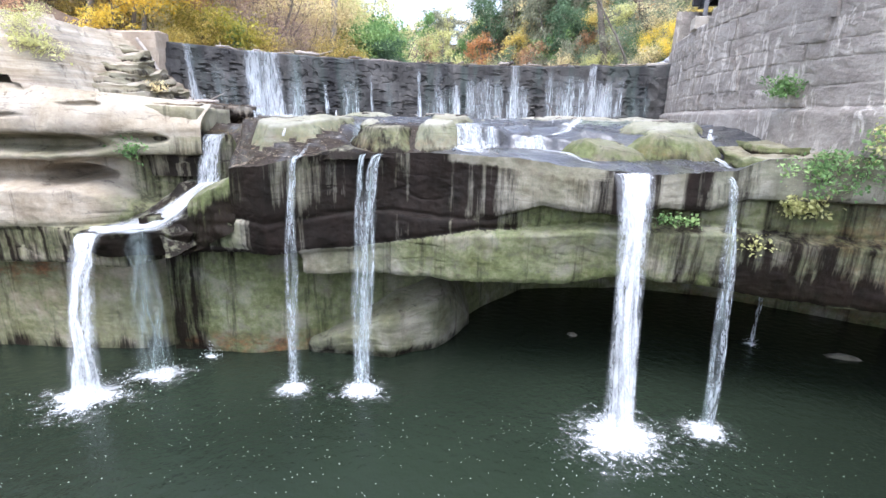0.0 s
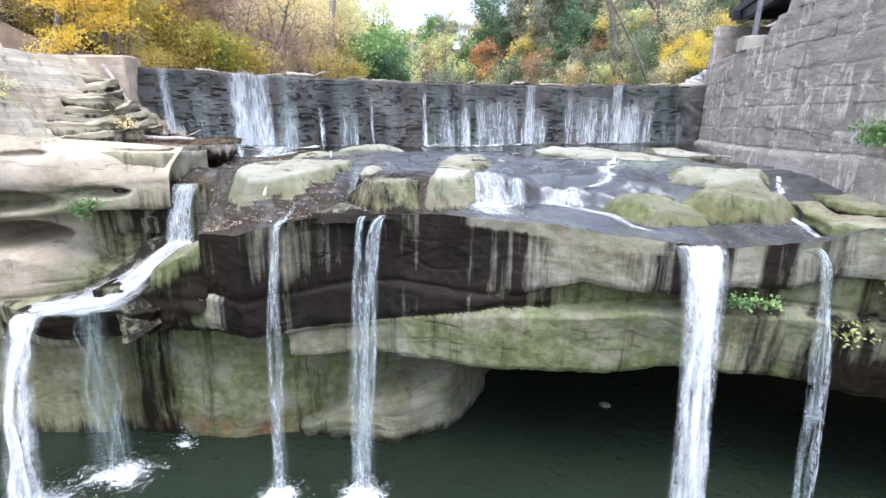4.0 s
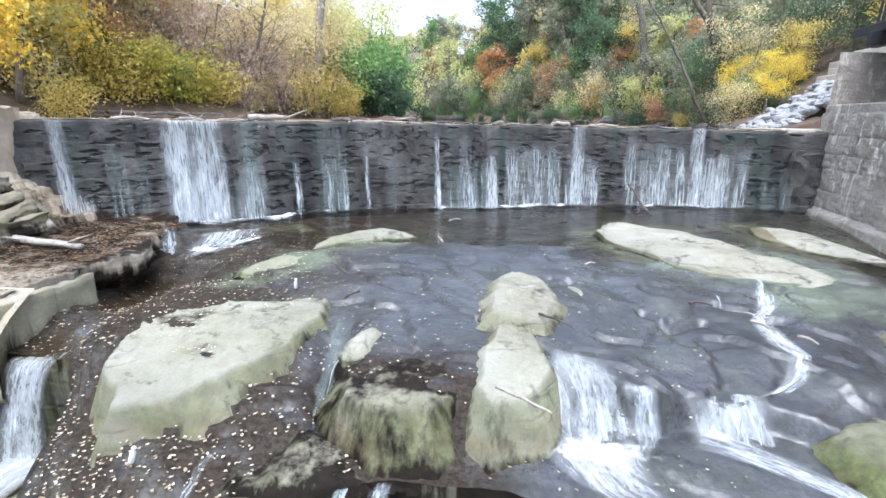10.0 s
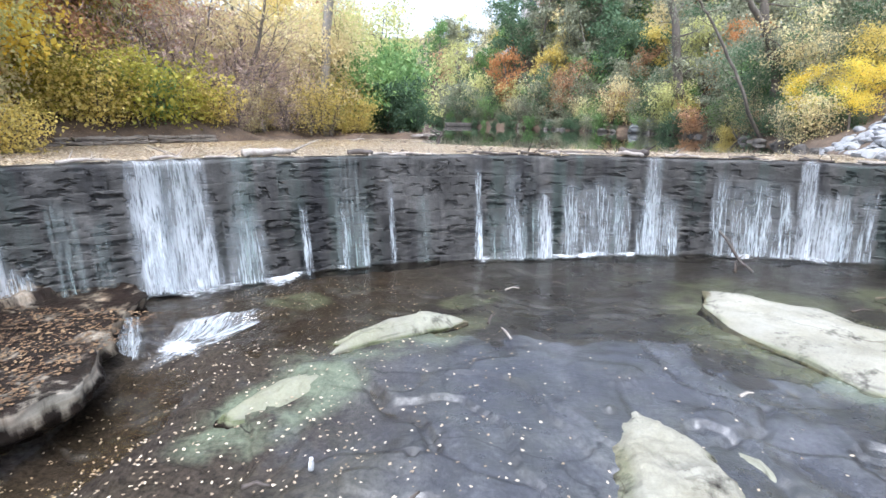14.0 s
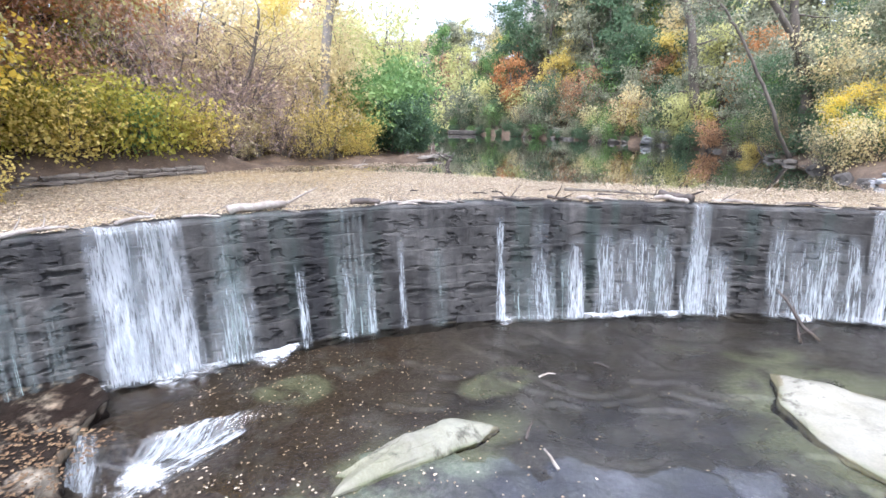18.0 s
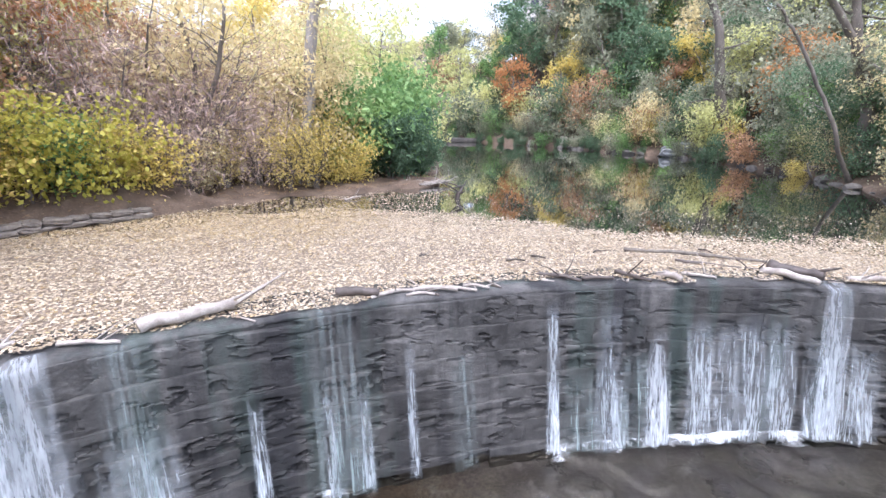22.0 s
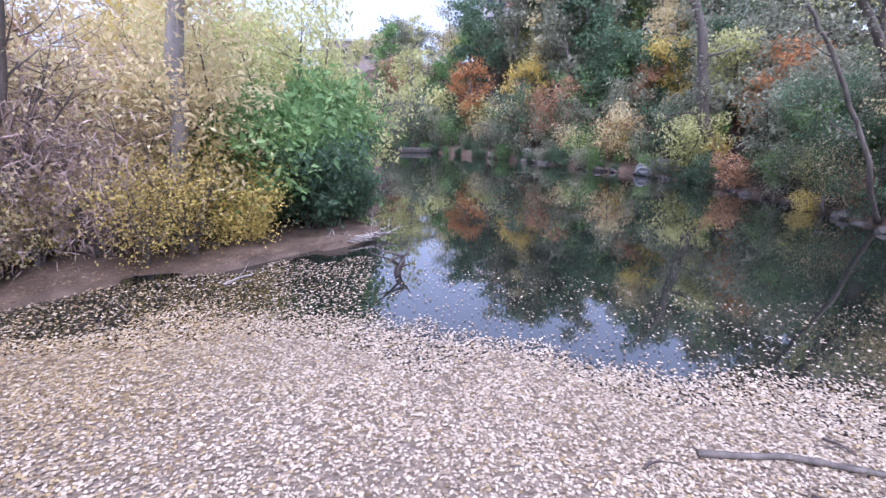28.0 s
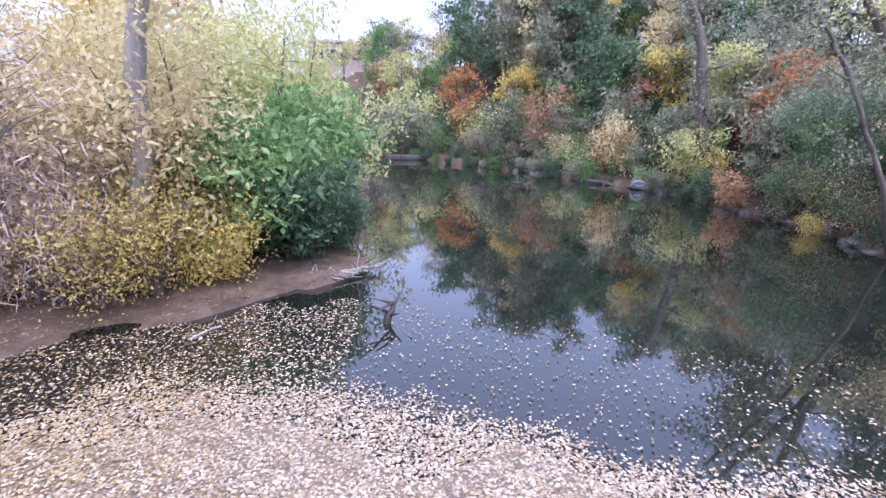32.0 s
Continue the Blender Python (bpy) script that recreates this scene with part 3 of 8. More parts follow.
def rock_face(name, x, ztop, ytop, zbot, beds, seed, attrs, material, parent, holes=(), rough=1.0, rows=230, round_top=0.0, label=""):
    """A rock face of beds, from the top down: each is (upper edge z, front y, sharpness of the edge in metres), as curves over x."""
    t = np.linspace(0, 1, rows)
    z = ztop[:, None] + (zbot - ztop)[:, None] * t[None]
    xx = np.broadcast_to(x[:, None], z.shape)
    wx, wz = xx + 0.2 * fbm(xx * 0.6, 0, z * 0.6, seed, 3), z + 0.05 * fbm(xx * 0.7, 0, z * 0.5, seed + 1, 4) + 0.02 * fbm(xx * 3, 0, z * 1.5, seed + 2, 3)
    y = np.broadcast_to(ytop[:, None], z.shape).copy()
    last = ytop
    for edge_z, front, soft in beds:
        f = np.interp(x, *front)
        e = np.interp(x, *edge_z)
        y = y + (f - last)[:, None] * step(0.0, soft, e[:, None] - wz)
        y = y + 0.05 * np.exp(-((e[:, None] - wz) / 0.09) ** 2)
        last = f
    on = np.clip((ztop[:, None] - z) / 0.35, 0, 1)
    y = y + round_top * (1 - np.clip((ztop[:, None] - z) / 1.1, 0, 1)) ** 2
    for cx, cz, rx, rz, depth in holes:
        d = np.sqrt(np.abs((wx - cx) / rx) ** 2.2 + np.abs((wz - cz) / rz) ** 2)
        y = y + depth * step(1.25, 0.35, d)
    y = y + on * rough * (0.15 * fbm(wx * 0.35, 0, wz * 0.4, seed + 4, 2) + 0.035 * np.round(fbm(wx * 0.6, 3, wz * 0.55, seed + 3, 3) * 3) / 2 + 0.025 * fbm(xx * 2.2, 0, z * 1.6, seed + 5, 4) + 0.012 * fbm(xx * 7, 0, z * 7, seed + 6, 3))
    crack = np.exp(-(fbm(xx * 0.28, 2, z * 1.9, seed + 7, 3) / 0.02) ** 2) * step(0.0, 0.35, fbm(xx * 0.5, 7, z * 0.5, seed + 8, 3))
    y = y + on * 0.05 * crack
    p = np.stack([xx, y, z], -1)
    p[:, 0, 1] = ytop + round_top
    return part(name, grid_mesh(name, p, attrs(xx, z)), material, parent, label)


SCAR = ([-9, -6.1, -3.5, -1.2, 1.1, 1.9, 2.5, 3.3, 4.0, 5.0, 5.8, 6.7, 8.0, 8.9, 10.8, 16, 22], [-6.05, -6.04, -5.93, -5.72, -5.84, -5.75, -5.5, -5.23, -5.35, -5.4, -5.32, -5.14, -5.25, -4.85, -4.75, -4.8, -5.0])
GREEN_TOP = ([-9, -4.0, -3.8, -2.5, -1.2, 0.5, 1.5, 2.7, 4.65, 6.84, 9.3, 11.2, 16, 22], [-7.0, -6.95, -6.92, -6.9, -6.7, -6.3, -6.1, -6.05, -5.77, -5.67, -5.72, -5.75, -6.0, -6.2])
UNDERSIDE = ([-9, -7.55, -5.95, -3.97, -3.87, -2.9, -1.1, 1.2, 4, 4.84, 6, 7, 8.1, 9.4, 11.5, 16, 22], [-7.2, -7.19, -7.15, -7.02, -7.78, -7.82, -7.76, -7.7, -7.63, -7.47, -7.27, -7.36, -7.43, -7.55, -7.67, -7.8, -8.2])


def cliff_attrs(x, z):
    """Where the face is wet, mossy or rusty; wet also sets how dark it is."""
    drop = lip_z(x) - z
    scar, gtop, low = (np.interp(x, *c) for c in (SCAR, GREEN_TOP, UNDERSIDE))
    upper = np.interp(x, [-9, -6.9, -6.3, -5.9, -5.2, -4.2, -3.4, -2.2, -1.5, 0.6, 1.2, 2.2, 2.9, 4.6, 5.0, 6.4, 6.55, 7.1, 7.2, 8.2, 8.9, 22], [0.8, 0.55, 0.45, 0.75, 0.85, 0.75, 0.55, 0.85, 0.75, 0.85, 0.55, 0.72, 0.25, 0.30, 0.85, 0.9, 0.0, 0.05, 0.6, 0.65, 0.2, 0.15])
    upper = upper - 0.8 * step(0.34, 0.16, drop) * step(0.3, 1.0, x) * step(5.1, 4.7, x) + 0.25 * step(scar + 0.7, scar + 0.1, z) * step(1.2, 0.2, x)
    second = np.interp(x, [-9, -6.8, -6.4, -5.6, -5.2, 0.4, 1.4, 2.6, 3.4, 22], [0.85, 0.6, 0.3, 0.4, 0.92, 0.95, 0.8, 0.5, 0.35, 0.45])
    green = np.interp(x, [-9, -4.0, -3.7, -2.9, -2.6, -1.0, 1.5, 4, 6, 9, 22], [0.8, 0.8, 0.05, 0.05, 0.2, 0.1, 0.22, 0.12, 0.2, 0.6, 0.65])
    # right of x = 8 the band darkens towards its lower edge
    green = green + 0.4 * step(low + 1.1, low + 0.3, z) * step(7.5, 9.5, x)
    # darker close below the underside, at the left notch and the waterline
    below = 0.1 + 0.55 * np.exp(-(((x + 8.5) / 0.9) ** 2)) + 0.35 * step(low - 0.9, low - 0.1, z) + 0.15 * step(-10.9, -11.2, z)
    wet = np.where(z > scar, upper, np.where(z > gtop, second, np.where(z > low, green, below)))
    moss = np.where(z > scar, np.interp(x, [-9, -6.2, -5.2, -3, 0, 3, 6, 9, 22], [0.9, 0.9, 0.35, 0.4, 0.25, 0.25, 0.2, 0.4, 0.5]), np.where(z > gtop, np.interp(x, [-9, -6.2, -5.4, 0.5, 2.2, 3, 22], [0.8, 0.9, 0.15, 0.2, 0.9, 1.0, 0.8]), np.where(z > low, np.interp(x, [-9, -3.8, -2.6, -1, 2, 4, 6, 9, 22], [0.2, 0.15, 0.5, 0.85, 1.0, 0.85, 0.8, 0.75, 0.8]) + 0.5 * step(low + 0.5, low + 0.1, z) * step(1.5, 3, x), 0.95)))
    rust = np.where(z < low, 0.85 * step(-10.2, -10.9, z) * step(-2, -4, x), 0.06) + 0.3 * step(9, 12, x) * (z < scar)
    return dict(wet=wet, moss=moss, rust=rust)


cliff = thing("cliff", "undercut cliff of layered sandstone, streaked dark by running water", "rock face", kind="structure")
tp = make_apron()
brink = tp[tp[:, -1, 0] > -9.2, -1]
face_x = brink[:, 0]
FX = [-9, -7, -6, -4.7, -3.7, -2.7, -1.4, 0, 0.9, 3, 6, 8, 9, 10, 12, 16, 22]
rock_face("cliff_face", face_x, brink[:, 2], brink[:, 1], np.full(len(face_x), -11.8), (
    (SCAR, (FX, [10.45, 10.4, 10.2, 9.62, 10.1, 10.55, 10.75, 10.55, 10.3, 10.42, 10.2, 10.35, 10.1, 9.9, 9.5, 8.7, 7.5]), 0.10),
    (GREEN_TOP, (FX, [10.5, 10.45, 10.25, 9.75, 10.3, 10.75, 10.85, 10.55, 10.25, 10.0, 9.75, 9.85, 9.65, 9.4, 9.1, 8.3, 7.1]), 0.22),
    (UNDERSIDE, ([-9, -6, -5, -3.5, -2, -0.5, 0.8, 2, 4, 9, 14, 22], [11.5, 11.45, 11.75, 12.2, 12.9, 13.8, 15.0, 17.0, 19.5, 20.5, 19.5, 15.0]), 0.07)),
    41, cliff_attrs, CLIFF, cliff, rough=0.9, rows=260)
tx, ty = tp[..., 0], tp[..., 1]
edge = step(1.6, 0.0, ty - lip_y(tx)[...])
sunk = np.zeros_like(tx)
for cx, cy, rx, ry, turn in ((5.3, 18.3, 2.1, 4.6, 27), (8.8, 19.3, 1.2, 2.6, 22), (-3.35, 18.45, 0.85, 2.3, -52), (-4.8, 16.1, 0.8, 1.5, -40), (4.2, 22.6, 0.9, 0.5, 0), (-2.0, 21.3, 0.5, 0.9, -50), (-6.2, 20.4, 0.5, 0.8, -60)):
    w = math.radians(turn)
    lx, ly_ = (tx - cx) * math.cos(w) + (ty - cy) * math.sin(w), (ty - cy) * math.cos(w) - (tx - cx) * math.sin(w)
    sunk = np.maximum(sunk, step(1.25, 0.75, np.hypot(lx / rx, ly_ / ry) + 0.2 * fbm(tx * 0.9, ty * 0.9, 0, 32, 3)))
bare = step(0.35, 0.75, 0.5 + 0.5 * fbm(tx * 0.5, ty * 0.5, 0, 31)) * 0.4
part("stream_bed", grid_mesh("stream_bed", tp, dict(sunk=sunk, wet=1.0 - bare * 0.5, moss=0.16 + 0.25 * edge * step(0, 2, tx) + 0.2 * step(-2, -5, tx), rust=np.clip(step(-1.5, -5.5, tx) + step(20, 22, ty) * 0.2 + 1.4 * step(13.0, 11.8, ty) * step(0.3, -0.5, tx), 0, 1))), BED, cliff, "wet dark-grey stream bed")


def bed(name, x0, x1, front, ztop, zbot, back, seed, attrs, material=CLIFF, under=0.3, rough=1.0, lean=0.0, holes=(), top_slope=0.0, parent=None, label="", step_m=0.075, nv=64):
    """One bed of rock: its front follows front(x) between ztop(x) and zbot(x), with a rounded brow and a set-back foot."""
    x = np.linspace(x0, x1, max(24, int((x1 - x0) / step_m)))
    f, zt, zb = (np.interp(x, *v) if isinstance(v, tuple) else np.full(len(x), float(v)) for v in (front, ztop, zbot))
    ends = 0.5 * (step(0.9, 0, x - x0) + step(0.9, 0, x1 - x))
    f = f + ends
    zb = zb + 0.10 * fbm(x * 0.8, seed, 0, seed)
    a, b, c = 14, nv, 12
    s = np.concatenate([np.linspace(0, 1, a)[:-1], 1 + np.linspace(0, 1, b)[:-1], 2 + np.linspace(0, 1, c)])
    on, mid = np.clip(s, 0, 1), np.clip(s - 1, 0, 1)
    last = np.clip(s - 2, 0, 1)
    y = back + (f[:, None] - back) * on[None] ** 0.7
    y = y + (back - y) * (last[None] ** 1.4)
    h = (zt - zb)[:, None]
    z = zt[:, None] + top_slope * (y - f[:, None]) * (mid[None] == 0) - h * mid[None]
    brow = np.exp(-((mid * 14) ** 2)) * (s >= 1) * 0.12
    y = y + brow[None] + under * (mid[None] ** 3) * (last[None] == 0) + under * (1 - last[None]) * (last[None] > 0) - lean * mid[None] * h
    xx = np.broadcast_to(x[:, None], y.shape)
    on_face = (s >= 1) & (s <= 2)
    k = np.where(on_face, 1.0, 0.3)[None] * rough
    shelf = np.round(fbm(xx * 0.22, 0, z * 1.3, seed + 5, 3) * 3) / 3
    y = y + k * (0.20 * fbm(xx * 0.5, 0, z * 0.6, seed, 4) + 0.12 * shelf + 0.018 * fbm(xx * 0.35, 3, z * 2.6, seed + 1, 4) + 0.03 * fbm(xx * 1.8, 2, z * 0.5, seed + 8, 4) + 0.045 * fbm(xx * 2.5, y * 2.5, z * 3.5, seed + 2, 4) + 0.035 * np.round(fbm(xx * 0.4, 0, z * 3.4, seed + 7, 3) * 2.5) / 1.5)
    z = z + np.where(on_face, 0.03, 0.10)[None] * fbm(xx * 0.8, y * 0.8, 0, seed + 3, 4)
    for cx, cz, rx, rz, depth in holes:
        y = y + depth * step(1.15, 0.55, np.sqrt(np.abs((xx - cx) / rx) ** 2.4 + np.abs((z - cz - 0.12 * np.sin(xx * 2.1)) / rz) ** 2)) * (on_face[None])
    values = attrs(xx, z) if callable(attrs) else attrs
    ob = part(name, grid_mesh(name, np.stack([xx, y, z], -1), values), material, parent or cliff, label)
    return ob


# the rock that juts out of the pool at the cave's edge
bed("rock_shelf", -5.0, 1.4, ([-5.0, -4, -1.4, 0.2, 1.0, 1.4], [12.0, 11.6, 11.4, 12.3, 13.4, 14.4]), ([-5.0, -4.2, -3.2, -1.8, 0.3, 0.8, 1.4], [-11.0, -10.7, -10.3, -9.75, -9.3, -9.6, -10.9]), -11.8, 15.5, 67, lambda x, z: dict(wet=0.12 + 0.4 * step(-10.7, -11.1, z), moss=0.55, rust=0.0), under=0.9, rough=0.45, top_slope=0.28)

# ---- left bank: beds of tan sandstone ----
bank = thing("left_bank_cliff", "weathered tan sandstone bank with hollows and ledges", "rock face", kind="structure")
LX = [-24, -14, -11.5, -10.4, -9.6, -8.8, -7.9]


def bank_attrs(x, z):
    pillow = step(-4.4, -4.7, z) * step(-6.5, -6.2, z)
    # the first term's rise paints the shade on the corner block's lower face
    wet = np.where(z > -4.3, 0.08 + 0.3 * step(-3.5, -4.2, z) * step(-9.6, -8.6, x), np.where(z > -6.5, 0.06 + 0.42 * step(-10.5, -9.6, x), np.where(z > -7.75, 0.5, 0.14 + 0.45 * step(-10.5, -11.2, z))))
    moss = np.where(z > -3.7, 0.08, np.where(z > -4.4, 0.55, np.where(z > -6.5, 0.05 + 0.85 * step(-10.9, -9.9, x) + 0.5 * step(-6.1, -6.5, z), 0.85)))
    return dict(wet=wet, moss=moss, rust=0.9 * step(-9.0, -8.3, z) * step(-7.7, -7.9, z) * step(-11, -12.5, x))


bx = np.linspace(-24, -7.9, 300)
rock_face("bank_face", bx, np.interp(bx, [-24, -13, -10, -7.9], [-2.0, -2.15, -2.4, -2.62]), np.interp(bx, LX, [9.9, 10.2, 10.5, 11.0, 11.6, 12.05, 12.35]), np.full(300, -11.8), (
    (([-24, -9, -7.9], [-3.62, -3.62, -3.5]), (LX, [10.05, 10.35, 10.75, 11.2, 11.75, 12.1, 12.4]), 0.12),
    (([-24, -12, -9.9, -7.9], [-4.45, -4.45, -4.25, -4.28]), (LX, [10.9, 11.2, 11.6, 12.2, 12.6, 13.0, 13.1]), 0.08),
    (([-24, -13, -11.3, -10.6, -10.0, -9.2, -7.9], [-4.95, -5.0, -4.95, -5.2, -5.7, -5.9, -6.0]), (LX, [9.8, 10.1, 10.4, 11.0, 11.7, 12.2, 12.3]), 0.42),
    (([-24, -7.9], [-6.55, -6.5]), (LX, [10.2, 10.35, 10.35, 10.2, 10.2, 11.2, 12.8]), 0.12),
    (([-24, -7.9], [-7.75, -7.7]), (LX, [11.0, 11.1, 11.3, 11.4, 11.5, 12.6, 13.2]), 0.10)),
    75, bank_attrs, SMOOTH, bank, holes=((-12.4, -3.95, 2.2, 0.30, 1.0), (-11.9, -4.98, 1.15, 0.34, 1.3), (-15.5, -5.6, 1.4, 0.3, 0.5), (-9.3, -3.75, 0.6, 0.16, 0.5), (-11.0, -2.75, 0.7, 0.10, 0.25), (-13.6, -3.1, 1.2, 0.07, 0.15)), rough=0.8, rows=240, round_top=0.9)


def left_top_z(x, y):
    """The ledges above the brow, climbing to the dam's left end and the woods."""
    x, y = np.asarray(x, float), np.asarray(y, float)
    s = step(0.0, 3.4, -x - 11.3 + 0.14 * (y - 13)) * step(9.5, 12.5, y)
    z = -2.62 + 2.75 * s + 1.2 * step(-16, -24, x)
    z = z + 0.16 * np.round(fbm(x * 0.35, y * 0.35, 0, 81, 3) * 3) / 1.5 * step(0.02, 0.3, s) + 0.05 * fbm(x * 1.4, y * 1.4, 0, 82, 4)
    return np.round(z * 4.2) / 4.2 * 0.7 + z * 0.3 + 0.03 * fbm(x * 4, y * 4, 0, 83, 3)


def make_left_top():
    u, v = np.linspace(0, 1, 210), np.linspace(0, 1, 160)
    v, u = np.meshgrid(v, u)
    y = 11.0 + 9.5 * v
    edge_x = np.interp(y, [11, 12.6, 14.2, 15.8, 16.5, 17.6, 18.3, 19.0, 19.6, 19.9, 20.5], [-9.9, -8.25, -7.85, -7.85, -7.95, -8.75, -8.8, -8.75, -9.5, -10.4, -11.2]) + 0.16 * fbm(y * 0.9, 0, 0, 84, 5, 0.5)
    x = edge_x + (-26 - edge_x) * u ** 1.3
    y = np.maximum(y, np.interp(x, [-24, -13, -10.5, -8.35, -7], [10.5, 10.8, 11.9, 12.6, 12.6]))
    z = left_top_z(x, y)
    top = np.stack([x, y, z], -1)
    t = np.linspace(0, 1, 29)[:0:-1, None]
    fx, fy, fz = (np.broadcast_to(c[0][None], (28, 160)) for c in (x, y, z))
    gz = fz - t * (fz + 3.75)
    under = np.where(t < 0.3, 0.04 * t / 0.3, 0.04 + 0.45 * step(0.3, 0.75, t)) + 0.10 * np.round(fbm(fy * 0.7, gz * 3.4, 0, 85, 3) * 3) / 3 * np.clip(t * 3, 0, 1) + 0.09 * fbm(fy * 2.5, gz * 3, 0, 86, 4) * np.clip(t * 3, 0.3, 1)
    low = np.stack([fx - under, fy, gz], -1)
    p = np.concatenate([low, top], 0)
    wet = np.concatenate([0.3 + 0.55 * step(0.1, 0.3, t) * np.ones_like(fx), 0.05 + 0.75 * step(13.4, 15.0, y) * step(-12.5, -10.5, x)], 0)
    rust = np.concatenate([np.full_like(fx, 0.3), 0.35 * step(-12.5, -10.5, x) * step(14.0, 15.6, y)], 0)
    return grid_mesh("ledges", p, dict(wet=wet, moss=0.15, rust=rust), flip=True)


part("ledges", make_left_top(), BANK, bank)

# ---- right bank ----
rbank = thing("right_bank_cliff", "grey layered rock ledges with grass and moss below the stone wall", "rock face", kind="structure")

def poly_rock(name, label, corners, top, depth, seed, material=PALE, slope=(0.0, 0.0), moss=0.3, wet=0.12, rough=1.0, flare=0.10, dome=0.05, parent=None, category="rock", group=""):
    """A broken block of rock with a flat, worn top between the given corners, and ragged layered flanks."""
    q = np.array(corners, float)
    c = q.mean(0)
    q = q - c
    ang = np.arctan2(q[:, 1], q[:, 0])
    q = q[np.argsort(ang)]
    per = np.r_[0, np.cumsum(np.linalg.norm(np.diff(np.vstack([q, q[:1]]), axis=0), axis=1))]
    k = np.linspace(0, per[-1], 181)
    ring = np.stack([np.interp(k, per, np.r_[q[:, i], q[0, i]]) for i in (0, 1)], -1)
    size = np.linalg.norm(ring, axis=1).mean()
    wob = 0.05 * fbm(ring[:, 0] * 1.6, ring[:, 1] * 1.6, 0, seed, 5) * rough / max(size, 0.5)
    ring = ring * (1 + wob)[:, None]
    ring[-1] = ring[0]
    s = np.concatenate([np.linspace(0, 0.94, 24), np.linspace(0.96, 1.0, 5)])
    t = np.linspace(0, 1, 18)[1:]
    xy = np.concatenate([ring[:, None] * s[None, :, None], ring[:, None] * (1 + flare * t[None, :, None] ** 1.5 / max(size, 0.4))], 1)
    x, y = xy[..., 0] + c[0], xy[..., 1] + c[1]
    fall = np.concatenate([np.zeros(len(s)), t])[None]
    on = np.concatenate([s, np.ones(len(t))])[None]
    plane = top + slope[0] * (x - c[0]) + slope[1] * (y - c[1])
    z = plane - 0.05 * on ** 6 - dome * on ** 2.2 - depth * fall + (0.05 * np.round(fbm(x * 0.7, y * 0.6, 0, seed + 2, 3) * 3) / 2 + 0.07 * fbm(x * 0.9, y * 0.9, 0, seed + 1, 4) + 0.012 * fbm(x * 5, y * 5, 0, seed + 3, 3)) * (1 - 0.6 * fall) * rough
    out = (0.09 * np.round(fbm(x * 0.8, y * 0.8, z * 4, seed + 5, 3) * 3) / 3 + 0.05 * fbm(x * 2.5, y * 2.5, z * 3, seed + 6, 3)) * np.clip(fall * 4, 0, 1) * rough
    n = xy / np.maximum(np.linalg.norm(xy, axis=-1, keepdims=True), 1e-6)
    p = np.stack([x + n[..., 0] * out, y + n[..., 1] * out, z], -1)
    p[-1] = p[0]
    attrs = dict(wet=wet + 0.6 * step(0.1, 0.45, fall) + 0 * x, moss=moss + 0.5 * step(0.93, 1.0, on) + 0 * x, rust=0.12 * step(0.2, 0.6, fall) + 0 * x)
    if parent is not None:
        return part(name, grid_mesh(name, p, attrs), material, parent, label)
    p = p - np.array([c[0], c[1], top])
    ob = part(name, grid_mesh(name, p, attrs), material)
    ob.location = (c[0], c[1], top)
    return tagged(ob, label, category, group)


def slab(name, label, cx, cy, top, rx, ry, depth, turn, seed, material=PALE, sides=7, tilt=0.0, ease=0.62, moss=0.35, wet=0.15, category="rock", group=""):
    """A worn rock sheet of irregular outline, set into the stream bed."""
    rs = np.random.RandomState(seed)
    a = (np.arange(11) + rs.uniform(-0.35, 0.35, 11)) * 2 * np.pi / 11
    r = rs.uniform(0.78, 1.08, 11)
    w = math.radians(turn)
    lx, ly = np.cos(a) * r * rx, np.sin(a) * r * ry
    corners = np.stack([cx + lx * math.cos(w) - ly * math.sin(w), cy + lx * math.sin(w) + ly * math.cos(w)], -1)
    return poly_rock(name, label, corners, top, depth, seed, material, (0.0, tilt), moss, wet, 0.8, dome=0.16, category=category, group=group)


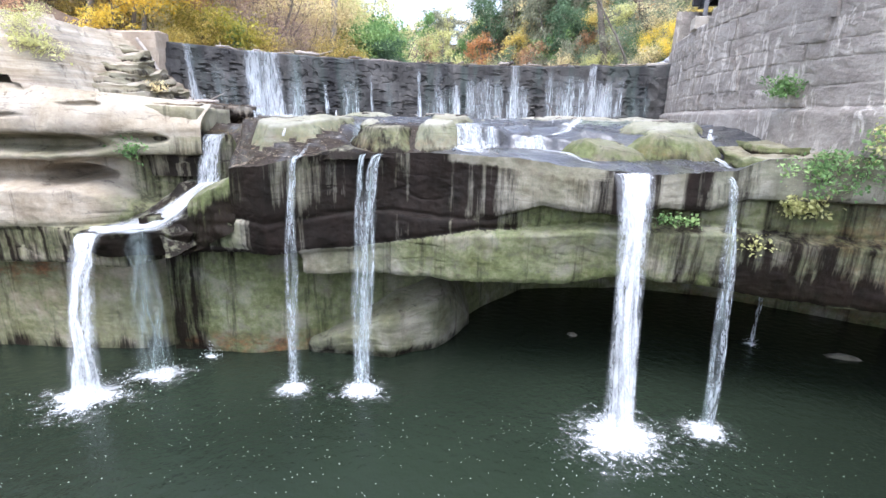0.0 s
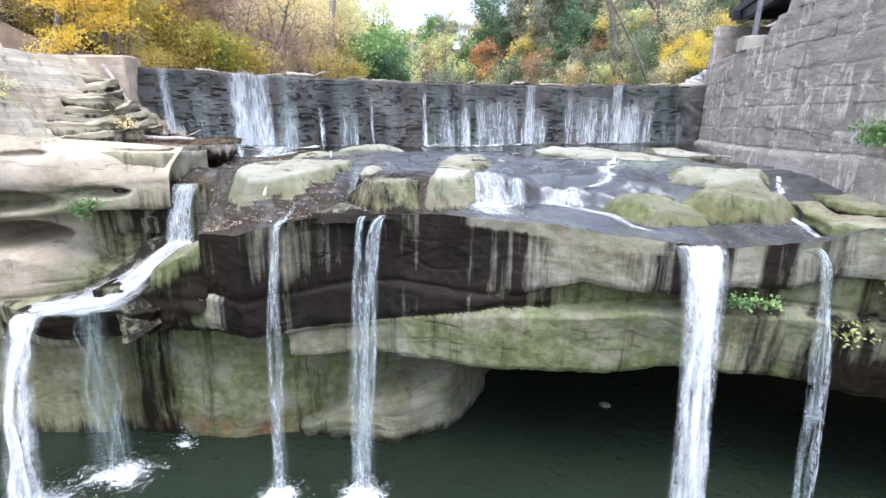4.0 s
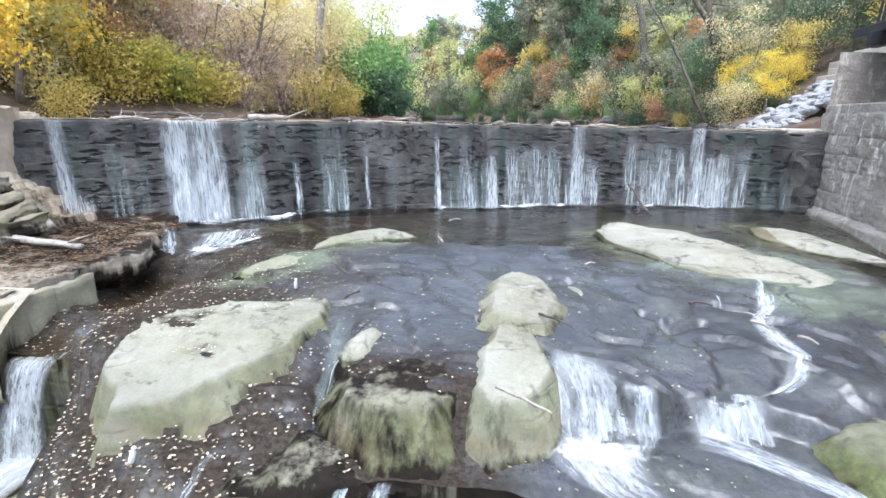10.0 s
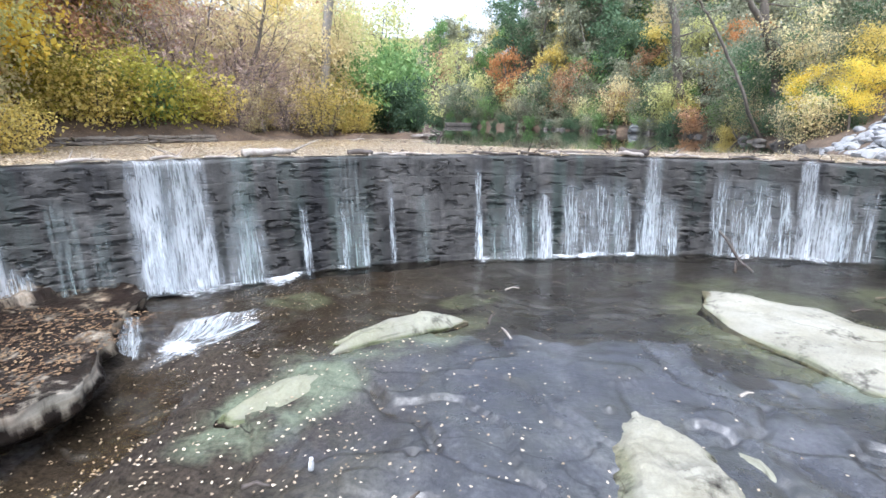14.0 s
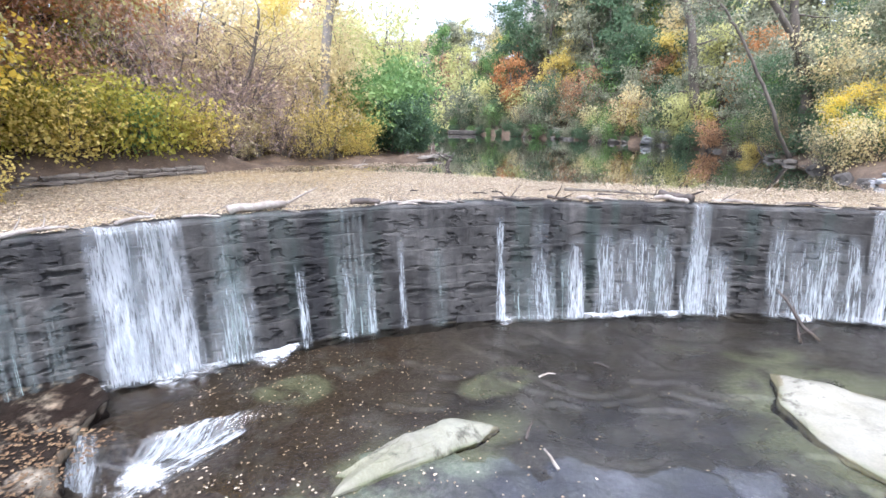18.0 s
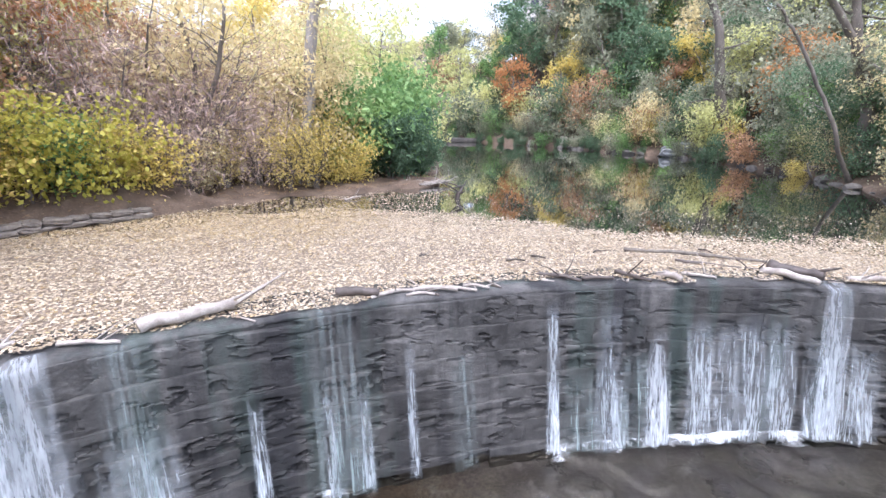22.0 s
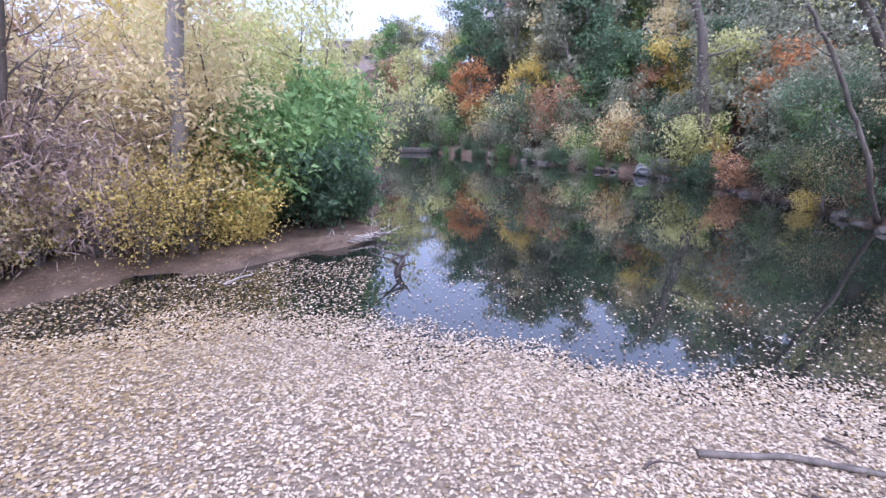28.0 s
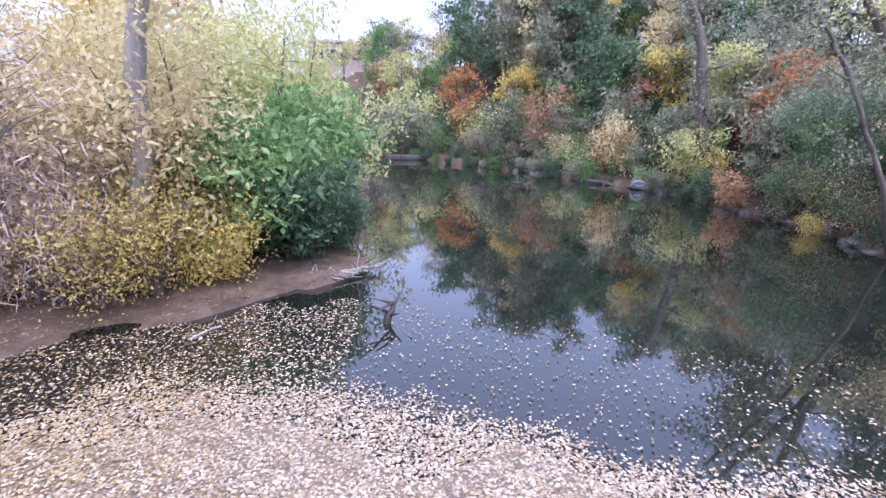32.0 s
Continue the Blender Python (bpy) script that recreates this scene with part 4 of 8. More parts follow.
def facet_rock(name, label, corners, top, seed, material=PALE, tilt=(0.0, 0.0), front=2.2, back=0.22, chips=3, chip=0.22, moss=0.2, wet=0.1, category="rock"):
    """A fractured outcrop: a tilted top cut by sloping planes, steep downstream and running out gently upstream into the bed."""
    rs = np.random.RandomState(seed)
    q = np.array(corners, float)
    c = q.mean(0)
    q = q[np.argsort(np.arctan2(q[:, 1] - c[1], q[:, 0] - c[0]))]
    lo, hi = q.min(0) - 0.6, q.max(0) + 0.6
    n = 130
    x, y = np.meshgrid(np.linspace(lo[0], hi[0], n), np.linspace(lo[1], hi[1], n), indexing="ij")
    wx, wy = x + 0.10 * fbm(x * 1.4, y * 1.4, 0, seed, 4), y + 0.10 * fbm(x * 1.4, y * 1.4, 5, seed, 4)
    z = top + tilt[0] * (wx - c[0]) + tilt[1] * (wy - c[1])
    flank = np.full_like(z, 9.0)
    for i in range(len(q)):
        p0, e = q[i], q[(i + 1) % len(q)] - q[i]
        e = e / np.linalg.norm(e)
        inward = np.array([-e[1], e[0]])
        d = (wx - p0[0]) * inward[0] + (wy - p0[1]) * inward[1]
        face = 0.5 + 0.5 * inward[1]
        steep = (back + (front - back) * face ** 1.5) * rs.uniform(0.7, 1.3)
        base = top - 0.08 - 0.10 * face
        flank = np.minimum(flank, base + steep * (d + 0.03))
    for i in range(chips):
        w, r = rs.uniform(0, 2 * np.pi), rs.uniform(0.15, 0.6)
        m = q[rs.randint(len(q))] * r + c * (1 - r)
        z = np.minimum(z, top + 0.02 + chip * rs.uniform(0.4, 1.2) * ((wx - m[0]) * math.cos(w) + (wy - m[1]) * math.sin(w)))
    low = z - flank
    z = np.minimum(z, flank)
    z = z + 0.03 * np.round(fbm(x * 0.9, y * 0.8, 0, seed + 2, 3) * 3) / 2 + 0.035 * fbm(x * 1.8, y * 1.8, 0, seed + 3, 5) + 0.012 * fbm(x * 9, y * 9, 0, seed + 4, 3)
    bed_z = apron_z(x, y)
    keep = (z > bed_z - 0.12)
    idx = np.arange(n * n).reshape(n, n)
    quads = np.stack([idx[:-1, :-1], idx[1:, :-1], idx[1:, 1:], idx[:-1, 1:]], -1).reshape(-1, 4)
    ok = keep.reshape(-1)[quads].any(1)
    side = step(0.0, 0.12, low)
    line = step(0.16, 0.02, z - bed_z)
    me = mesh_of(name, (np.stack([x, y, z], -1) - np.array([c[0], c[1], top])).reshape(-1, 3), quads[ok])
    for key, value in dict(wet=wet + 0.04 * side + 0.3 * line, moss=moss + 0.45 * side, rust=0.1 * side + 0.2 * step(0.2, 0.5, low)).items():
        me.attributes.new(key, "FLOAT", "POINT").data.foreach_set("value", np.asarray(value, np.float32).ravel())
    ob = part(name, me, material)
    ob.location = (c[0], c[1], top)
    return tagged(ob, label, category)


facet_rock("rock_slab", "broad pale sandstone slab, mossy along its edge, rising from the stream", [(-5.35, 11.6), (-5.95, 13.0), (-5.6, 13.7), (-4.5, 14.0), (-3.1, 14.8), (-2.95, 13.4), (-3.3, 12.3), (-4.2, 11.2), (-4.9, 11.05)], -3.0, 101, PALE, (0.03, 0.11), 3.4, 0.6, 1, 0.06, 0.22, 0.0)
facet_rock("rock_slab", "bare pale sandstone hump between two channels of the stream", [(-0.15, 14.3), (0.0, 15.1), (0.5, 15.7), (0.95, 14.9), (1.05, 14.2), (0.65, 13.5), (-0.1, 13.6)], -2.70, 103, PALE, (0.0, 0.02), 1.6, 0.5, 2, 0.15, 0.08, 0.05)
facet_rock("rock_slab", "pale sandstone block sloping towards the cascade, green at its foot", [(-0.15, 13.7), (0.62, 13.7), (0.68, 12.9), (0.55, 12.0), (0.3, 11.5), (-0.05, 11.35), (-0.55, 11.9), (-0.2, 12.9)], -2.98, 104, PALE, (0.0, 0.09), 3.0, 0.6, 2, 0.25, 0.2, 0.05)
facet_rock("boulder", "dark grey-green boulder split by a channel of running water", [(-2.3, 12.0), (-1.9, 12.7), (-1.2, 12.9), (-0.6, 12.3), (-0.5, 11.6), (-0.9, 11.2), (-1.5, 11.1), (-2.1, 11.45)], -3.10, 113, CLIFF, (0.03, 0.16), 2.6, 0.5, 4, 0.32, 0.3, 0.42)
facet_rock("boulder", "green mossy block of rock above the brink", [(4.4, 11.6), (5.0, 12.3), (5.9, 12.1), (6.2, 11.4), (5.95, 10.75), (5.1, 10.6), (4.5, 10.9)], -3.36, 117, CLIFF, (0.03, 0.05), 2.0, 0.7, 3, 0.3, 0.5, 0.05)
facet_rock("boulder", "flat mossy boulder stacked below another", [(6.5, 11.9), (7.1, 12.4), (8.2, 12.5), (8.6, 11.7), (7.7, 11.1), (6.8, 11.0), (6.4, 11.3)], -3.2, 119, CLIFF, (0.0, 0.06), 2.4, 0.7, 3, 0.3, 0.5, 0.05)
facet_rock("boulder", "pale flat boulder with mossy sides", [(6.9, 13.9), (7.6, 14.7), (8.7, 14.3), (8.7, 13.0), (8.2, 12.4), (7.0, 12.2), (6.5, 12.9)], -2.78, 121, PALE, (0.0, 0.04), 2.4, 0.5, 3, 0.18, 0.35, 0.05)
facet_rock("boulder", "mossy rock at the brink beside a thin fall", [(-3.5, 11.4), (-2.7, 11.7), (-2.1, 11.3), (-1.9, 10.75), (-3.0, 10.5), (-3.6, 10.8)], -3.72, 125, CLIFF, (0.0, 0.2), 2.4, 0.5, 4, 0.4, 0.35, 0.5)
for i in range(9):
    bx, by, bz = -10.7 - 0.26 * i, 13.0 + 0.40 * i, -2.30 + 0.26 * i
    jut = [0.35 * float(vnoise(3.1 * i, k, 0.5, 148)) for k in range(4)]
    poly_rock("rock_ledge", "", [(-21.0, by + 0.1), (-18.2, by + jut[0]), (-16.0, by + jut[1]), (-13.9, by + jut[2]), (bx - 0.7, by + jut[3]), (bx, by + 0.5), (bx - 0.1, 16.9), (-21.0, 17.0)], bz, 0.5, 145 + i, BANK, (0.015, 0.05), 0.0, 0.0, 1.5, 0.05, dome=0.0, parent=bank)
poly_rock("notch_block", "", [(-9.9, 12.0), (-8.9, 12.15), (-8.05, 12.45), (-7.95, 13.2), (-7.95, 14.6), (-10.5, 14.6)], -2.66, 2.3, 133, SMOOTH, (0.0, 0.0), 0.05, 0.05, 0.8, -0.3, parent=bank)
poly_rock("chute_ledge", "", [(-10.7, 9.65), (-9.7, 9.45), (-8.5, 9.85), (-7.3, 10.15), (-6.9, 12.6), (-10.7, 12.6)], -6.44, 0.75, 141, CLIFF, (0.0, 0.02), 0.4, 0.8, 0.9, -0.5, dome=0.0, parent=cliff)
poly_rock("mossy_shoulder", "", [(-7.45, 10.45), (-6.6, 10.2), (-5.9, 10.25), (-5.8, 12.8), (-7.0, 12.6), (-7.25, 11.6)], -4.95, 1.6, 135, CLIFF, (0.55, 0.12), 0.6, 0.3, 1.3, 0.15, parent=cliff)
poly_rock("top_shelf", "", [(8.9, 10.4), (10.5, 9.5), (14, 8.9), (21, 7.6), (22, 14.5), (9.6, 14.5), (8.9, 12.2)], -3.42, 0.9, 137, BANK, (0.05, 0.05), 0.5, 0.12, 1.6, 0.05, parent=rbank)
poly_rock("upper_shelf", "", [(9.5, 11.2), (11.5, 10.1), (15, 9.6), (21, 8.6), (21, 14.5), (9.6, 14.5)], -3.15, 0.6, 139, BANK, (0.04, 0.03), 0.55, 0.12, 1.6, 0.05, parent=rbank)
slab("rock_slab", "wide flat pale sandstone sheet, dry above shallow water", 5.35, 18.4, -2.70, 1.6, 3.7, 0.3, 27, 105, moss=0.05, ease=0.3)
slab("rock_slab", "flat pale sandstone sheet beside the stone wall", 8.8, 19.3, -2.60, 0.8, 2.0, 0.3, 22, 107, moss=0.05, ease=0.3)
slab("rock_slab", "thin pale sandstone strip just above the water", -3.35, 18.55, -2.78, 0.40, 1.65, 0.25, -52, 109, moss=0.35, ease=0.3)
slab("rock_slab", "small pale sandstone strip among brown shallows", -4.75, 16.35, -2.80, 0.36, 1.05, 0.25, -44, 111, moss=0.45, ease=0.3)
slab("rock_slab", "small ragged pale rock sheet among shallow water", 1.65, 15.05, -2.86, 0.2, 0.5, 0.25, 25, 130, moss=0.3)
slab("boulder", "small pale rock beside the rushing water", -2.15, 12.75, -2.95, 0.3, 0.5, 0.45, -20, 115, moss=0.2)
slab("rock_slab", "low slab lying in the dark water of the cave", 15.4, 13.5, -11.12, 0.9, 0.35, 0.4, -12, 129, CLIFF, moss=0.1, wet=0.3)
slab("boulder", "small dark rock standing out of the pool", 5.6, 14.3, -11.05, 0.28, 0.22, 0.35, 0, 131, CLIFF, moss=0.1, wet=0.4)

# ---- the dam ----
def dam_stone():
    """Dark, wet, blue-grey masonry, ragged like rubble, with green slime where water runs."""
    k = Nodes("wet_dam_stone", 0.5, 0.22)
    big, mid, grain = k.noise(0.7, 6, 0.6), k.noise(3.2, 7, 0.68, (1, 1, 1.5)), k.noise(20, 5, 0.7)
    c = k.ramp(k.mix(0.45, big, mid), [(0.32, (0.024, 0.022, 0.020)), (0.5, (0.080, 0.076, 0.071)), (0.68, (0.18, 0.17, 0.158))])
    c = k.mix(0.4, c, k.ramp(grain, [(0.3, (0.35, 0.35, 0.36)), (0.7, (1, 1, 1))]), "MULTIPLY")
    run = k.ramp(k.noise(1.1, 5, 0.6, (1.2, 1.2, 0.06), warp=0.2), [(0.52, 0.0), (0.64, 1.0)])
    dark_run = k.ramp(k.noise(0.9, 5, 0.6, (1.3, 1.3, 0.05), warp=0.1), [(0.50, 0.0), (0.62, 0.7)])
    c = k.mix(dark_run, c, (0.016, 0.016, 0.018))
    c = k.mix(k.math("MULTIPLY", run, 0.55), c, (0.045, 0.066, 0.056))
    k.colour(c)
    k.rough(k.mix(run, k.ramp(mid, [(0.35, 0.55), (0.65, 0.85)]), (0.35, 0.35, 0.35)))
    vo, vm = k.n.new("ShaderNodeTexVoronoi"), k.n.new("ShaderNodeMix")
    vo.feature = "DISTANCE_TO_EDGE"
    vo.inputs["Scale"].default_value = 2.4
    vm.data_type = "VECTOR"
    vm.inputs[0].default_value = 0.35
    wob = k.n.new("ShaderNodeTexNoise")
    wob.inputs["Scale"].default_value, wob.inputs["Detail"].default_value = 2.5, 5
    k.link(k.coords((1, 1, 1.7)), wob.inputs["Vector"])
    k.link(k.coords((1, 1, 1.9)), vm.inputs[4])
    k.link(wob.outputs["Color"], vm.inputs[5])
    k.link(vm.outputs[1], vo.inputs["Vector"])
    crag = k.math("MULTIPLY", k.ramp(vo.outputs["Distance"], [(0.0, 0.0), (0.10, 1.0)]), 0.8)
    n = k.bump(crag, 0.12, 0.03)
    n = k.bump(k.noise(6.0, 9, 0.75, (1, 1, 1.8)), 0.75, 0.055, n)
    k.bump(grain, 0.5, 0.025, n)
    return k.m


DAM_STONE = dam_stone()


def arc(s):
    """The crest's place and outward (downstream) way at s metres along the arch, from x = 2.7, right positive."""
    w = s / 19.0
    return np.array([2.7 + 19.0 * math.sin(w), 6.05 + 19.0 * math.cos(w), 0.0]), np.array([-math.sin(w), -math.cos(w), 0.0])


def arc_s(x):
    return 19.0 * math.asin(max(-1, min(1, (x - 2.7) / 19.0)))


S0, S1 = arc_s(-12.3), arc_s(11.6)


def make_dam_core():
    """Backing and smooth cap of the dam: a curved wall with a battered face."""
    s = np.linspace(S0, S1, 360)
    w = s / 19.0
    n = np.stack([-np.sin(w), -np.cos(w)], -1)
    c = np.stack([2.7 + 19 * np.sin(w), 6.05 + 19 * np.cos(w)], -1)
    prof = [(-1.1, -1.5), (-1.1, 0.03), (-0.55, 0.06), (-0.06, 0.04), (0.0, -0.01)] + [(-0.02 + 0.05 * t, -0.02 - 0.55 * t) for t in np.linspace(0.05, 1, 14)] + [(0.03, -0.60)] + [(0.02 + 0.28 * t, -0.62 - 2.9 * t) for t in np.linspace(0, 1, 40)]
    p = np.zeros((len(s), len(prof), 3))
    for j, (o, z) in enumerate(prof):
        p[:, j, :2] = c + n * o
        p[:, j, 2] = z
    amp = np.array([0, 0, 0.3, 0.5, 0.3] + [0.6] * 14 + [0.5] + [0.5] * 40)
    d = 0.035 * fbm(s[:, None] * 1.3, p[..., 2] * 1.6, 0, 141, 4) * amp[None] + 0.02 * fbm(s[:, None] * 6, p[..., 2] * 6, 0, 142, 4) * amp[None]
    p[..., :2] += n[:, None] * d[..., None]
    p[..., 2] += 0.03 * fbm(s, 0, 0, 143, 3)[:, None] * (amp > 0)[None]
    return grid_mesh("core", p, dict(wet=0.42, moss=0.15, rust=0.0), flip=True)


dam = thing("dam", "curved dam of dark wet stone blocks with thin sheets of water", "dam", kind="structure")
part("core", make_dam_core(), DAM_STONE, dam)


def box_mesh(name, sx, sy, sz, bevel=0.03, jitter=0.0, seed=0, cuts=0):
    bm = bmesh.new()
    bmesh.ops.create_cube(bm, size=1.0, matrix=Matrix.Diagonal((sx, sy, sz, 1)))
    if cuts:
        bmesh.ops.subdivide_edges(bm, edges=bm.edges[:], cuts=cuts, use_grid_fill=True)
    if bevel:
        bmesh.ops.bevel(bm, geom=[e for e in bm.edges if len(e.link_faces) == 2 and e.calc_face_angle(0) > 0.5], offset=bevel, segments=1, affect="EDGES")
    rnd = random.Random(seed)
    for v in bm.verts:
        v.co += Vector([rnd.uniform(-1, 1) * jitter for _ in range(3)])
    me = bpy.data.meshes.new(name)
    bm.to_mesh(me)
    bm.free()
    return me


ABUT = plain("tan_stained_concrete", [(0.20, 0.15, 0.105), (0.31, 0.25, 0.185), (0.41, 0.345, 0.27)], 0.9, 0.9, 0.4, dist=0.06)
# the concrete wall at the dam's left end, and the block at its right end
wl = thing("left_abutment", "pale concrete abutment wall at the dam's end", "concrete wall", kind="structure")
part("wall_body", box_mesh("wall_body", 4.6, 0.9, 1.9, 0.05, 0.03, 3, 5), ABUT, wl, at=pose(-14.5, 17.75, -0.58, 0, 0, -2))
rb = thing("right_abutment", "mossy concrete block closing the dam beside the pier", "concrete block", kind="structure")
part("block_body", box_mesh("block_body", 1.9, 2.4, 2.3, 0.08, 0.07, 4, 7), DAM_STONE, rb, at=pose(11.3, 24.1, -1.75, 0, 0, -8))
part("block_cap", box_mesh("block_cap", 1.9, 1.6, 0.5, 0.05, 0.02, 5, 3), CONCRETE, rb, at=pose(11.2, 24.2, -0.1, 0, 0, -8))

# ---- pier wall and bridge ----
def lime_masonry():
    """Grey masonry with pale lime running down from the joints."""
    k = Nodes("lime_streaked_masonry", 0.9, 0.3)
    big, grain = k.noise(0.8, 6, 0.6), k.noise(18, 5, 0.7)
    c = k.ramp(k.mix(0.4, big, k.noise(2.5, 6, 0.65, (1, 1, 1.6))), [(0.32, (0.23, 0.20, 0.175)), (0.5, (0.40, 0.36, 0.315)), (0.68, (0.55, 0.505, 0.45))])
    c = k.mix(0.4, c, k.ramp(grain, [(0.3, (0.35, 0.33, 0.32)), (0.7, (1, 1, 1))]), "MULTIPLY")
    run = k.math("MULTIPLY", k.ramp(k.noise(2.6, 6, 0.7, (1.5, 1.5, 0.35), warp=0.5), [(0.53, 0.0), (0.60, 1.0)]), k.ramp(k.noise(0.6, 4, 0.6, (1, 1, 1.2)), [(0.42, 0.0), (0.54, 1.0)]))
    c = k.mix(k.math("MULTIPLY", run, 0.85), c, (0.66, 0.61, 0.54))
    k.colour(c)
    n = k.bump(k.noise(1.8, 9, 0.7, (1, 1, 1.4)), 1.0, 0.18)
    k.bump(grain, 0.5, 0.03, n)
    return k.m


PIER_STONE = lime_masonry()


def pier_x(y):
    return np.interp(y, [7, 12, 15, 18, 21, 23.8], [12.0, 10.5, 10.1, 10.22, 10.75, 11.3])


pier = thing("pier_wall", "tall weathered masonry wall with white lime streaks", "stone wall", kind="structure")
yaw_pier = -math.degrees(math.atan(0.2))


def pier_core():
    y = np.concatenate([[8.0], np.linspace(8.4, 23.4, 150), [23.6]])
    top = np.interp(y, [8, 12.9, 13, 14.9, 15, 16.1, 16.2, 17, 17.1, 23.6], [3.4, 3.4, 3.0, 3.0, 2.1, 2.1, 1.4, 1.4, 0.95, 0.95])
    t = np.linspace(0, 1, 70)
    z = -3.6 + (top[:, None] + 3.6) * t[None]
    yy = np.broadcast_to(y[:, None], z.shape)
    x = pier_x(yy) + 0.015 * (z + 3) + 0.03 + 0.02 * fbm(yy * 0.6, z * 0.6, 0, 151, 4) - 0.22 * step(-2.35, -2.5, z)
    back = np.stack([np.full((len(y), 1), 19.0), y[:, None], top[:, None]], -1)
    front = np.stack([x, yy, z], -1)
    return grid_mesh("wall_body", np.concatenate([front, back], 1), dict(wet=0.25 + 0.25 * step(-1.6, -2.6, z).mean(), moss=0.0, rust=0.05), flip=False)


part("wall_body", pier_core(), PIER_STONE, pier)
part("end_face", grid_mesh("end_face", np.stack(np.broadcast_arrays(*(lambda u, z: (pier_x(23.5) + 0.015 * (z + 3) + u * 8, 23.5 + 0.25 * u + 0.05 * fbm(u * 6, z, 0, 154), z))(*np.meshgrid(np.linspace(0, 1, 40), np.linspace(-3.4, 2.6, 60), indexing="ij"))), -1), dict(wet=0.25, moss=0.0, rust=0.05)), PIER_STONE, pier)

bridge = thing("bridge", "dark steel bridge deck with a slatted railing over the stone wall", "bridge")
part("girder", box_mesh("girder", 0.25, 16.0, 0.55, 0.02), STEEL, bridge, at=pose(11.0, 16.0, 3.05, 0, 0, yaw_pier))
part("deck", box_mesh("deck", 9.0, 16.0, 0.3, 0.02), STEEL, bridge, at=pose(15.4, 16.2, 3.35, 0, 0, yaw_pier))
for i in range(4):
    part("cross_beam", box_mesh("cross_beam", 8.6, 0.25, 0.4, 0.02), STEEL, bridge, at=pose(15.0 + 0.2 * (i * 4 - 6), 10.5 + i * 4.0, 3.0, 0, 0, yaw_pier))
slat = box_mesh("rail_slat", 0.05, 0.10, 1.1, 0.008)
for i in range(64):
    part("rail_slat", slat, STEEL, bridge, at=pose(10.95 + 0.2 * (i * 0.25 - 7.9), 8.1 + i * 0.25, 3.95, 0, 0, yaw_pier))
part("top_rail", box_mesh("top_rail", 0.12, 16.0, 0.10, 0.01), STEEL, bridge, at=pose(10.95, 16.0, 4.5, 0, 0, yaw_pier))
# added dark sheet that closes off the view under the deck
part("underdeck_sheet", box_mesh("underdeck_sheet", 0.4, 18.0, 3.2, 0.02), STEEL, bridge, at=pose(18.6, 15.5, 1.9, 0, 0, yaw_pier))
col = thing("bridge_column", "slim steel post on a pale concrete footing", "bridge post")
part("footing", box_mesh("footing", 0.95, 0.8, 0.5, 0.03, 0.01, 8, 2), CONCRETE, col, at=pose(10.8, 18.8, 1.17, 0, 0, yaw_pier))
part("shaft", box_mesh("shaft", 0.16, 0.16, 1.6, 0.015), plain("weathered_post_steel", [(0.09, 0.09, 0.095), (0.16, 0.16, 0.17), (0.25, 0.25, 0.26)], 5, 0.6, 0.1), col, at=pose(10.75, 18.8, 2.15, 0, 0, yaw_pier))

# ---- water ----
def water_sheet(name, x0, x1, y0, y1, z, nx, ny, material, label):
    x, y = np.meshgrid(np.linspace(x0, x1, nx), np.linspace(y0, y1, ny), indexing="ij")
    return tagged(part(name, grid_mesh(name, np.stack([x, y, np.full_like(x, z)], -1)), material), label, "water", kind="structure")


water_sheet("pool_water", -40, 40, -120, 21, -11.2, 20, 20, POOL, "dark green pool below the falls, ruffled by ripples")


def make_pond():
    x, t = np.meshgrid(np.linspace(-17.5, 17.5, 90), np.linspace(0, 1, 60), indexing="ij")
    y0 = np.where((x > -12.4) & (x < 11.8), dam_y(np.clip(x, -12.4, 11.8)) + 0.45, np.where(x < 0, 18.3, 24.2))
    y = y0 + (96 - y0) * t**1.5
    x = x * (1 + 0.9 * t)
    return grid_mesh("pond_water", np.stack([x, y, np.zeros_like(x)], -1))


tagged(part("pond_water", make_pond(), POND), "still dark river above the dam, reflecting trees and sky", "water", kind="structure")


def film_z(x, y):
    return -2.95 + 0.05 * step(16, 20, y) + 0.05 * upper_shelf(x, y) - 0.28 * pocket(x, y) - 0.06 * gutter(x, y) + (foot_z(x) + 2.92) * step(17.0, 22.0, y - 0.25 * np.clip(x, -9, 0))


def make_film():
    x, t = np.meshgrid(np.linspace(-11.2, 10.6, 130), np.linspace(0, 1, 90), indexing="ij")
    y1 = dam_y(x) - 0.15
    y0 = np.interp(x, [-11.2, -8.0, -6, -3, 0, 3, 6, 8, 10.6], [18.6, 17.2, 16.6, 15.9, 15.6, 16.0, 15.8, 15.1, 14.4])
    y = y0 + (y1 - y0) * t
    z = film_z(x, y)
    z = z - 0.16 * step(0.22, 0.0, t) + 0.008 * fbm(x * 1.5, y * 2.5, 0, 263, 3)
    return grid_mesh("shallow_water", np.stack([x, y, z], -1))


def make_channel():
    u, y = np.meshgrid(np.linspace(-1, 1, 26), np.linspace(12.6, 17.2, 60), indexing="ij")
    x = np.interp(y, [12.6, 13.5, 15, 17.2], [-7.55, -7.2, -6.7, -6.6]) + u * np.interp(y, [12.6, 14, 17.2], [0.5, 1.0, 1.5])
    z = np.interp(y, [12.6, 13.2, 15, 17.2], [-3.60, -3.44, -3.34, -3.27]) + 0.015 * fbm(x * 2, y * 2, 0, 262)
    return grid_mesh("channel_water", np.stack([x, y, z], -1))


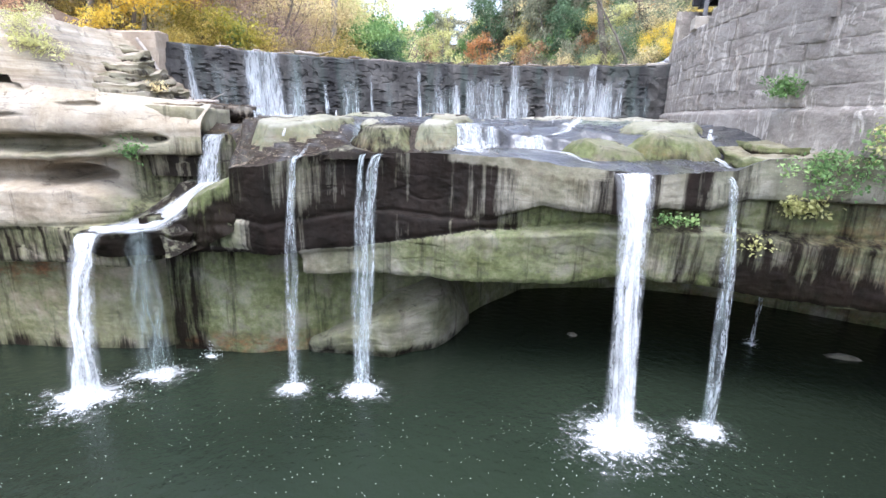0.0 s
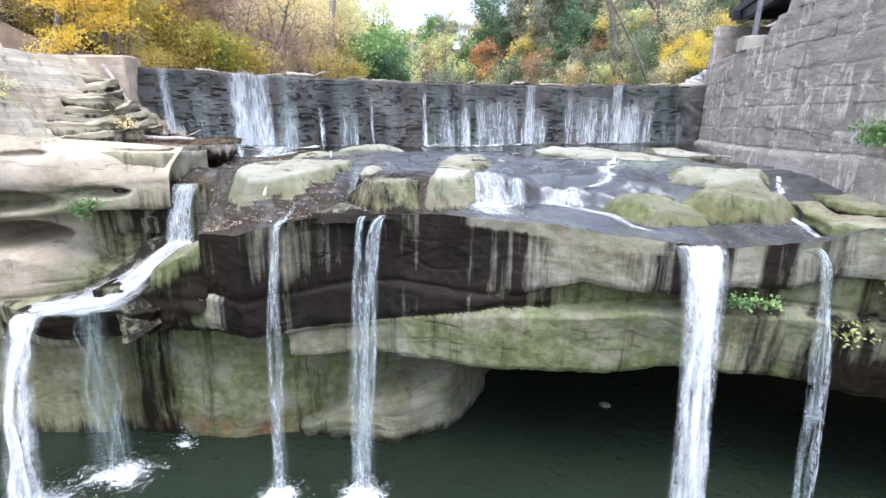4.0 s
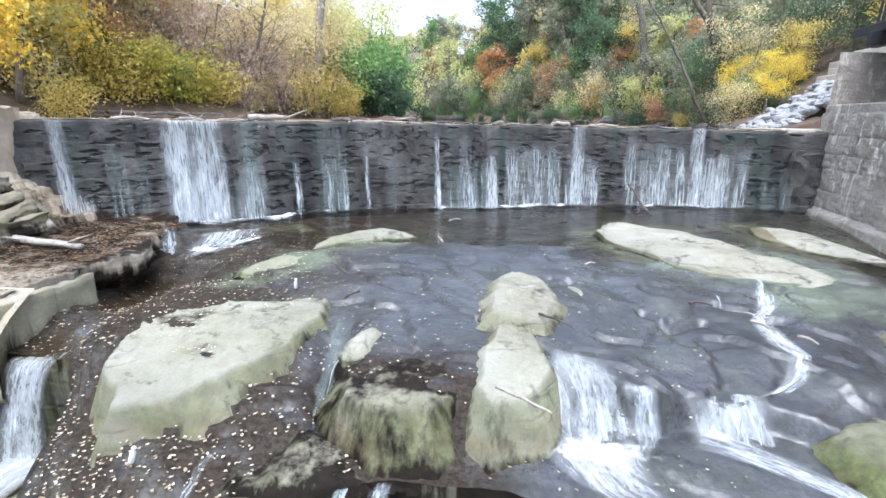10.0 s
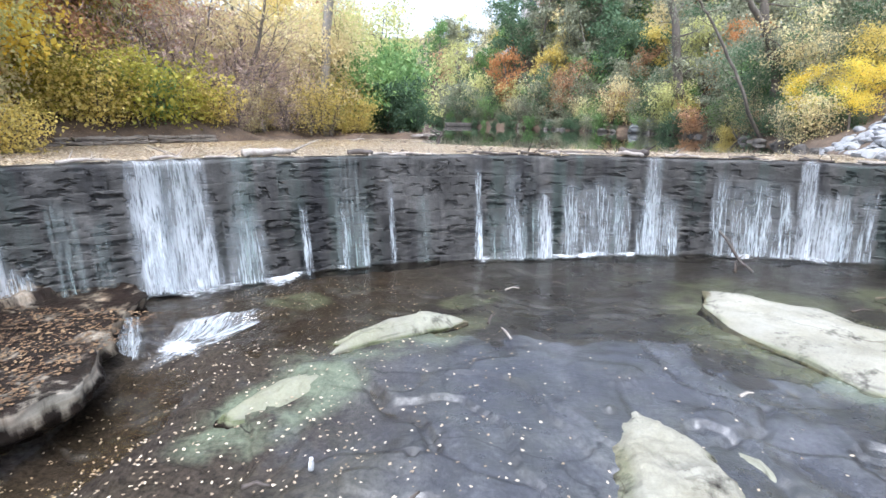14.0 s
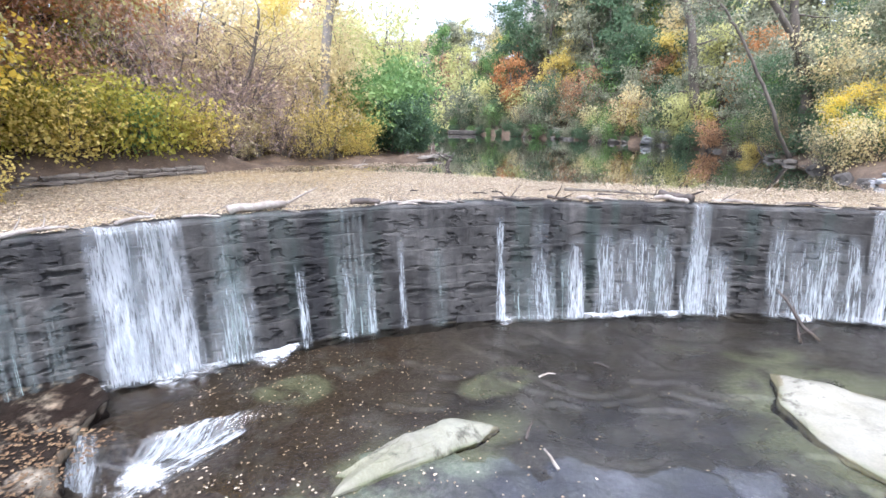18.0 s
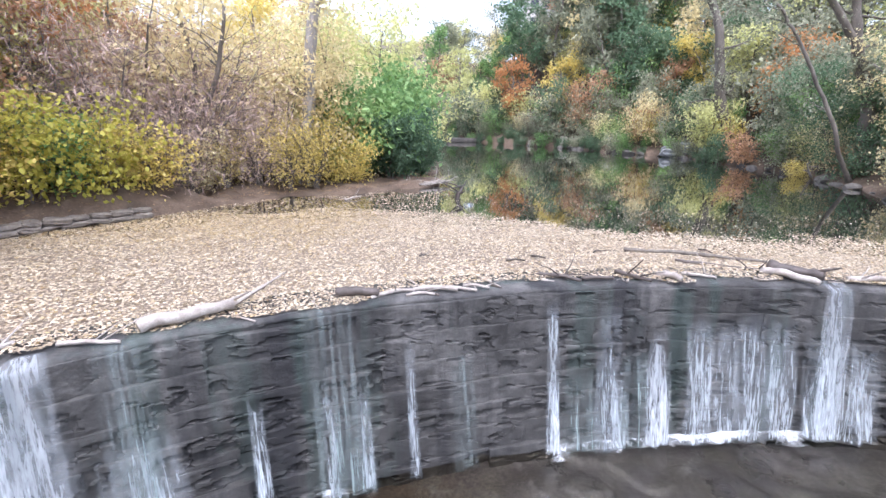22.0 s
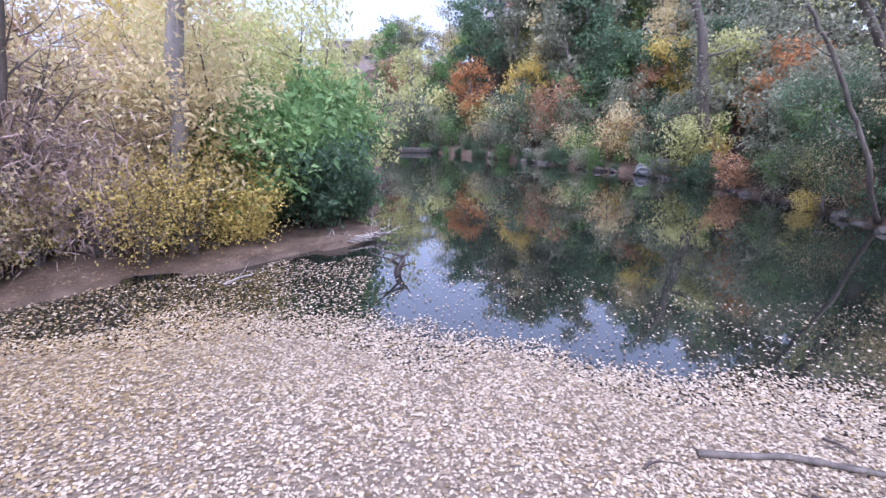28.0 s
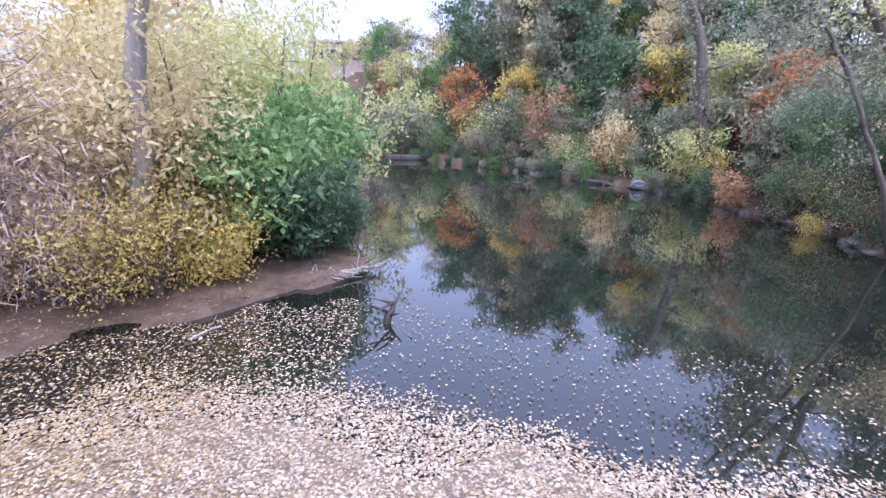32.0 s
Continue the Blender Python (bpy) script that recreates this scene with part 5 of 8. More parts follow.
tagged(part("shallow_water", make_film(), FILM), "shallow brown water spreading over the rock below the dam", "water", kind="structure")
tagged(part("channel_water", make_channel(), FILM), "dark stream sliding along the bank towards the notch", "water", kind="structure")


def flow_mesh(name, path, widths, across, seed, nu=18, nv=60, wob=0.05, fade=(0.02, 0.02), lift=0.0, thin=0.0):
    """A bent sheet of water along a path; widths in metres from top to foot."""
    path = np.array(path, float)
    d = np.r_[0, np.cumsum(np.linalg.norm(np.diff(path, axis=0), axis=1))]
    v = np.linspace(0, 1, nv)
    c = np.stack([np.interp(v * d[-1], d, path[:, i]) for i in range(3)], -1)
    w = np.interp(v, np.linspace(0, 1, len(widths)), widths)
    u = np.linspace(-0.5, 0.5, nu)
    a = np.array(across, float)
    a = a / np.linalg.norm(a)
    p = c[:, None] + (u[None, :, None] * w[:, None, None]) * a
    out = np.array([a[1], -a[0], 0.0])
    bulge = wob * fbm(u[None] * w[:, None] * 5, v[:, None] * 1.5, 0, seed, 3) + 0.10 * w[:, None] * (0.25 - u[None] ** 2)
    p = p + bulge[..., None] * out + np.array([0, 0, lift])
    p[..., 2] += 0.3 * wob * fbm(u[None] * w[:, None] * 4, v[:, None] * d[-1] * 1.5, 1, seed + 1, 2)
    rag = fbm(u[None] * w[:, None] * 9, v[:, None] * d[-1] * 1.3, 3, seed + 3, 4)
    body = np.clip(1.25 * (1 - np.abs(2 * u[None]) ** 1.7) + 0.5 * rag * (1 - np.abs(2 * u[None]) ** 4), 0, 1) * step(0, fade[0], v)[:, None] * step(1.0, 1 - fade[1], v)[:, None]
    body = body * (0.75 + 0.25 * fbm(u[None] * w[:, None] * 3, v[:, None] * 0.4, 2, seed + 2, 2))
    body = body * (1 - thin * step(0.75, 0.12, v)[:, None])
    uv = np.stack(np.broadcast_arrays(u[None] * w[:, None] + seed * 3.7, v[:, None] * d[-1] + seed), -1)
    return grid_mesh(name, p, dict(body=np.clip(body, 0, 1)), uv)


def drop_path(x0, y0, z0, x1, y1, z1, n=26, lead=0.25):
    """A thrown fall: level at the brink, then a parabola."""
    t = np.linspace(0, 1, n)
    pts = [(x0 - (x1 - x0) * 0.1, y0 + lead, z0 + 0.03)] if lead else []
    return pts + [(x0 + (x1 - x0) * k, y0 + (y1 - y0) * k, z0 + (z1 - z0) * k * k) for k in t]


def waterfall(label, path, widths, across=(1, 0, 0), seed=1, material=FALL, layers=2, wob=0.06, fade=(0.02, 0.02), group="", thin=0.0):
    w = thing("waterfall", label, "waterfall", group)
    for i in range(layers):
        me = flow_mesh("water_sheet", [(x, y - 0.07 * i, z) for x, y, z in path], [v * (1 - 0.18 * i) for v in widths], across, seed + 10 * i, wob=wob, fade=fade, thin=thin)
        part("water_sheet", me, material if i == 0 else (THIN if material is not VEIL else VEIL), w)
    return w


def plunge(label, path, widths, strands, seed, material=FALL, veil=1.0, film=THIN):
    """A free fall: a soft veil and wandering strands of white water inside it."""
    w = thing("waterfall", label, "waterfall")
    rs = np.random.RandomState(seed)
    base = np.array(path, float)
    part("water_veil", flow_mesh("water_veil", base, [v * 1.15 * veil for v in widths], (1, 0, 0), seed, nu=20, nv=80, wob=0.12, fade=(0.01, 0.02)), film, w)
    v = np.linspace(0, 1, len(base))
    wide = np.interp(v, np.linspace(0, 1, len(widths)), widths)
    for i in range(strands):
        off = (i + 0.5) / strands - 0.5
        q = base.copy()
        q[:, 0] += wide * (0.72 * off + 0.22 * fbm(v * 3.0, i, 0, seed + i, 3) * v ** 0.5)
        q[:, 1] += -0.05 + 0.12 * fbm(v * 2.5, i, 3, seed + i, 3)
        me = flow_mesh("water_strand", q, [max(0.07, k * 1.1 / strands + 0.05) * rs.uniform(0.8, 1.3) for k in widths for _ in range(2)], (1, 0, 0), seed + 20 + i, nu=8, nv=90, wob=0.08, fade=(0.01, 0.02))
        part("water_strand", me, material, w)
    return w


def on_bed(points, lift=0.05, n=24):
    q = np.array(points, float)
    k = np.linspace(0, len(q) - 1, n)
    x, y = np.interp(k, np.arange(len(q)), q[:, 0]), np.interp(k, np.arange(len(q)), q[:, 1])
    return list(zip(x, y, apron_z(x, y) + lift))


DROPS = plain("white_spray", [(0.8, 0.84, 0.86), (0.9, 0.92, 0.93)], 3, 0.3, 0.0)
waterfall("short white fall dropping into a notch in the bank", drop_path(-7.55, 12.65, -3.62, -7.75, 12.25, -5.35), [0.85, 0.8, 0.95], seed=2)
waterfall("white chute sliding down a rock ramp", [(-7.45, 12.35, -5.2), (-7.65, 11.9, -5.25), (-7.95, 11.4, -5.6), (-8.3, 10.9, -6.02), (-8.7, 10.45, -6.33), (-9.3, 10.05, -6.38), (-10.05, 9.6, -6.4)], [0.95, 1.1, 1.6, 2.2, 2.4, 1.9, 1.0], (0.75, -0.66, 0), 3, RAPID, wob=0.12)
plunge("heavy white spout plunging from the ledge into the pool", drop_path(-10.05, 9.5, -6.5, -9.85, 8.1, -11.2, lead=0.1), [0.72, 0.75, 0.85, 1.0], 4, 4, SPOUT, film=FALL)
plunge("ragged veil of thin water strings spilling down the dark wall", drop_path(-8.75, 9.85, -6.42, -8.65, 9.6, -11.2, lead=0.25), [0.75, 1.0, 1.25], 5, 5, VEIL, film=VEIL)
plunge("slender broken fall from the brink", drop_path(-3.8, 10.0, -4.1, -4.0, 9.4, -11.2), [0.22, 0.32, 0.44, 0.5], 2, 6, THIN, film=VEIL)
plunge("thin broken fall beside its twin", drop_path(-1.95, 10.55, -4.0, -2.05, 9.75, -11.2), [0.14, 0.22, 0.34, 0.4], 2, 7, THIN, film=VEIL)
plunge("thin broken fall beside its twin", drop_path(-1.50, 10.55, -4.0, -1.85, 9.6, -11.2), [0.22, 0.36, 0.5, 0.55], 3, 8, THIN, film=VEIL)
plunge("broad white fall plunging from the brink into the pool", drop_path(5.65, 9.55, -4.25, 5.62, 8.05, -11.2), [0.98, 0.80, 0.72, 0.75, 0.85], 6, 9, SPOUT, film=FALL)
plunge("slender white fall beside mossy rock", drop_path(8.4, 9.9, -4.3, 8.15, 8.4, -11.2), [0.2, 0.24, 0.30, 0.42], 2, 10, THIN, film=VEIL)
waterfall("small trickle falling inside the cave", drop_path(12.5, 14.2, -8.6, 12.5, 14.2, -11.2, lead=0), [0.16, 0.2, 0.24], seed=11, material=THIN)
waterfall("little white cascade between boulders", on_bed([(9.3, 13.4), (8.9, 12.6), (8.6, 11.8), (8.65, 11.0), (8.45, 10.1)], 0.07), [0.12, 0.2, 0.3, 0.24, 0.2], seed=12, material=FALL, layers=1)
waterfall("white cascade over a low step of the stream bed", [(1.1, 12.75, -3.05), (1.1, 12.3, -3.06), (1.1, 12.1, -3.1), (1.15, 11.95, -3.24), (1.2, 11.78, -3.5), (1.22, 11.6, -3.74), (1.25, 11.4, -3.8)], [0.8, 0.85, 1.0, 1.15, 1.3, 1.4], seed=13, wob=0.16, fade=(0.25, 0.08), layers=2)
waterfall("thin white trickle beside the cascade", [(1.85, 11.95, -3.1), (1.85, 11.78, -3.12), (1.87, 11.68, -3.4), (1.9, 11.55, -3.74)], [0.4, 0.42, 0.45], seed=21, wob=0.1, material=THIN)
waterfall("foaming run below the cascade", on_bed([(1.25, 11.5), (1.15, 11.2), (1.35, 10.8), (1.7, 10.4)], 0.05), [1.5, 1.2, 0.9, 0.5], seed=14, material=FALL, layers=1, fade=(0.05, 0.5))
waterfall("white rivulet winding down the wet rock", on_bed([(5.35, 15.7), (5.15, 15.0), (4.95, 14.5), (4.55, 14.1), (4.45, 13.3), (4.5, 12.8), (4.2, 12.4), (3.6, 12.1)], 0.06, 40), [0.12, 0.4, 0.55, 0.3, 0.45, 0.4, 0.4, 0.7], (1, 0.35, 0), 15, FALL, 1, fade=(0.05, 0.1))
waterfall("thin white thread on the wet rock", on_bed([(4.2, 15.0), (4.15, 14.5), (4.3, 14.35), (4.7, 14.3)], 0.05, 16), [0.08, 0.1, 0.1], (1, 0.5, 0), 22, FALL, 1, fade=(0.1, 0.1))
waterfall("white cascade falling off a low rock edge", [(3.15, 12.15, -3.36), (3.1, 12.0, -3.38), (3.1, 11.88, -3.55), (3.1, 11.72, -3.76)], [1.1, 1.15, 1.25], seed=16, wob=0.1)
waterfall("white run gathering towards the brink", on_bed([(2.6, 11.75), (3.2, 11.35), (3.9, 10.9), (4.4, 10.3), (5.2, 9.9)], 0.06, 30), [0.7, 0.5, 0.35, 0.3, 0.4], (0.6, 0.8, 0), 17, FALL, 1, fade=(0.05, 0.3))
waterfall("clear water sliding between boulders", on_bed([(-2.55, 13.9), (-2.6, 13.0), (-2.65, 12.2), (-2.5, 11.6), (-2.6, 11.2)], 0.06), [0.9, 0.7, 0.5, 0.4, 0.3], seed=23, material=VEIL, layers=1, fade=(0.3, 0.2))
waterfall("low white fall over the edge of the ledge", [(-7.15, 18.95, -2.90), (-7.22, 18.75, -2.90), (-7.32, 18.55, -3.10), (-7.46, 18.35, -3.22)], [1.7, 1.75, 1.8, 1.7], (1, 0.62, 0), 18, LEDGE_FALL)
waterfall("white water running off along the ledge's foot", [(-6.45, 19.1, -3.06), (-7.1, 18.3, -3.18), (-7.6, 17.7, -3.20), (-7.9, 16.9, -3.23)], [0.3, 0.5, 0.7, 0.5], (0.7, -0.7, 0), 24, LEDGE_FALL, 1, fade=(0.1, 0.4))
waterfall("small clear fall at the ledge's corner", [(-8.75, 18.2, -2.75), (-8.6, 18.0, -2.8), (-8.45, 17.75, -3.05), (-8.35, 17.5, -3.25)], [0.45, 0.5, 0.6, 0.7], (1, 0.3, 0), 19, THIN)
waterfall("small run over dark rock into the brink fall", on_bed([(-3.6, 10.9), (-3.75, 10.5), (-3.8, 10.05)], 0.04, 8), [0.06, 0.12, 0.16, 0.24], seed=20, material=THIN, layers=1)

def foam_patch(name, label, cx, cy, z, rx, ry, seed, n=30, mound=0.0):
    a, s = np.linspace(0, 2 * np.pi, 49), np.linspace(0, 1, n)
    r = s[None] * (1 + 0.22 * fbm(np.cos(a) * 1.4, np.sin(a) * 1.4, 0, seed, 3))[:, None]
    x, y = np.cos(a)[:, None] * r * rx, np.sin(a)[:, None] * r * ry
    zz = mound * np.exp(-((r / 0.35) ** 2)) * (1 + 0.5 * fbm(x * 5, y * 5, 0, seed + 1, 3))
    ob = part(name, grid_mesh(name, np.stack([x, y, zz + 0.012], -1), dict(body=(np.exp(-(s / 0.42) ** 2) * 0.75 + 0.25 * (1 - s) + 0.10 * np.exp(-(((s - 0.72) / 0.10) ** 2)) - 0.12 * step(0.85, 1.0, s))[None] * np.ones((49, 1)))), FOAM)
    ob.location = (cx, cy, z)
    return tagged(ob, label, "foam", kind="stuff")


def spray(name, label, cx, cy, z, r, h, n, seed):
    """Drops thrown up where a fall meets the pool."""
    rnd = np.random.RandomState(seed)
    a, d = rnd.uniform(0, 6.28, n), np.abs(rnd.normal(0, 0.45, n)) * r
    c = np.stack([np.cos(a) * d, np.sin(a) * d, np.abs(rnd.normal(0, 0.5, n)) * h * np.exp(-d / r * 1.5)], -1)
    s = rnd.uniform(0.004, 0.012, n)
    tet = np.array([[1, 1, 1], [-1, -1, 1], [-1, 1, -1], [1, -1, -1]], float)
    v = (c[:, None] + s[:, None, None] * tet[None]).reshape(-1, 3)
    f = (np.arange(n)[:, None, None] * 4 + np.array([[0, 1, 2], [0, 3, 1], [0, 2, 3], [1, 3, 2]])[None]).reshape(-1, 3)
    ob = part(name, mesh_of(name, v, f), DROPS)
    ob.location = (cx, cy, z)
    return tagged(ob, label, "spray", kind="stuff")


for i, (cx, cy, rx, ry, m) in enumerate(((-9.85, 8.2, 2.2, 1.7, 0.16), (5.6, 7.9, 2.5, 2.1, 0.2), (8.12, 8.35, 1.2, 1.1, 0.1), (-1.85, 9.45, 1.4, 1.1, 0.1), (-4.0, 9.3, 1.1, 0.9, 0.06), (-8.6, 9.7, 1.6, 1.1, 0.05), (12.5, 14.2, 0.5, 0.4, 0.05), (-7.6, 11.0, 0.5, 0.35, 0.02))):
    foam_patch("foam", "white foam boiling where a fall strikes the pool", cx, cy, -11.2, rx, ry, 200 + i, mound=m)
    spray("spray", "fine white spray round the foot of a fall", cx, cy, -11.18, rx * 0.7, 0.6, 120, 220 + i)
foam_patch("foam", "white foam below the stream's cascade", 1.25, 11.3, -3.76, 1.0, 0.6, 240)
foam_patch("foam", "white foam below the stream's cascade", 3.1, 11.5, -3.80, 1.0, 0.4, 241)
foam_patch("foam", "white foam at the foot of the ledge fall", -7.6, 17.9, -3.21, 0.9, 0.6, 242)


def dam_fall(x, width, material, seed, top=0.03, label="thin sheet of water running down the dam", spread=1.15, layers=1):
    """Water clinging to the dam's face from the crest to its foot."""
    c, n = arc(arc_s(x))
    foot = float(foot_z(x)) + 0.03
    t = np.linspace(0, 1, 16)
    path = [tuple(c + n * -0.25 + np.array([0, 0, 0.085]))] if top > 0 else []
    path += [tuple(c + n * (0.12 + 0.16 * k + 0.34 * k) + np.array([0, 0, min(top, 0.05) + (foot - top) * k])) for k in t]
    return waterfall(label, path, [width, width * (1 + spread) / 2, width * spread], (-n[1], n[0], 0), seed, material, layers, 0.09, (0.01 if top > 0 else 0.22, 0.03), "sheets of water on the dam", 0.45)


for i, (x, w, kind, top) in enumerate(((-11.68, 0.28, "fall", 0.03), (-11.55, 0.5, "thin", -1.7), (-10.85, 0.4, "veil", -0.5), (-10.4, 0.3, "veil", -0.9), (-9.65, 0.6, "fall", 0.03), (-9.0, 0.66, "fall", 0.03), (-9.3, 1.3, "thin", -0.5), (-8.0, 0.5, "veil", 0.03), (-8.0, 0.72, "thin", -1.1), (-6.7, 0.16, "thin", -0.9), (-5.6, 0.7, "veil", 0.03), (-5.75, 0.15, "thin", -0.9), (-5.22, 0.15, "thin", -1.3),
        (-4.46, 0.14, "thin", -0.5), (-3.55, 0.3, "veil", -0.8), (-1.92, 0.16, "thin", 0.0), (-1.85, 0.14, "fall", -1.3), (-1.3, 0.7, "veil", -1.4), (-0.85, 0.34, "thin", -0.1), (-0.55, 0.3, "thin", -1.2), (0.2, 0.36, "fall", -0.75), (-0.25, 0.5, "veil", -1.1), (0.95, 0.36, "thin", -0.45), (1.45, 0.45, "thin", -0.5), (2.0, 0.45, "thin", -0.4), (2.6, 0.4, "thin", -0.5), (3.5, 0.32, "fall", 0.03), (3.6, 0.8, "thin", -0.8), (4.15, 0.35, "thin", -1.0),
        (5.45, 0.36, "thin", -0.15), (6.0, 0.36, "thin", -0.4), (6.55, 0.5, "thin", -0.3), (7.15, 0.36, "thin", -0.4), (7.65, 0.34, "fall", 0.03), (8.1, 0.55, "fall", -0.6), (8.6, 0.4, "thin", -0.6), (9.1, 0.3, "thin", -0.4), (9.9, 0.35, "veil", -0.8), (10.35, 0.3, "veil", -0.9))):
    dam_fall(x, w * 1.45, {"fall": DAM_FALL, "thin": DAM_THIN, "veil": VEIL}[kind], 300 + i, top, {"fall": "bright white fall down the dam's face", "thin": "thin broken fall down the dam's face", "veil": "faint glassy trickle down the dam's face"}[kind])


def foot_foam(x0, x1, width, seed, rich=0.0):
    s = np.linspace(arc_s(x0), arc_s(x1), 60)
    w = s / 19.0
    n = np.stack([-np.sin(w), -np.cos(w)], -1)
    c = np.stack([2.7 + 19 * np.sin(w), 6.05 + 19 * np.cos(w)], -1)
    t = np.linspace(0, 1, 10)
    p = np.zeros((60, 10, 3))
    p[..., :2] = c[:, None] + n[:, None] * (0.32 + width * t[None] * (1 + 0.5 * fbm(s * 1.2, 0, 0, seed))[:, None])[..., None]
    p[..., 2] = np.maximum(film_z(p[..., 0], p[..., 1]), apron_z(p[..., 0], p[..., 1])) + 0.02 + 0.05 * np.exp(-((t[None] - 0.2) / 0.2) ** 2) * (1 + fbm(s[:, None] * 4, t[None] * 3, 0, seed))
    body = (0.44 + rich - (0.42 + 0.6 * rich) * t[None] + (0.40 - rich) * fbm(s * 1.7, 0, 0, seed + 3, 3)[:, None]) * step(0, 0.08, np.linspace(0, 1, 60))[:, None] * step(1, 0.92, np.linspace(0, 1, 60))[:, None]
    tagged(part("foam", grid_mesh("foam", p, dict(body=body)), FOAM), "line of white foam along the dam's foot", "foam", kind="stuff")


foot_foam(-11.0, -6.6, 0.7, 251, 0.24)
foot_foam(-2.2, 4.4, 0.55, 252, 0.12)
foot_foam(5.0, 9.2, 0.5, 253, 0.15)
foot_foam(-6.1, -4.9, 0.25, 254)
# the short rock slope under the chute
ramp_u, ramp_v = np.meshgrid(np.linspace(0, 1, 50), np.linspace(-1, 1, 40), indexing="ij")
ramp_z = -5.34 - 1.12 * step(0.12, 1.0, ramp_u) + 0.08 * fbm(ramp_u * 5, ramp_v * 3, 0, 261) + 0.5 * np.clip(-ramp_v - 0.5, 0, 1) ** 1.5 - 1.5 * np.clip(ramp_v - 0.55, 0, 1)
part("chute_ramp", grid_mesh("chute_ramp", np.stack([-7.1 - 1.7 * ramp_u + 1.1 * ramp_v, 12.6 - 2.3 * ramp_u - 0.75 * ramp_v + 0.12 * fbm(ramp_u * 4, ramp_v * 4, 0, 264), ramp_z], -1), dict(wet=0.7, moss=0.5, rust=0.0)), CLIFF, cliff)

# ---- far buildings ----
BRICK = plain("far_pale_brick", [(0.26, 0.20, 0.17), (0.34, 0.28, 0.24), (0.40, 0.34, 0.30)], 1.0, 0.9, 0.2)
PANEL = plain("far_pale_panel", [(0.40, 0.37, 0.34), (0.48, 0.45, 0.42)], 0.6, 0.9, 0.1)
GLASS = plain("dark_window_glass", [(0.02, 0.025, 0.03), (0.04, 0.045, 0.05)], 1, 0.1, 0.0)
fac = thing("factory_building", "long low brick building with a flat roof on the hilltop", "building")
part("wall", box_mesh("wall", 17, 10, 9, 0.05), BRICK, fac, at=pose(-15.5, 132, 13.6))
part("roof", box_mesh("roof", 17.6, 10.6, 0.5, 0.05), PANEL, fac, at=pose(-15.5, 132, 18.3))
chim = part("chimney", box_mesh("chimney", 1.3, 1.3, 9, 0.05), BRICK, fac, at=pose(-6.6, 128, 17.0))
pane = box_mesh("window", 1.6, 0.15, 1.8, 0.02)
for i in range(6):
    part("window", pane, GLASS, fac, at=pose(-22 + i * 2.5, 126.95, 15.8))
apt = thing("apartment_building", "tall pale apartment block with rows of dark windows behind the trees", "building")
part("wall", box_mesh("wall", 14, 10, 26, 0.05), PANEL, apt, at=pose(16, 140, 23))
pane2 = box_mesh("window", 1.7, 0.15, 1.4, 0.02)
for i in range(5):
    for j in range(4):
        part("window", pane2, GLASS, apt, at=pose(10.8 + i * 2.6, 134.95, 20.5 + j * 3.6))
apt2 = thing("roof_block", "low pale block of a distant building", "building")
part("wall", box_mesh("wall", 14, 8, 8, 0.05), PANEL, apt2, at=pose(-62, 128, 15.5))
pole = thing("utility_pole", "thin distant utility pole against the sky", "pole")
part("shaft", mesh_of("shaft", *tube([(0, 0, 0), (0, 0, 14)], [0.16, 0.10], 8)), BARK, pole, at=pose(-21.5, 120, 10))


# ---- loose white stones, stacked stones, posts ----
def rock_mesh(name, seed, subdiv=2, flat=0.75):
    bm = bmesh.new()
    bmesh.ops.create_icosphere(bm, subdivisions=subdiv, radius=1.0)
    co = np.array([v.co[:] for v in bm.verts])
    d = 1 + 0.28 * fbm(co[:, 0] * 1.1, co[:, 1] * 1.1, co[:, 2] * 1.1, seed, 3)
    d = np.round(d * 7) / 7 * 0.4 + d * 0.6
    for v, k in zip(bm.verts, d):
        v.co = v.co * k
        v.co.z *= flat
    me = bpy.data.meshes.new(name)
    bm.to_mesh(me)
    bm.free()
    return me


DARKROCK = plain("damp_shore_rock", [(0.03, 0.026, 0.022), (0.08, 0.07, 0.06), (0.16, 0.145, 0.125)], 2.0, 0.8, 0.5)
rock_kinds = [rock_mesh("stone", 400 + i) for i in range(6)]


def stone_at(name, label, category, group, x, y, z, size, seed, material):
    me = rock_kinds[seed % 6].copy()
    ob = part(name, me, material)
    rnd = random.Random(seed)
    ob.matrix_basis = pose(x, y, z, rnd.uniform(-25, 25), rnd.uniform(-25, 25), rnd.uniform(0, 360)) @ Matrix.Diagonal((size * rnd.uniform(0.8, 1.3), size * rnd.uniform(0.7, 1.1), size * rnd.uniform(0.6, 0.95), 1))
    return tagged(ob, label, category, group)


rnd = random.Random(5)
for i in range(250):
    u, v = rnd.random(), rnd.random()
    y = 26.3 + 5.4 * u
    x = 11.2 + 0.28 * (y - 26.3) + 3.8 * v
    stone_at("riprap_stone", "angular pale limestone boulder in a tumbled heap", "boulder", "heap of white stones", x, y, 0.05 + 0.62 * max(0.0, x - 11.5 - 0.28 * (y - 26.3)) + rnd.uniform(-0.05, 0.12), rnd.uniform(0.15, 0.33), 500 + i, RIPRAP)
for i in range(16):
    a = i * 0.9
    stone_at("shore_stone", "pale grey boulder at the far waterline", "boulder", "boulders on the far shore", 14.4 + 0.9 * math.cos(a) * (i % 4) / 2, 58.2 + 0.9 * math.sin(a) * (i % 3) / 2, 0.25 + 0.12 * (i % 5), 0.5 + 0.1 * (i % 3), 700 + i, RIPRAP)
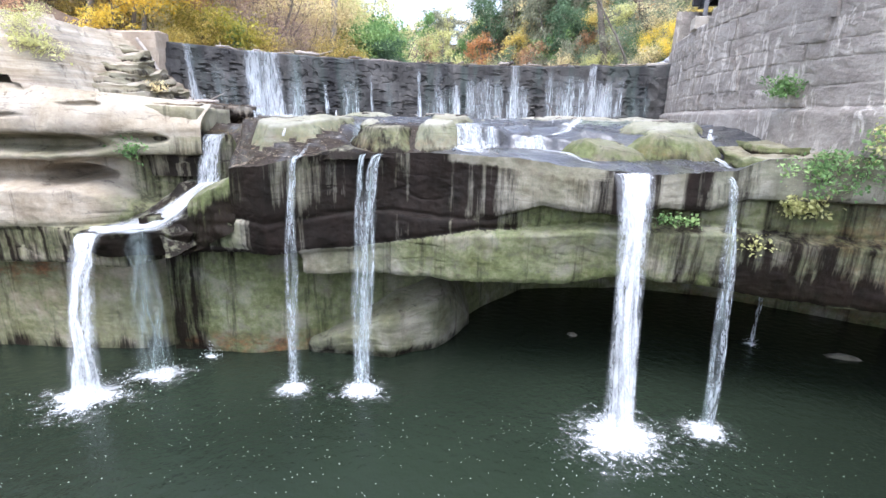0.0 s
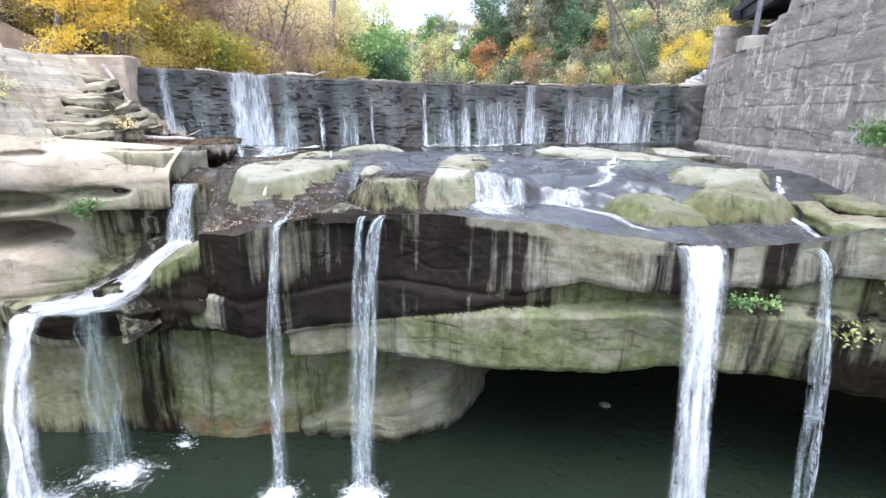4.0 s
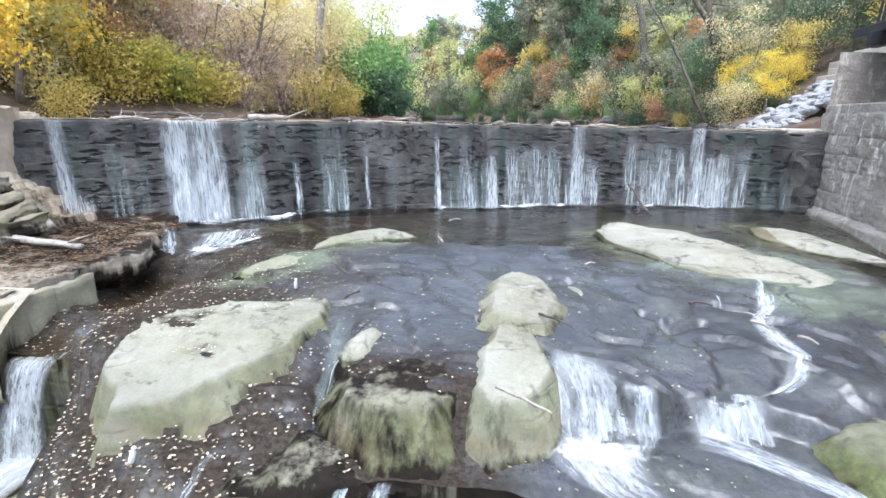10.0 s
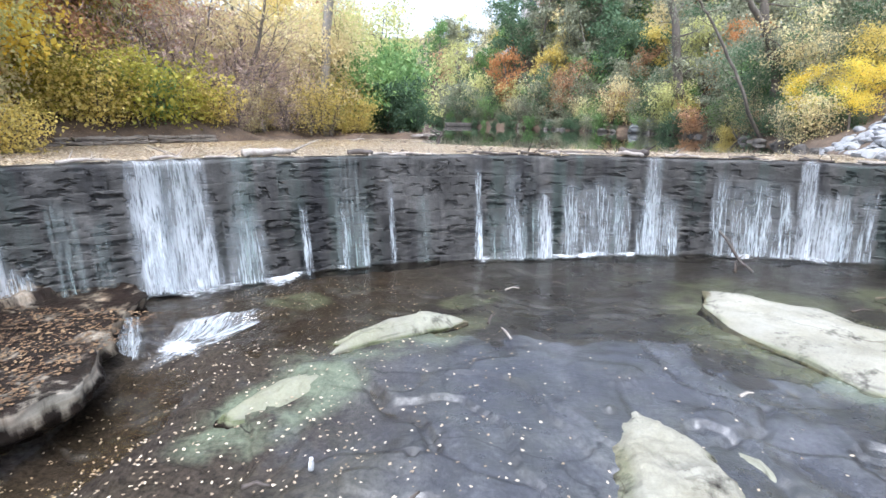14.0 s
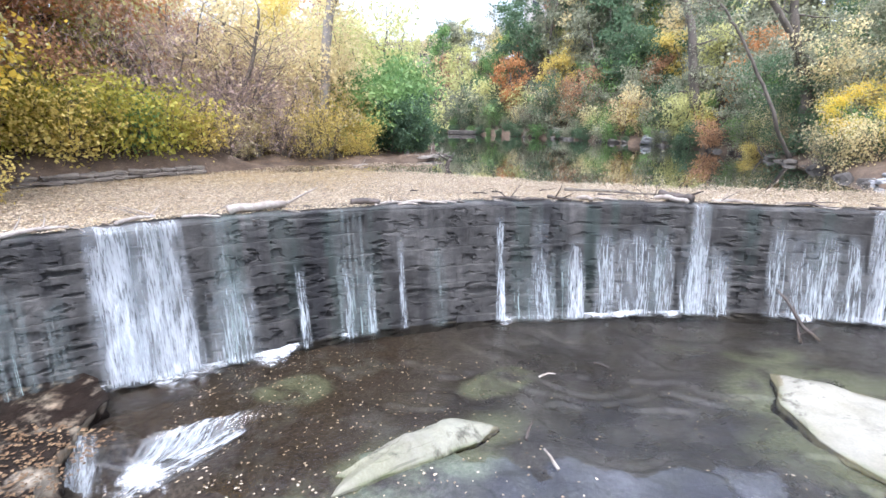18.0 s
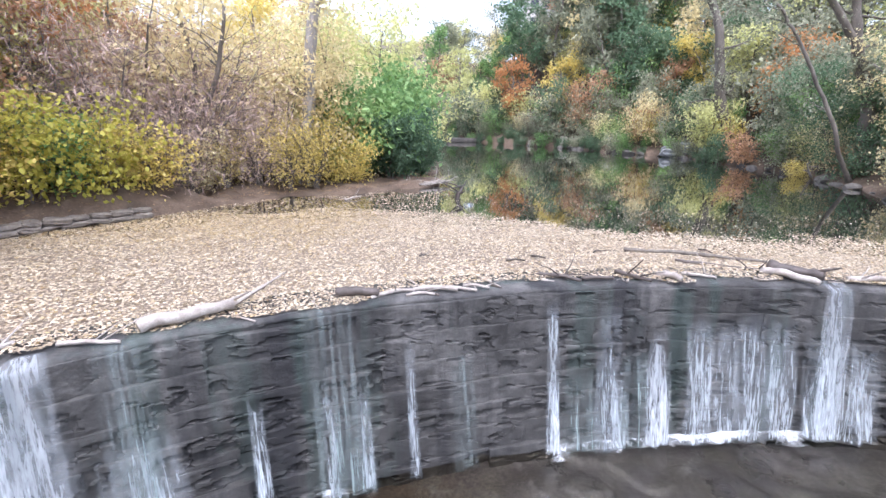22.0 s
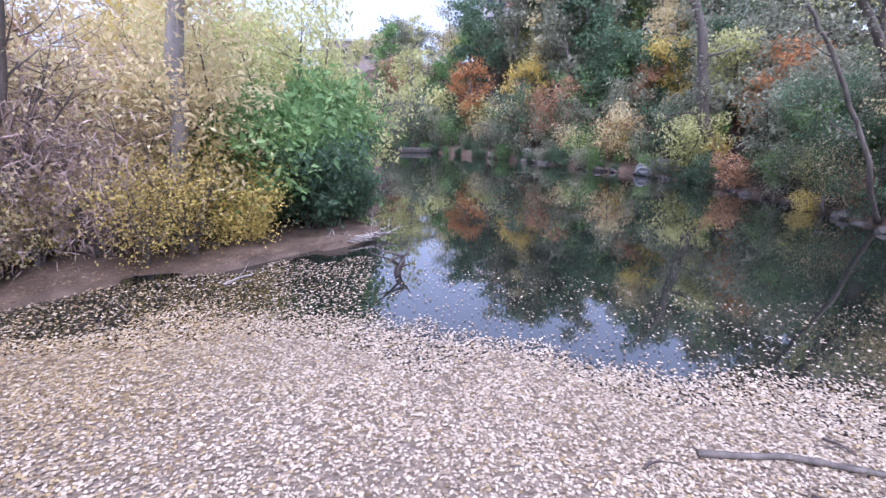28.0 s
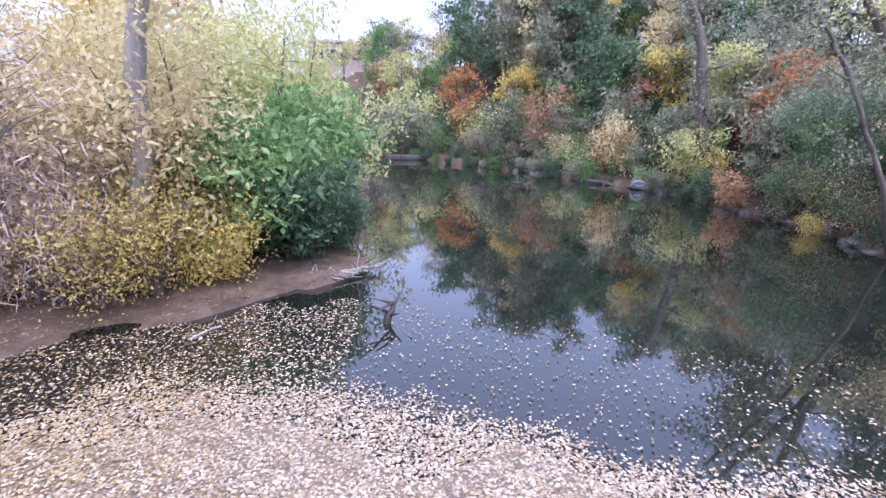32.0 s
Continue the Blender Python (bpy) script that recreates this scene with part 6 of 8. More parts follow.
for i in range(40):
    y = 30 + i * 1.1 + rnd.uniform(-0.8, 0.8)
    stone_at("shore_stone", "brown-grey rock half sunk along the shore", "boulder", "rocks along the right shore", float(right_shore(y)) + rnd.uniform(-0.3, 0.5), y, rnd.uniform(-0.1, 0.12), rnd.uniform(0.15, 0.5), 740 + i, DARKROCK)
for i, (x, y, s) in enumerate(((6.7, 69.0, 0.6), (8.4, 68.4, 0.42), (11.2, 62.0, 0.4), (3.5, 71.6, 0.3))):
    stub = thing("concrete_block", "pale concrete block standing in the water's edge", "concrete block")
    part("block_body", box_mesh("block_body", s * 1.3, s * 1.1, s * 2.4, 0.06, 0.05, 60 + i, 2), CONCRETE, stub, at=pose(x, y, s * 0.7, 3, 4, 20 * i))
led = thing("concrete_ledge", "long low dark concrete ledge at the far waterline", "ledge")
part("ledge_body", box_mesh("ledge_body", 7.5, 1.2, 0.5, 0.05, 0.03, 66, 3), DARKROCK, led, at=pose(-2.3, 77.6, 0.25, 0, 0, 10))
STACK = plain("brown_grey_fieldstone", [(0.07, 0.058, 0.047), (0.16, 0.135, 0.11), (0.27, 0.235, 0.195)], 2.2, 0.9, 0.6)
rnd = random.Random(17)
for i in range(22):
    row, k = i % 2, i // 2
    ob = part("stacked_stone", box_mesh("stacked_stone", rnd.uniform(0.4, 0.8), rnd.uniform(0.35, 0.55), rnd.uniform(0.10, 0.17), 0.035, 0.025, 70 + i, 2), STACK)
    y = 25.4 + k * 0.42 + 0.15 * row
    ob.matrix_basis = pose(float(left_shore(y)) - 0.12 - 0.12 * row + rnd.uniform(-0.08, 0.08), y, 0.10 + row * 0.14, rnd.uniform(-4, 4), rnd.uniform(-5, 5), 48 + rnd.uniform(-12, 12))
    tagged(ob, "flat grey stone of a crumbling dry-stone edge by the water", "stone", "dry-stone edge")
wallb = thing("retaining_wall", "stepped grey block retaining wall above the white stones", "retaining wall", kind="structure")
blk = box_mesh("wall_block", 0.98, 0.5, 0.30, 0.03, 0.008, 88)
for r in range(7):
    for k in range(9):
        part("wall_block", blk, CONCRETE, wallb, at=pose(15.0 + 0.10 * r + (k + 0.5 * (r % 2)) * 0.15, 23.9 + (k + 0.5 * (r % 2)) * 1.0 - 0.2 * r, 1.5 + 0.31 * r, 0, 0, 82))

# ---- trees and shrubs ----
HUES = dict(
    # pale and greyed: the haze over the hillside is put into the leaf colour
    bluegreen=foliage("hazed_grey_green_leaves", [(0.075, 0.082, 0.055), (0.275, 0.285, 0.19), (0.47, 0.465, 0.335)], 0.45, gain=1.2),
    green=foliage("deep_green_leaves", [(0.05, 0.095, 0.036), (0.14, 0.235, 0.085), (0.30, 0.40, 0.16)], 0.45, gain=1.4, calm=0.1),
    dark=foliage("dark_green_leaves", [(0.043, 0.079, 0.046), (0.110, 0.177, 0.098), (0.207, 0.281, 0.159)], 0.45, gain=1.15),
    bright=foliage("bright_yellow_green_leaves", [(0.20, 0.19, 0.035), (0.40, 0.37, 0.065), (0.56, 0.51, 0.13)], 0.5, gain=1.15),
    lime=foliage("yellow_green_leaves", [(0.23, 0.235, 0.095), (0.45, 0.445, 0.195), (0.62, 0.60, 0.31)], 0.5, gain=1.4),
    yellow=foliage("yellow_autumn_leaves", [(0.37, 0.29, 0.07), (0.66, 0.53, 0.155), (0.78, 0.66, 0.27)], 0.5, gain=1.12),
    gold=foliage("golden_autumn_leaves", [(0.439, 0.268, 0.037), (0.756, 0.512, 0.073), (0.800, 0.671, 0.183)], 0.5),
    tan=foliage("faded_tan_leaves", [(0.20, 0.16, 0.085), (0.40, 0.335, 0.18), (0.56, 0.48, 0.30)], 0.5, gain=1.9, calm=0.5),
    orange=foliage("orange_autumn_leaves", [(0.36, 0.16, 0.07), (0.56, 0.27, 0.11), (0.66, 0.42, 0.20)], 0.5, gain=1.0),
    twig=foliage("grey_brown_twigs", [(0.10, 0.07, 0.06), (0.21, 0.155, 0.13), (0.33, 0.26, 0.22)], 0.05, 0.8, 1.9, 0.2),
    rust=foliage("rusty_brown_leaves", [(0.220, 0.122, 0.073), (0.390, 0.232, 0.134), (0.537, 0.342, 0.195)], 0.45, gain=1.3),
)


def leaf_cloud(name, centres, counts, spread, size, rs, droop=0.0, long=1.6):
    """Many small leaves in loose clusters: each is a bent four-cornered blade."""
    idx = np.repeat(np.arange(len(centres)), counts)
    n = len(idx)
    c = centres[idx] + rs.normal(0, 1, (n, 3)) * spread * np.array([1, 1, 0.75])
    c[:, 2] -= droop * np.abs(rs.normal(0, 1, n))
    d = rs.normal(0, 1, (n, 3))
    d[:, 2] -= 0.35 + droop
    d /= np.linalg.norm(d, axis=1, keepdims=True)
    up = rs.normal(0, 0.7, (n, 3)) + np.array([0, 0, 1.0])
    a = np.cross(d, up)
    a /= np.linalg.norm(a, axis=1, keepdims=True) + 1e-9
    nrm = np.cross(a, d)
    s = size * rs.uniform(0.6, 1.35, n)[:, None]
    v = np.stack([c, c + d * s * long * 0.5 + a * s * 0.5 + nrm * s * 0.12, c + d * s * long, c + d * s * long * 0.5 - a * s * 0.5 + nrm * s * 0.12], 1)
    f = np.arange(n * 4).reshape(n, 4)
    return mesh_of(name, v.reshape(-1, 3), f, False)


def skeleton_of(rs, height, stems, spread, crown_base, lean=0.0, levels=2):
    """Branch tubes and the tips round which the leaves gather."""
    tubes, tips = [], []
    for s in range(stems):
        az = rs.uniform(0, 2 * np.pi)
        tilt = (0.10 + 0.28 * (stems > 1)) * rs.uniform(0.5, 1.3)
        d = np.array([math.cos(az) * tilt + lean, math.sin(az) * tilt, 1.0])
        p = np.array([0.05 * s, 0.03 * s, -0.15])
        top = height * rs.uniform(0.75, 0.95)
        pts, n = [p], 8
        for i in range(n):
            d = d + rs.normal(0, 0.09, 3) * np.array([1, 1, 0.2])
            p = p + d / np.linalg.norm(d) * top / n
            pts.append(p)
        r0 = height * 0.02 * (1.0 if stems == 1 else 0.72)
        rad = [r0 * (1.25 if i == 0 else 1) * (1 - 0.85 * i / n) for i in range(n + 1)]
        tubes.append(tube(pts, rad, 8, s, 0.06))
        tips.append(pts[-1])
        for i in range(2, n + 1):
            if pts[i][2] < crown_base * height:
                continue
            for b in range(3 if levels > 1 else 2):
                az2 = rs.uniform(0, 2 * np.pi)
                ln = spread * rs.uniform(0.5, 1.0) * (1.1 - 0.55 * abs(pts[i][2] / height - 0.55))
                q = np.array(pts[i])
                e = np.array([math.cos(az2), math.sin(az2), rs.uniform(0.0, 0.75)])
                limb = [q]
                for j in range(4):
                    e = e + rs.normal(0, 0.16, 3)
                    q = q + e / np.linalg.norm(e) * ln / 4
                    limb.append(q)
                    if j > 0:
                        tips.append(q + rs.normal(0, 0.12, 3) * spread * 0.4)
                rb = max(0.008, rad[i] * 0.45)
                tubes.append(tube(limb, [rb, rb * 0.8, rb * 0.55, rb * 0.35, rb * 0.15], 5, i * 7 + b, 0.0))
    return tubes, np.array(tips)


SHAPES = dict(
    broad=dict(height=8.0, stems=1, spread=2.6, crown_base=0.22, n=4600, clump=0.42, size=0.112),
    tall=dict(height=12.0, stems=1, spread=2.9, crown_base=0.28, n=4400, clump=0.50, size=0.14),
    slim=dict(height=9.0, stems=1, spread=1.5, crown_base=0.30, n=1700, clump=0.42, size=0.11),
    willow=dict(height=7.0, stems=2, spread=2.6, crown_base=0.15, n=5200, clump=0.40, size=0.085, droop=0.25, long=2.4),
    shrub=dict(height=2.8, stems=4, spread=1.1, crown_base=0.12, n=3300, clump=0.27, size=0.074),
    thicket=dict(height=3.4, stems=5, spread=1.3, crown_base=0.10, n=2700, clump=0.34, size=0.055),
    fronds=dict(height=4.6, stems=5, spread=1.6, crown_base=0.08, n=7000, clump=0.30, size=0.12, droop=0.12, long=2.3),
    spice=dict(height=2.6, stems=5, spread=1.2, crown_base=0.10, n=2100, clump=0.30, size=0.10, droop=0.1, long=1.5),
    twiggy=dict(height=3.6, stems=6, spread=1.5, crown_base=0.06, n=5200, clump=0.34, size=0.018, long=16.0),
    bare=dict(height=6.0, stems=3, spread=2.2, crown_base=0.25, n=700, clump=0.3, size=0.06),
)
KIND = dict(twiggy="leafless twiggy bush", spice="low spreading bush", broad="broadleaf tree", tall="tall tree", slim="sparse tree", willow="willow-like tree", shrub="shrub", thicket="thicket", fronds="leafy bush", bare="bare tree")
HUE_WORDS = dict(bright="bright yellow-green", twig="grey-brown", bluegreen="grey-green", green="green", dark="dark green", lime="yellow-green", yellow="yellow", gold="golden", tan="faded tan", orange="orange", rust="rusty brown")
for key in ("broad", "tall", "willow", "shrub", "thicket"):
    o = dict(SHAPES[key])
    o.update(size=o["size"] * 1.6, n=int(o["n"] * 0.5), clump=o["clump"] * 0.9)
    SHAPES[key + "_far"], KIND[key + "_far"] = o, KIND[key]
made_shapes, first_tree = {}, {}


def shape_meshes(shape, variant):
    key = (shape, variant)
    if key not in made_shapes:
        o = dict(SHAPES[shape])
        rs = np.random.RandomState(sum(map(ord, shape)) * 7 + variant)
        tubes, tips = skeleton_of(rs, o["height"], o["stems"], o["spread"], o["crown_base"])
        counts = rs.poisson(o["n"] / len(tips), len(tips)) * (rs.uniform(0, 1, len(tips)) > 0.10)
        crown = leaf_cloud("crown", tips, counts, o["clump"], o["size"], rs, o.get("droop", 0.0), o.get("long", 1.6))
        v, f = merge(tubes)
        made_shapes[key] = (mesh_of("trunk", v, f), crown)
    return made_shapes[key]


def tree(shape, hue, x, y, scale=1.0, turn=None, variant=None, z=None, where="on the wooded bank", lean=0.0):
    rnd = random.Random(int(x * 131 + y * 977))
    if y > 50 and shape + "_far" in SHAPES:
        shape += "_far"
    variant = rnd.randrange(3) if variant is None else variant
    turn = rnd.uniform(0, 360) if turn is None else turn
    z = float(ground_z(x, y)) - 0.1 if z is None else z
    m = pose(x, y, z, lean, 0, 0) @ pose(0, 0, 0, 0, 0, turn) @ Matrix.Diagonal((scale, scale, scale * rnd.uniform(0.92, 1.08), 1))
    key = (shape, hue, variant)
    if key in first_tree:
        return copy_thing(first_tree[key], m)
    trunk, crown = shape_meshes(shape, variant)
    name = {"twiggy": "bush", "shrub": "shrub", "thicket": "thicket", "fronds": "bush", "spice": "bush"}.get(shape.replace("_far", ""), "tree")
    t = thing(name, f"{KIND[shape]} of {HUE_WORDS[hue]} branches {where}" if hue == "twig" else f"{KIND[shape]} with {HUE_WORDS[hue]} autumn leaves {where}" if hue not in ("green", "dark", "bluegreen") else f"{KIND[shape]} with {HUE_WORDS[hue]} leaves {where}", name)
    part("trunk", trunk.copy(), BARK, t)
    part("crown", crown.copy(), HUES[hue], t)
    t.matrix_basis = m
    first_tree[key] = t
    return t


OPEN_GROUND = ((16.0, 52.8, 2.5), (15.4, 40.4, 1.9), (15.8, 37.6, 1.4))


def wild(shape, hue, x, y, scale):
    """One plant of the mixed right hillside: some have turned, and none stands before the big trunks."""
    if any(math.hypot(x - a, y - b) < r for a, b, r in OPEN_GROUND):
        return None
    own = random.Random(int(x * 77 + y * 1013))
    if own.random() < 0.24:
        hue = own.choice(("tan", "tan", "lime", "rust", "yellow", "tan", "rust", "tan", "lime"))
        scale *= 0.9
    return tree(shape, hue, x, y, scale)


rnd0 = random.Random(3)
# left bank, from the dam upstream
for a in ((("broad", "gold", -18.2, 21.2, 1.15)), ("broad", "gold", -15.4, 20.4, 0.72), ("broad", "lime", -16.2, 22.4, 0.85), ("shrub", "yellow", -14.9, 22.2, 0.8), ("broad", "lime", -20.0, 24, 1.2), ("broad", "rust", -18.6, 25.5, 1.2), ("tall", "orange", -21.0, 27.5, 1.0), ("tall", "lime", -18.8, 30.5, 0.8), ("willow", "tan", -16.2, 33.5, 1.15), ("broad", "tan", -14.8, 38.5, 1.0), ("shrub", "rust", -17.5, 18.8, 0.9), ("shrub", "orange", -20.0, 18.6, 0.9), ("shrub", "tan", -16.6, 23.6, 1.0),
          ("shrub", "yellow", -16.9, 26.3, 1.0), ("shrub", "bright", -16.4, 27.6, 0.95), ("shrub", "yellow", -15.4, 28.8, 0.95), ("fronds", "green", -16.2, 28.4, 0.45), ("shrub", "yellow", -14.4, 30.6, 0.85), ("willow", "bright", -17.8, 29.4, 0.75), ("thicket", "tan", -18.5, 26.0, 1.3),
          ("twiggy", "twig", -15.2, 32.0, 1.3), ("twiggy", "twig", -16.6, 31.0, 1.3), ("twiggy", "twig", -14.0, 34.5, 1.3), ("willow", "lime", -17.8, 31.8, 1.05), ("twiggy", "twig", -19.0, 24.6, 1.3), ("twiggy", "twig", -13.2, 32.6, 0.8), ("twiggy", "twig", -11.6, 35.0, 0.8), ("bare", "tan", -13.6, 33.5, 1.15), ("thicket", "tan", -13.4, 35.6, 1.2), ("thicket", "tan", -11.6, 36.4, 1.2), ("willow", "tan", -11.6, 39.0, 0.85), ("willow", "tan", -14.0, 36.5, 0.9), ("shrub", "yellow", -9.2, 37.2, 1.1), ("thicket", "yellow", -8.7, 37.6, 1.1), ("fronds", "green", -9.4, 40.2, 1.0),
          ("thicket", "yellow", -10.3, 36.2, 0.9), ("fronds", "green", -7.6, 40.4, 1.15), ("fronds", "green", -6.7, 42.2, 1.2), ("fronds", "dark", -7.2, 38.9, 0.75), ("fronds", "green", -9.2, 42.0, 1.25), ("willow", "lime", -9.0, 46.5, 1.15), ("willow", "lime", -7.4, 51.0, 0.95), ("willow", "lime", -11.5, 49.0, 1.2), ("fronds", "dark", -5.9, 40.6, 0.5), ("fronds", "green", -9.0, 38.7, 0.95), ("willow", "lime", -8.2, 44.0, 1.0), ("willow", "lime", -10.5, 44.5, 1.05), ("willow", "lime", -12.5, 45.5, 1.0), ("thicket", "yellow", -9.6, 35.8, 0.9), ("shrub", "yellow", -8.6, 36.4, 0.8),
          ("tall", "tan", -22, 31, 0.85), ("broad", "rust", -20.5, 28.4, 0.9), ("broad", "tan", -18.0, 35.0, 0.9), ("broad", "lime", -19.5, 39, 0.8), ("willow", "tan", -16.5, 42, 0.9), ("broad", "gold", -24, 27, 1.0), ("broad", "orange", -24.5, 34, 0.95), ("tall", "lime", -26, 30, 0.95), ("broad", "rust", -22.5, 22.5, 0.9), ("tall", "gold", -27, 24, 0.9),
          ("bare", "tan", -12.4, 41.0, 1.3), ("slim", "tan", -14.5, 47, 0.95), ("willow", "lime", -14.5, 52, 1.0), ("willow", "lime", -9.5, 57, 1.0), ("broad", "lime", -12, 63, 0.9), ("broad", "green", -9.5, 68, 0.8)):
    tree(*a)
for a in (("broad", "gold", -17.2, 24.2, 1.0), ("broad", "orange", -18.6, 27.6, 1.05), ("broad", "rust", -17.0, 28.4, 0.8), ("broad", "orange", -17.4, 30.6, 0.85), ("willow", "tan", -9.6, 37.9, 0.9), ("shrub", "bright", -16.9, 25.0, 1.0), ("shrub", "bright", -16.6, 26.8, 0.9), ("broad", "rust", -19.6, 31.0, 1.0), ("broad", "gold", -15.9, 19.3, 0.6), ("spice", "bright", -14.3, 29.7, 1.05), ("spice", "bright", -15.1, 28.6, 1.1), ("spice", "yellow", -13.5, 31.0, 0.8), ("spice", "green", -14.9, 29.3, 0.8), ("spice", "yellow", -15.9, 27.2, 1.1)):
    tree(*a)
# right waterline: mostly dark leaf colours, in place of shaded hollows under the brush
for i in range(34):
    y = 52 + 34 * (i + rnd0.random()) / 34
    tree("shrub", rnd0.choice(("dark", "bluegreen", "dark", "green", "dark")), float(right_shore(y)) + rnd0.uniform(-0.5, 0.4), y, rnd0.uniform(0.45, 0.75), z=-0.1)
# right hillside, landmarks; the dark shrub at (15.6, 41.4) deepens the shade at the hill's foot
for a in (("broad", "orange", 2.4, 76.6, 0.95), ("broad", "orange", 2.2, 76.5, 0.55), ("broad", "orange", 18.0, 54.5, 0.95), ("slim", "orange", 19, 52, 0.9), ("broad", "gold", 14.6, 33.0, 0.72), ("broad", "gold", 14.2, 35.5, 0.62), ("shrub", "tan", 13.6, 34.2, 0.9), ("broad", "gold", 16.4, 35.0, 0.6), ("shrub", "dark", 15.6, 41.4, 0.9),
          ("shrub", "yellow", 16.3, 55.0, 0.9), ("shrub", "lime", 17.0, 46, 0.9), ("shrub", "tan", 8.6, 69.5, 0.9), ("thicket", "tan", 6.2, 71.5, 1.6), ("thicket", "rust", 17.4, 49.5, 0.8), ("willow", "bluegreen", 11.4, 66.0, 0.7), ("willow", "bluegreen", 14.0, 62.5, 0.85), ("willow", "bluegreen", 16.8, 57.5, 0.9), ("willow", "bluegreen", 18.0, 50, 0.95), ("willow", "bluegreen", 17.6, 44, 0.95),
          ("willow", "bluegreen", 16.6, 38.5, 0.85), ("shrub", "bluegreen", 16.2, 47.5, 1.1), ("shrub", "green", 17.5, 51.5, 1.1), ("shrub", "tan", 14.8, 37.2, 0.9), ("thicket", "tan", 16.0, 43.0, 1.0), ("shrub", "bluegreen", 12.8, 64.2, 1.2), ("shrub", "green", 5.0, 74.5, 1.3), ("shrub", "lime", 2.0, 77.0, 1.6), ("shrub", "lime", -1.0, 80.0, 1.7), ("shrub", "bluegreen", 10, 67.5, 1.3),
          ("slim", "tan", -1.5, 88, 1.15), ("slim", "bluegreen", 1.0, 92, 1.15), ("tall", "dark", 7.0, 88, 1.0), ("tall", "dark", 10.5, 80, 1.1), ("tall", "dark", 13.0, 76, 1.1), ("broad", "dark", 4.5, 84, 1.0), ("broad", "green", 0.5, 84, 0.85)):
    tree(*a)
rnd = random.Random(11)
for i in range(95):
    y = 37 + 55 * (i + rnd.random()) / 95
    d = rnd.choice((3.5, 6.5, 9.5, 13, 17)) + rnd.uniform(-1.3, 1.3)
    hue = rnd.choice(("bluegreen", "bluegreen", "bluegreen", "dark", "green", "bluegreen", "bluegreen", "dark", "bluegreen", "bluegreen", "green"))
    wild(rnd.choice(("broad", "broad", "willow", "tall", "willow")), hue, float(right_shore(y)) + d * (1.0 if y < 58 else 1.1), y + (d * 0.5 if y > 58 else 0), rnd.uniform(0.75, 1.05))
for i in range(34):
    y = 19 + 66 * (i + rnd.random()) / 34
    d = rnd.choice((8, 11, 14.5, 18.5)) + rnd.uniform(-1, 1)
    hue = rnd.choice(("tan", "yellow", "lime", "rust", "gold", "yellow", "lime", "lime"))
    tree(rnd.choice(("broad", "tall", "broad", "broad")), hue, float(left_shore(y)) - d, y, rnd.uniform(0.95, 1.25) if y < 34 else rnd.uniform(0.7, 0.9))
for i in range(26):
    x = -34 + 62 * (i + rnd.random()) / 26
    y = 94 + rnd.uniform(0, 14)
    tree("broad", rnd.choice(("lime", "bluegreen", "tan", "dark", "green")), x, y, rnd.uniform(0.8, 1.1))
# shore brush without pale leaf colours, so the hill's foot looks shaded
for i in range(90):
    y = 33 + 50 * (i + rnd.random()) / 90
    wild(rnd.choice(("shrub", "thicket", "shrub", "willow")), rnd.choice(("bluegreen", "bluegreen", "green", "dark", "bluegreen", "dark")), float(right_shore(y)) + rnd.uniform(0.0, 2.6), y + rnd.uniform(0, 1.5), rnd.uniform(0.55, 0.85) * (1.5 if y > 60 else 1.1))
for i in range(30):
    y = 40 + 50 * (i + rnd.random()) / 30
    d = rnd.uniform(15, 26)
    tree("tall", rnd.choice(("bluegreen", "dark", "bluegreen", "green", "lime")), float(right_shore(y)) + d, y + (d * 0.5 if y > 58 else 0), rnd.uniform(0.85, 1.1))
for i in range(26):
    y = 18.6 + 17 * (i + rnd.random()) / 26
    tree(rnd.choice(("shrub", "shrub", "thicket")), rnd.choice(("yellow", "tan", "tan", "tan", "lime", "tan")), float(left_shore(y)) - rnd.uniform(2.4, 9), y, rnd.uniform(0.7, 1.05))
for i in range(46):
    y = 54 + 30 * (i + rnd.random()) / 46
    d = rnd.uniform(3.0, 15.0)
    if abs(float(right_shore(y)) + d - 2.6) < 4.0:
        continue
    wild(rnd.choice(("broad", "willow", "broad", "tall")), rnd.choice(("bluegreen", "lime", "bluegreen", "bluegreen", "dark", "bluegreen", "dark")), float(right_shore(y)) + d, y + 0.4 * d, rnd.uniform(0.85, 1.2))
for i in range(14):
    y = 36 + 20 * (i + rnd.random()) / 14
    wild(rnd.choice(("willow", "broad")), rnd.choice(("bluegreen", "bluegreen", "dark", "green")), float(right_shore(y)) + rnd.uniform(1.5, 4), y, rnd.uniform(0.55, 0.8))
# wall of bushes behind the river's bend
for i in range(14):
    tree("shrub", rnd.choice(("dark", "bluegreen", "dark", "green")), -14 + i * 1.1, 84 + 0.2 * (i % 5), rnd.uniform(1.6, 2.2))
tree("broad", "yellow", 18.5, 31.0, 0.7)


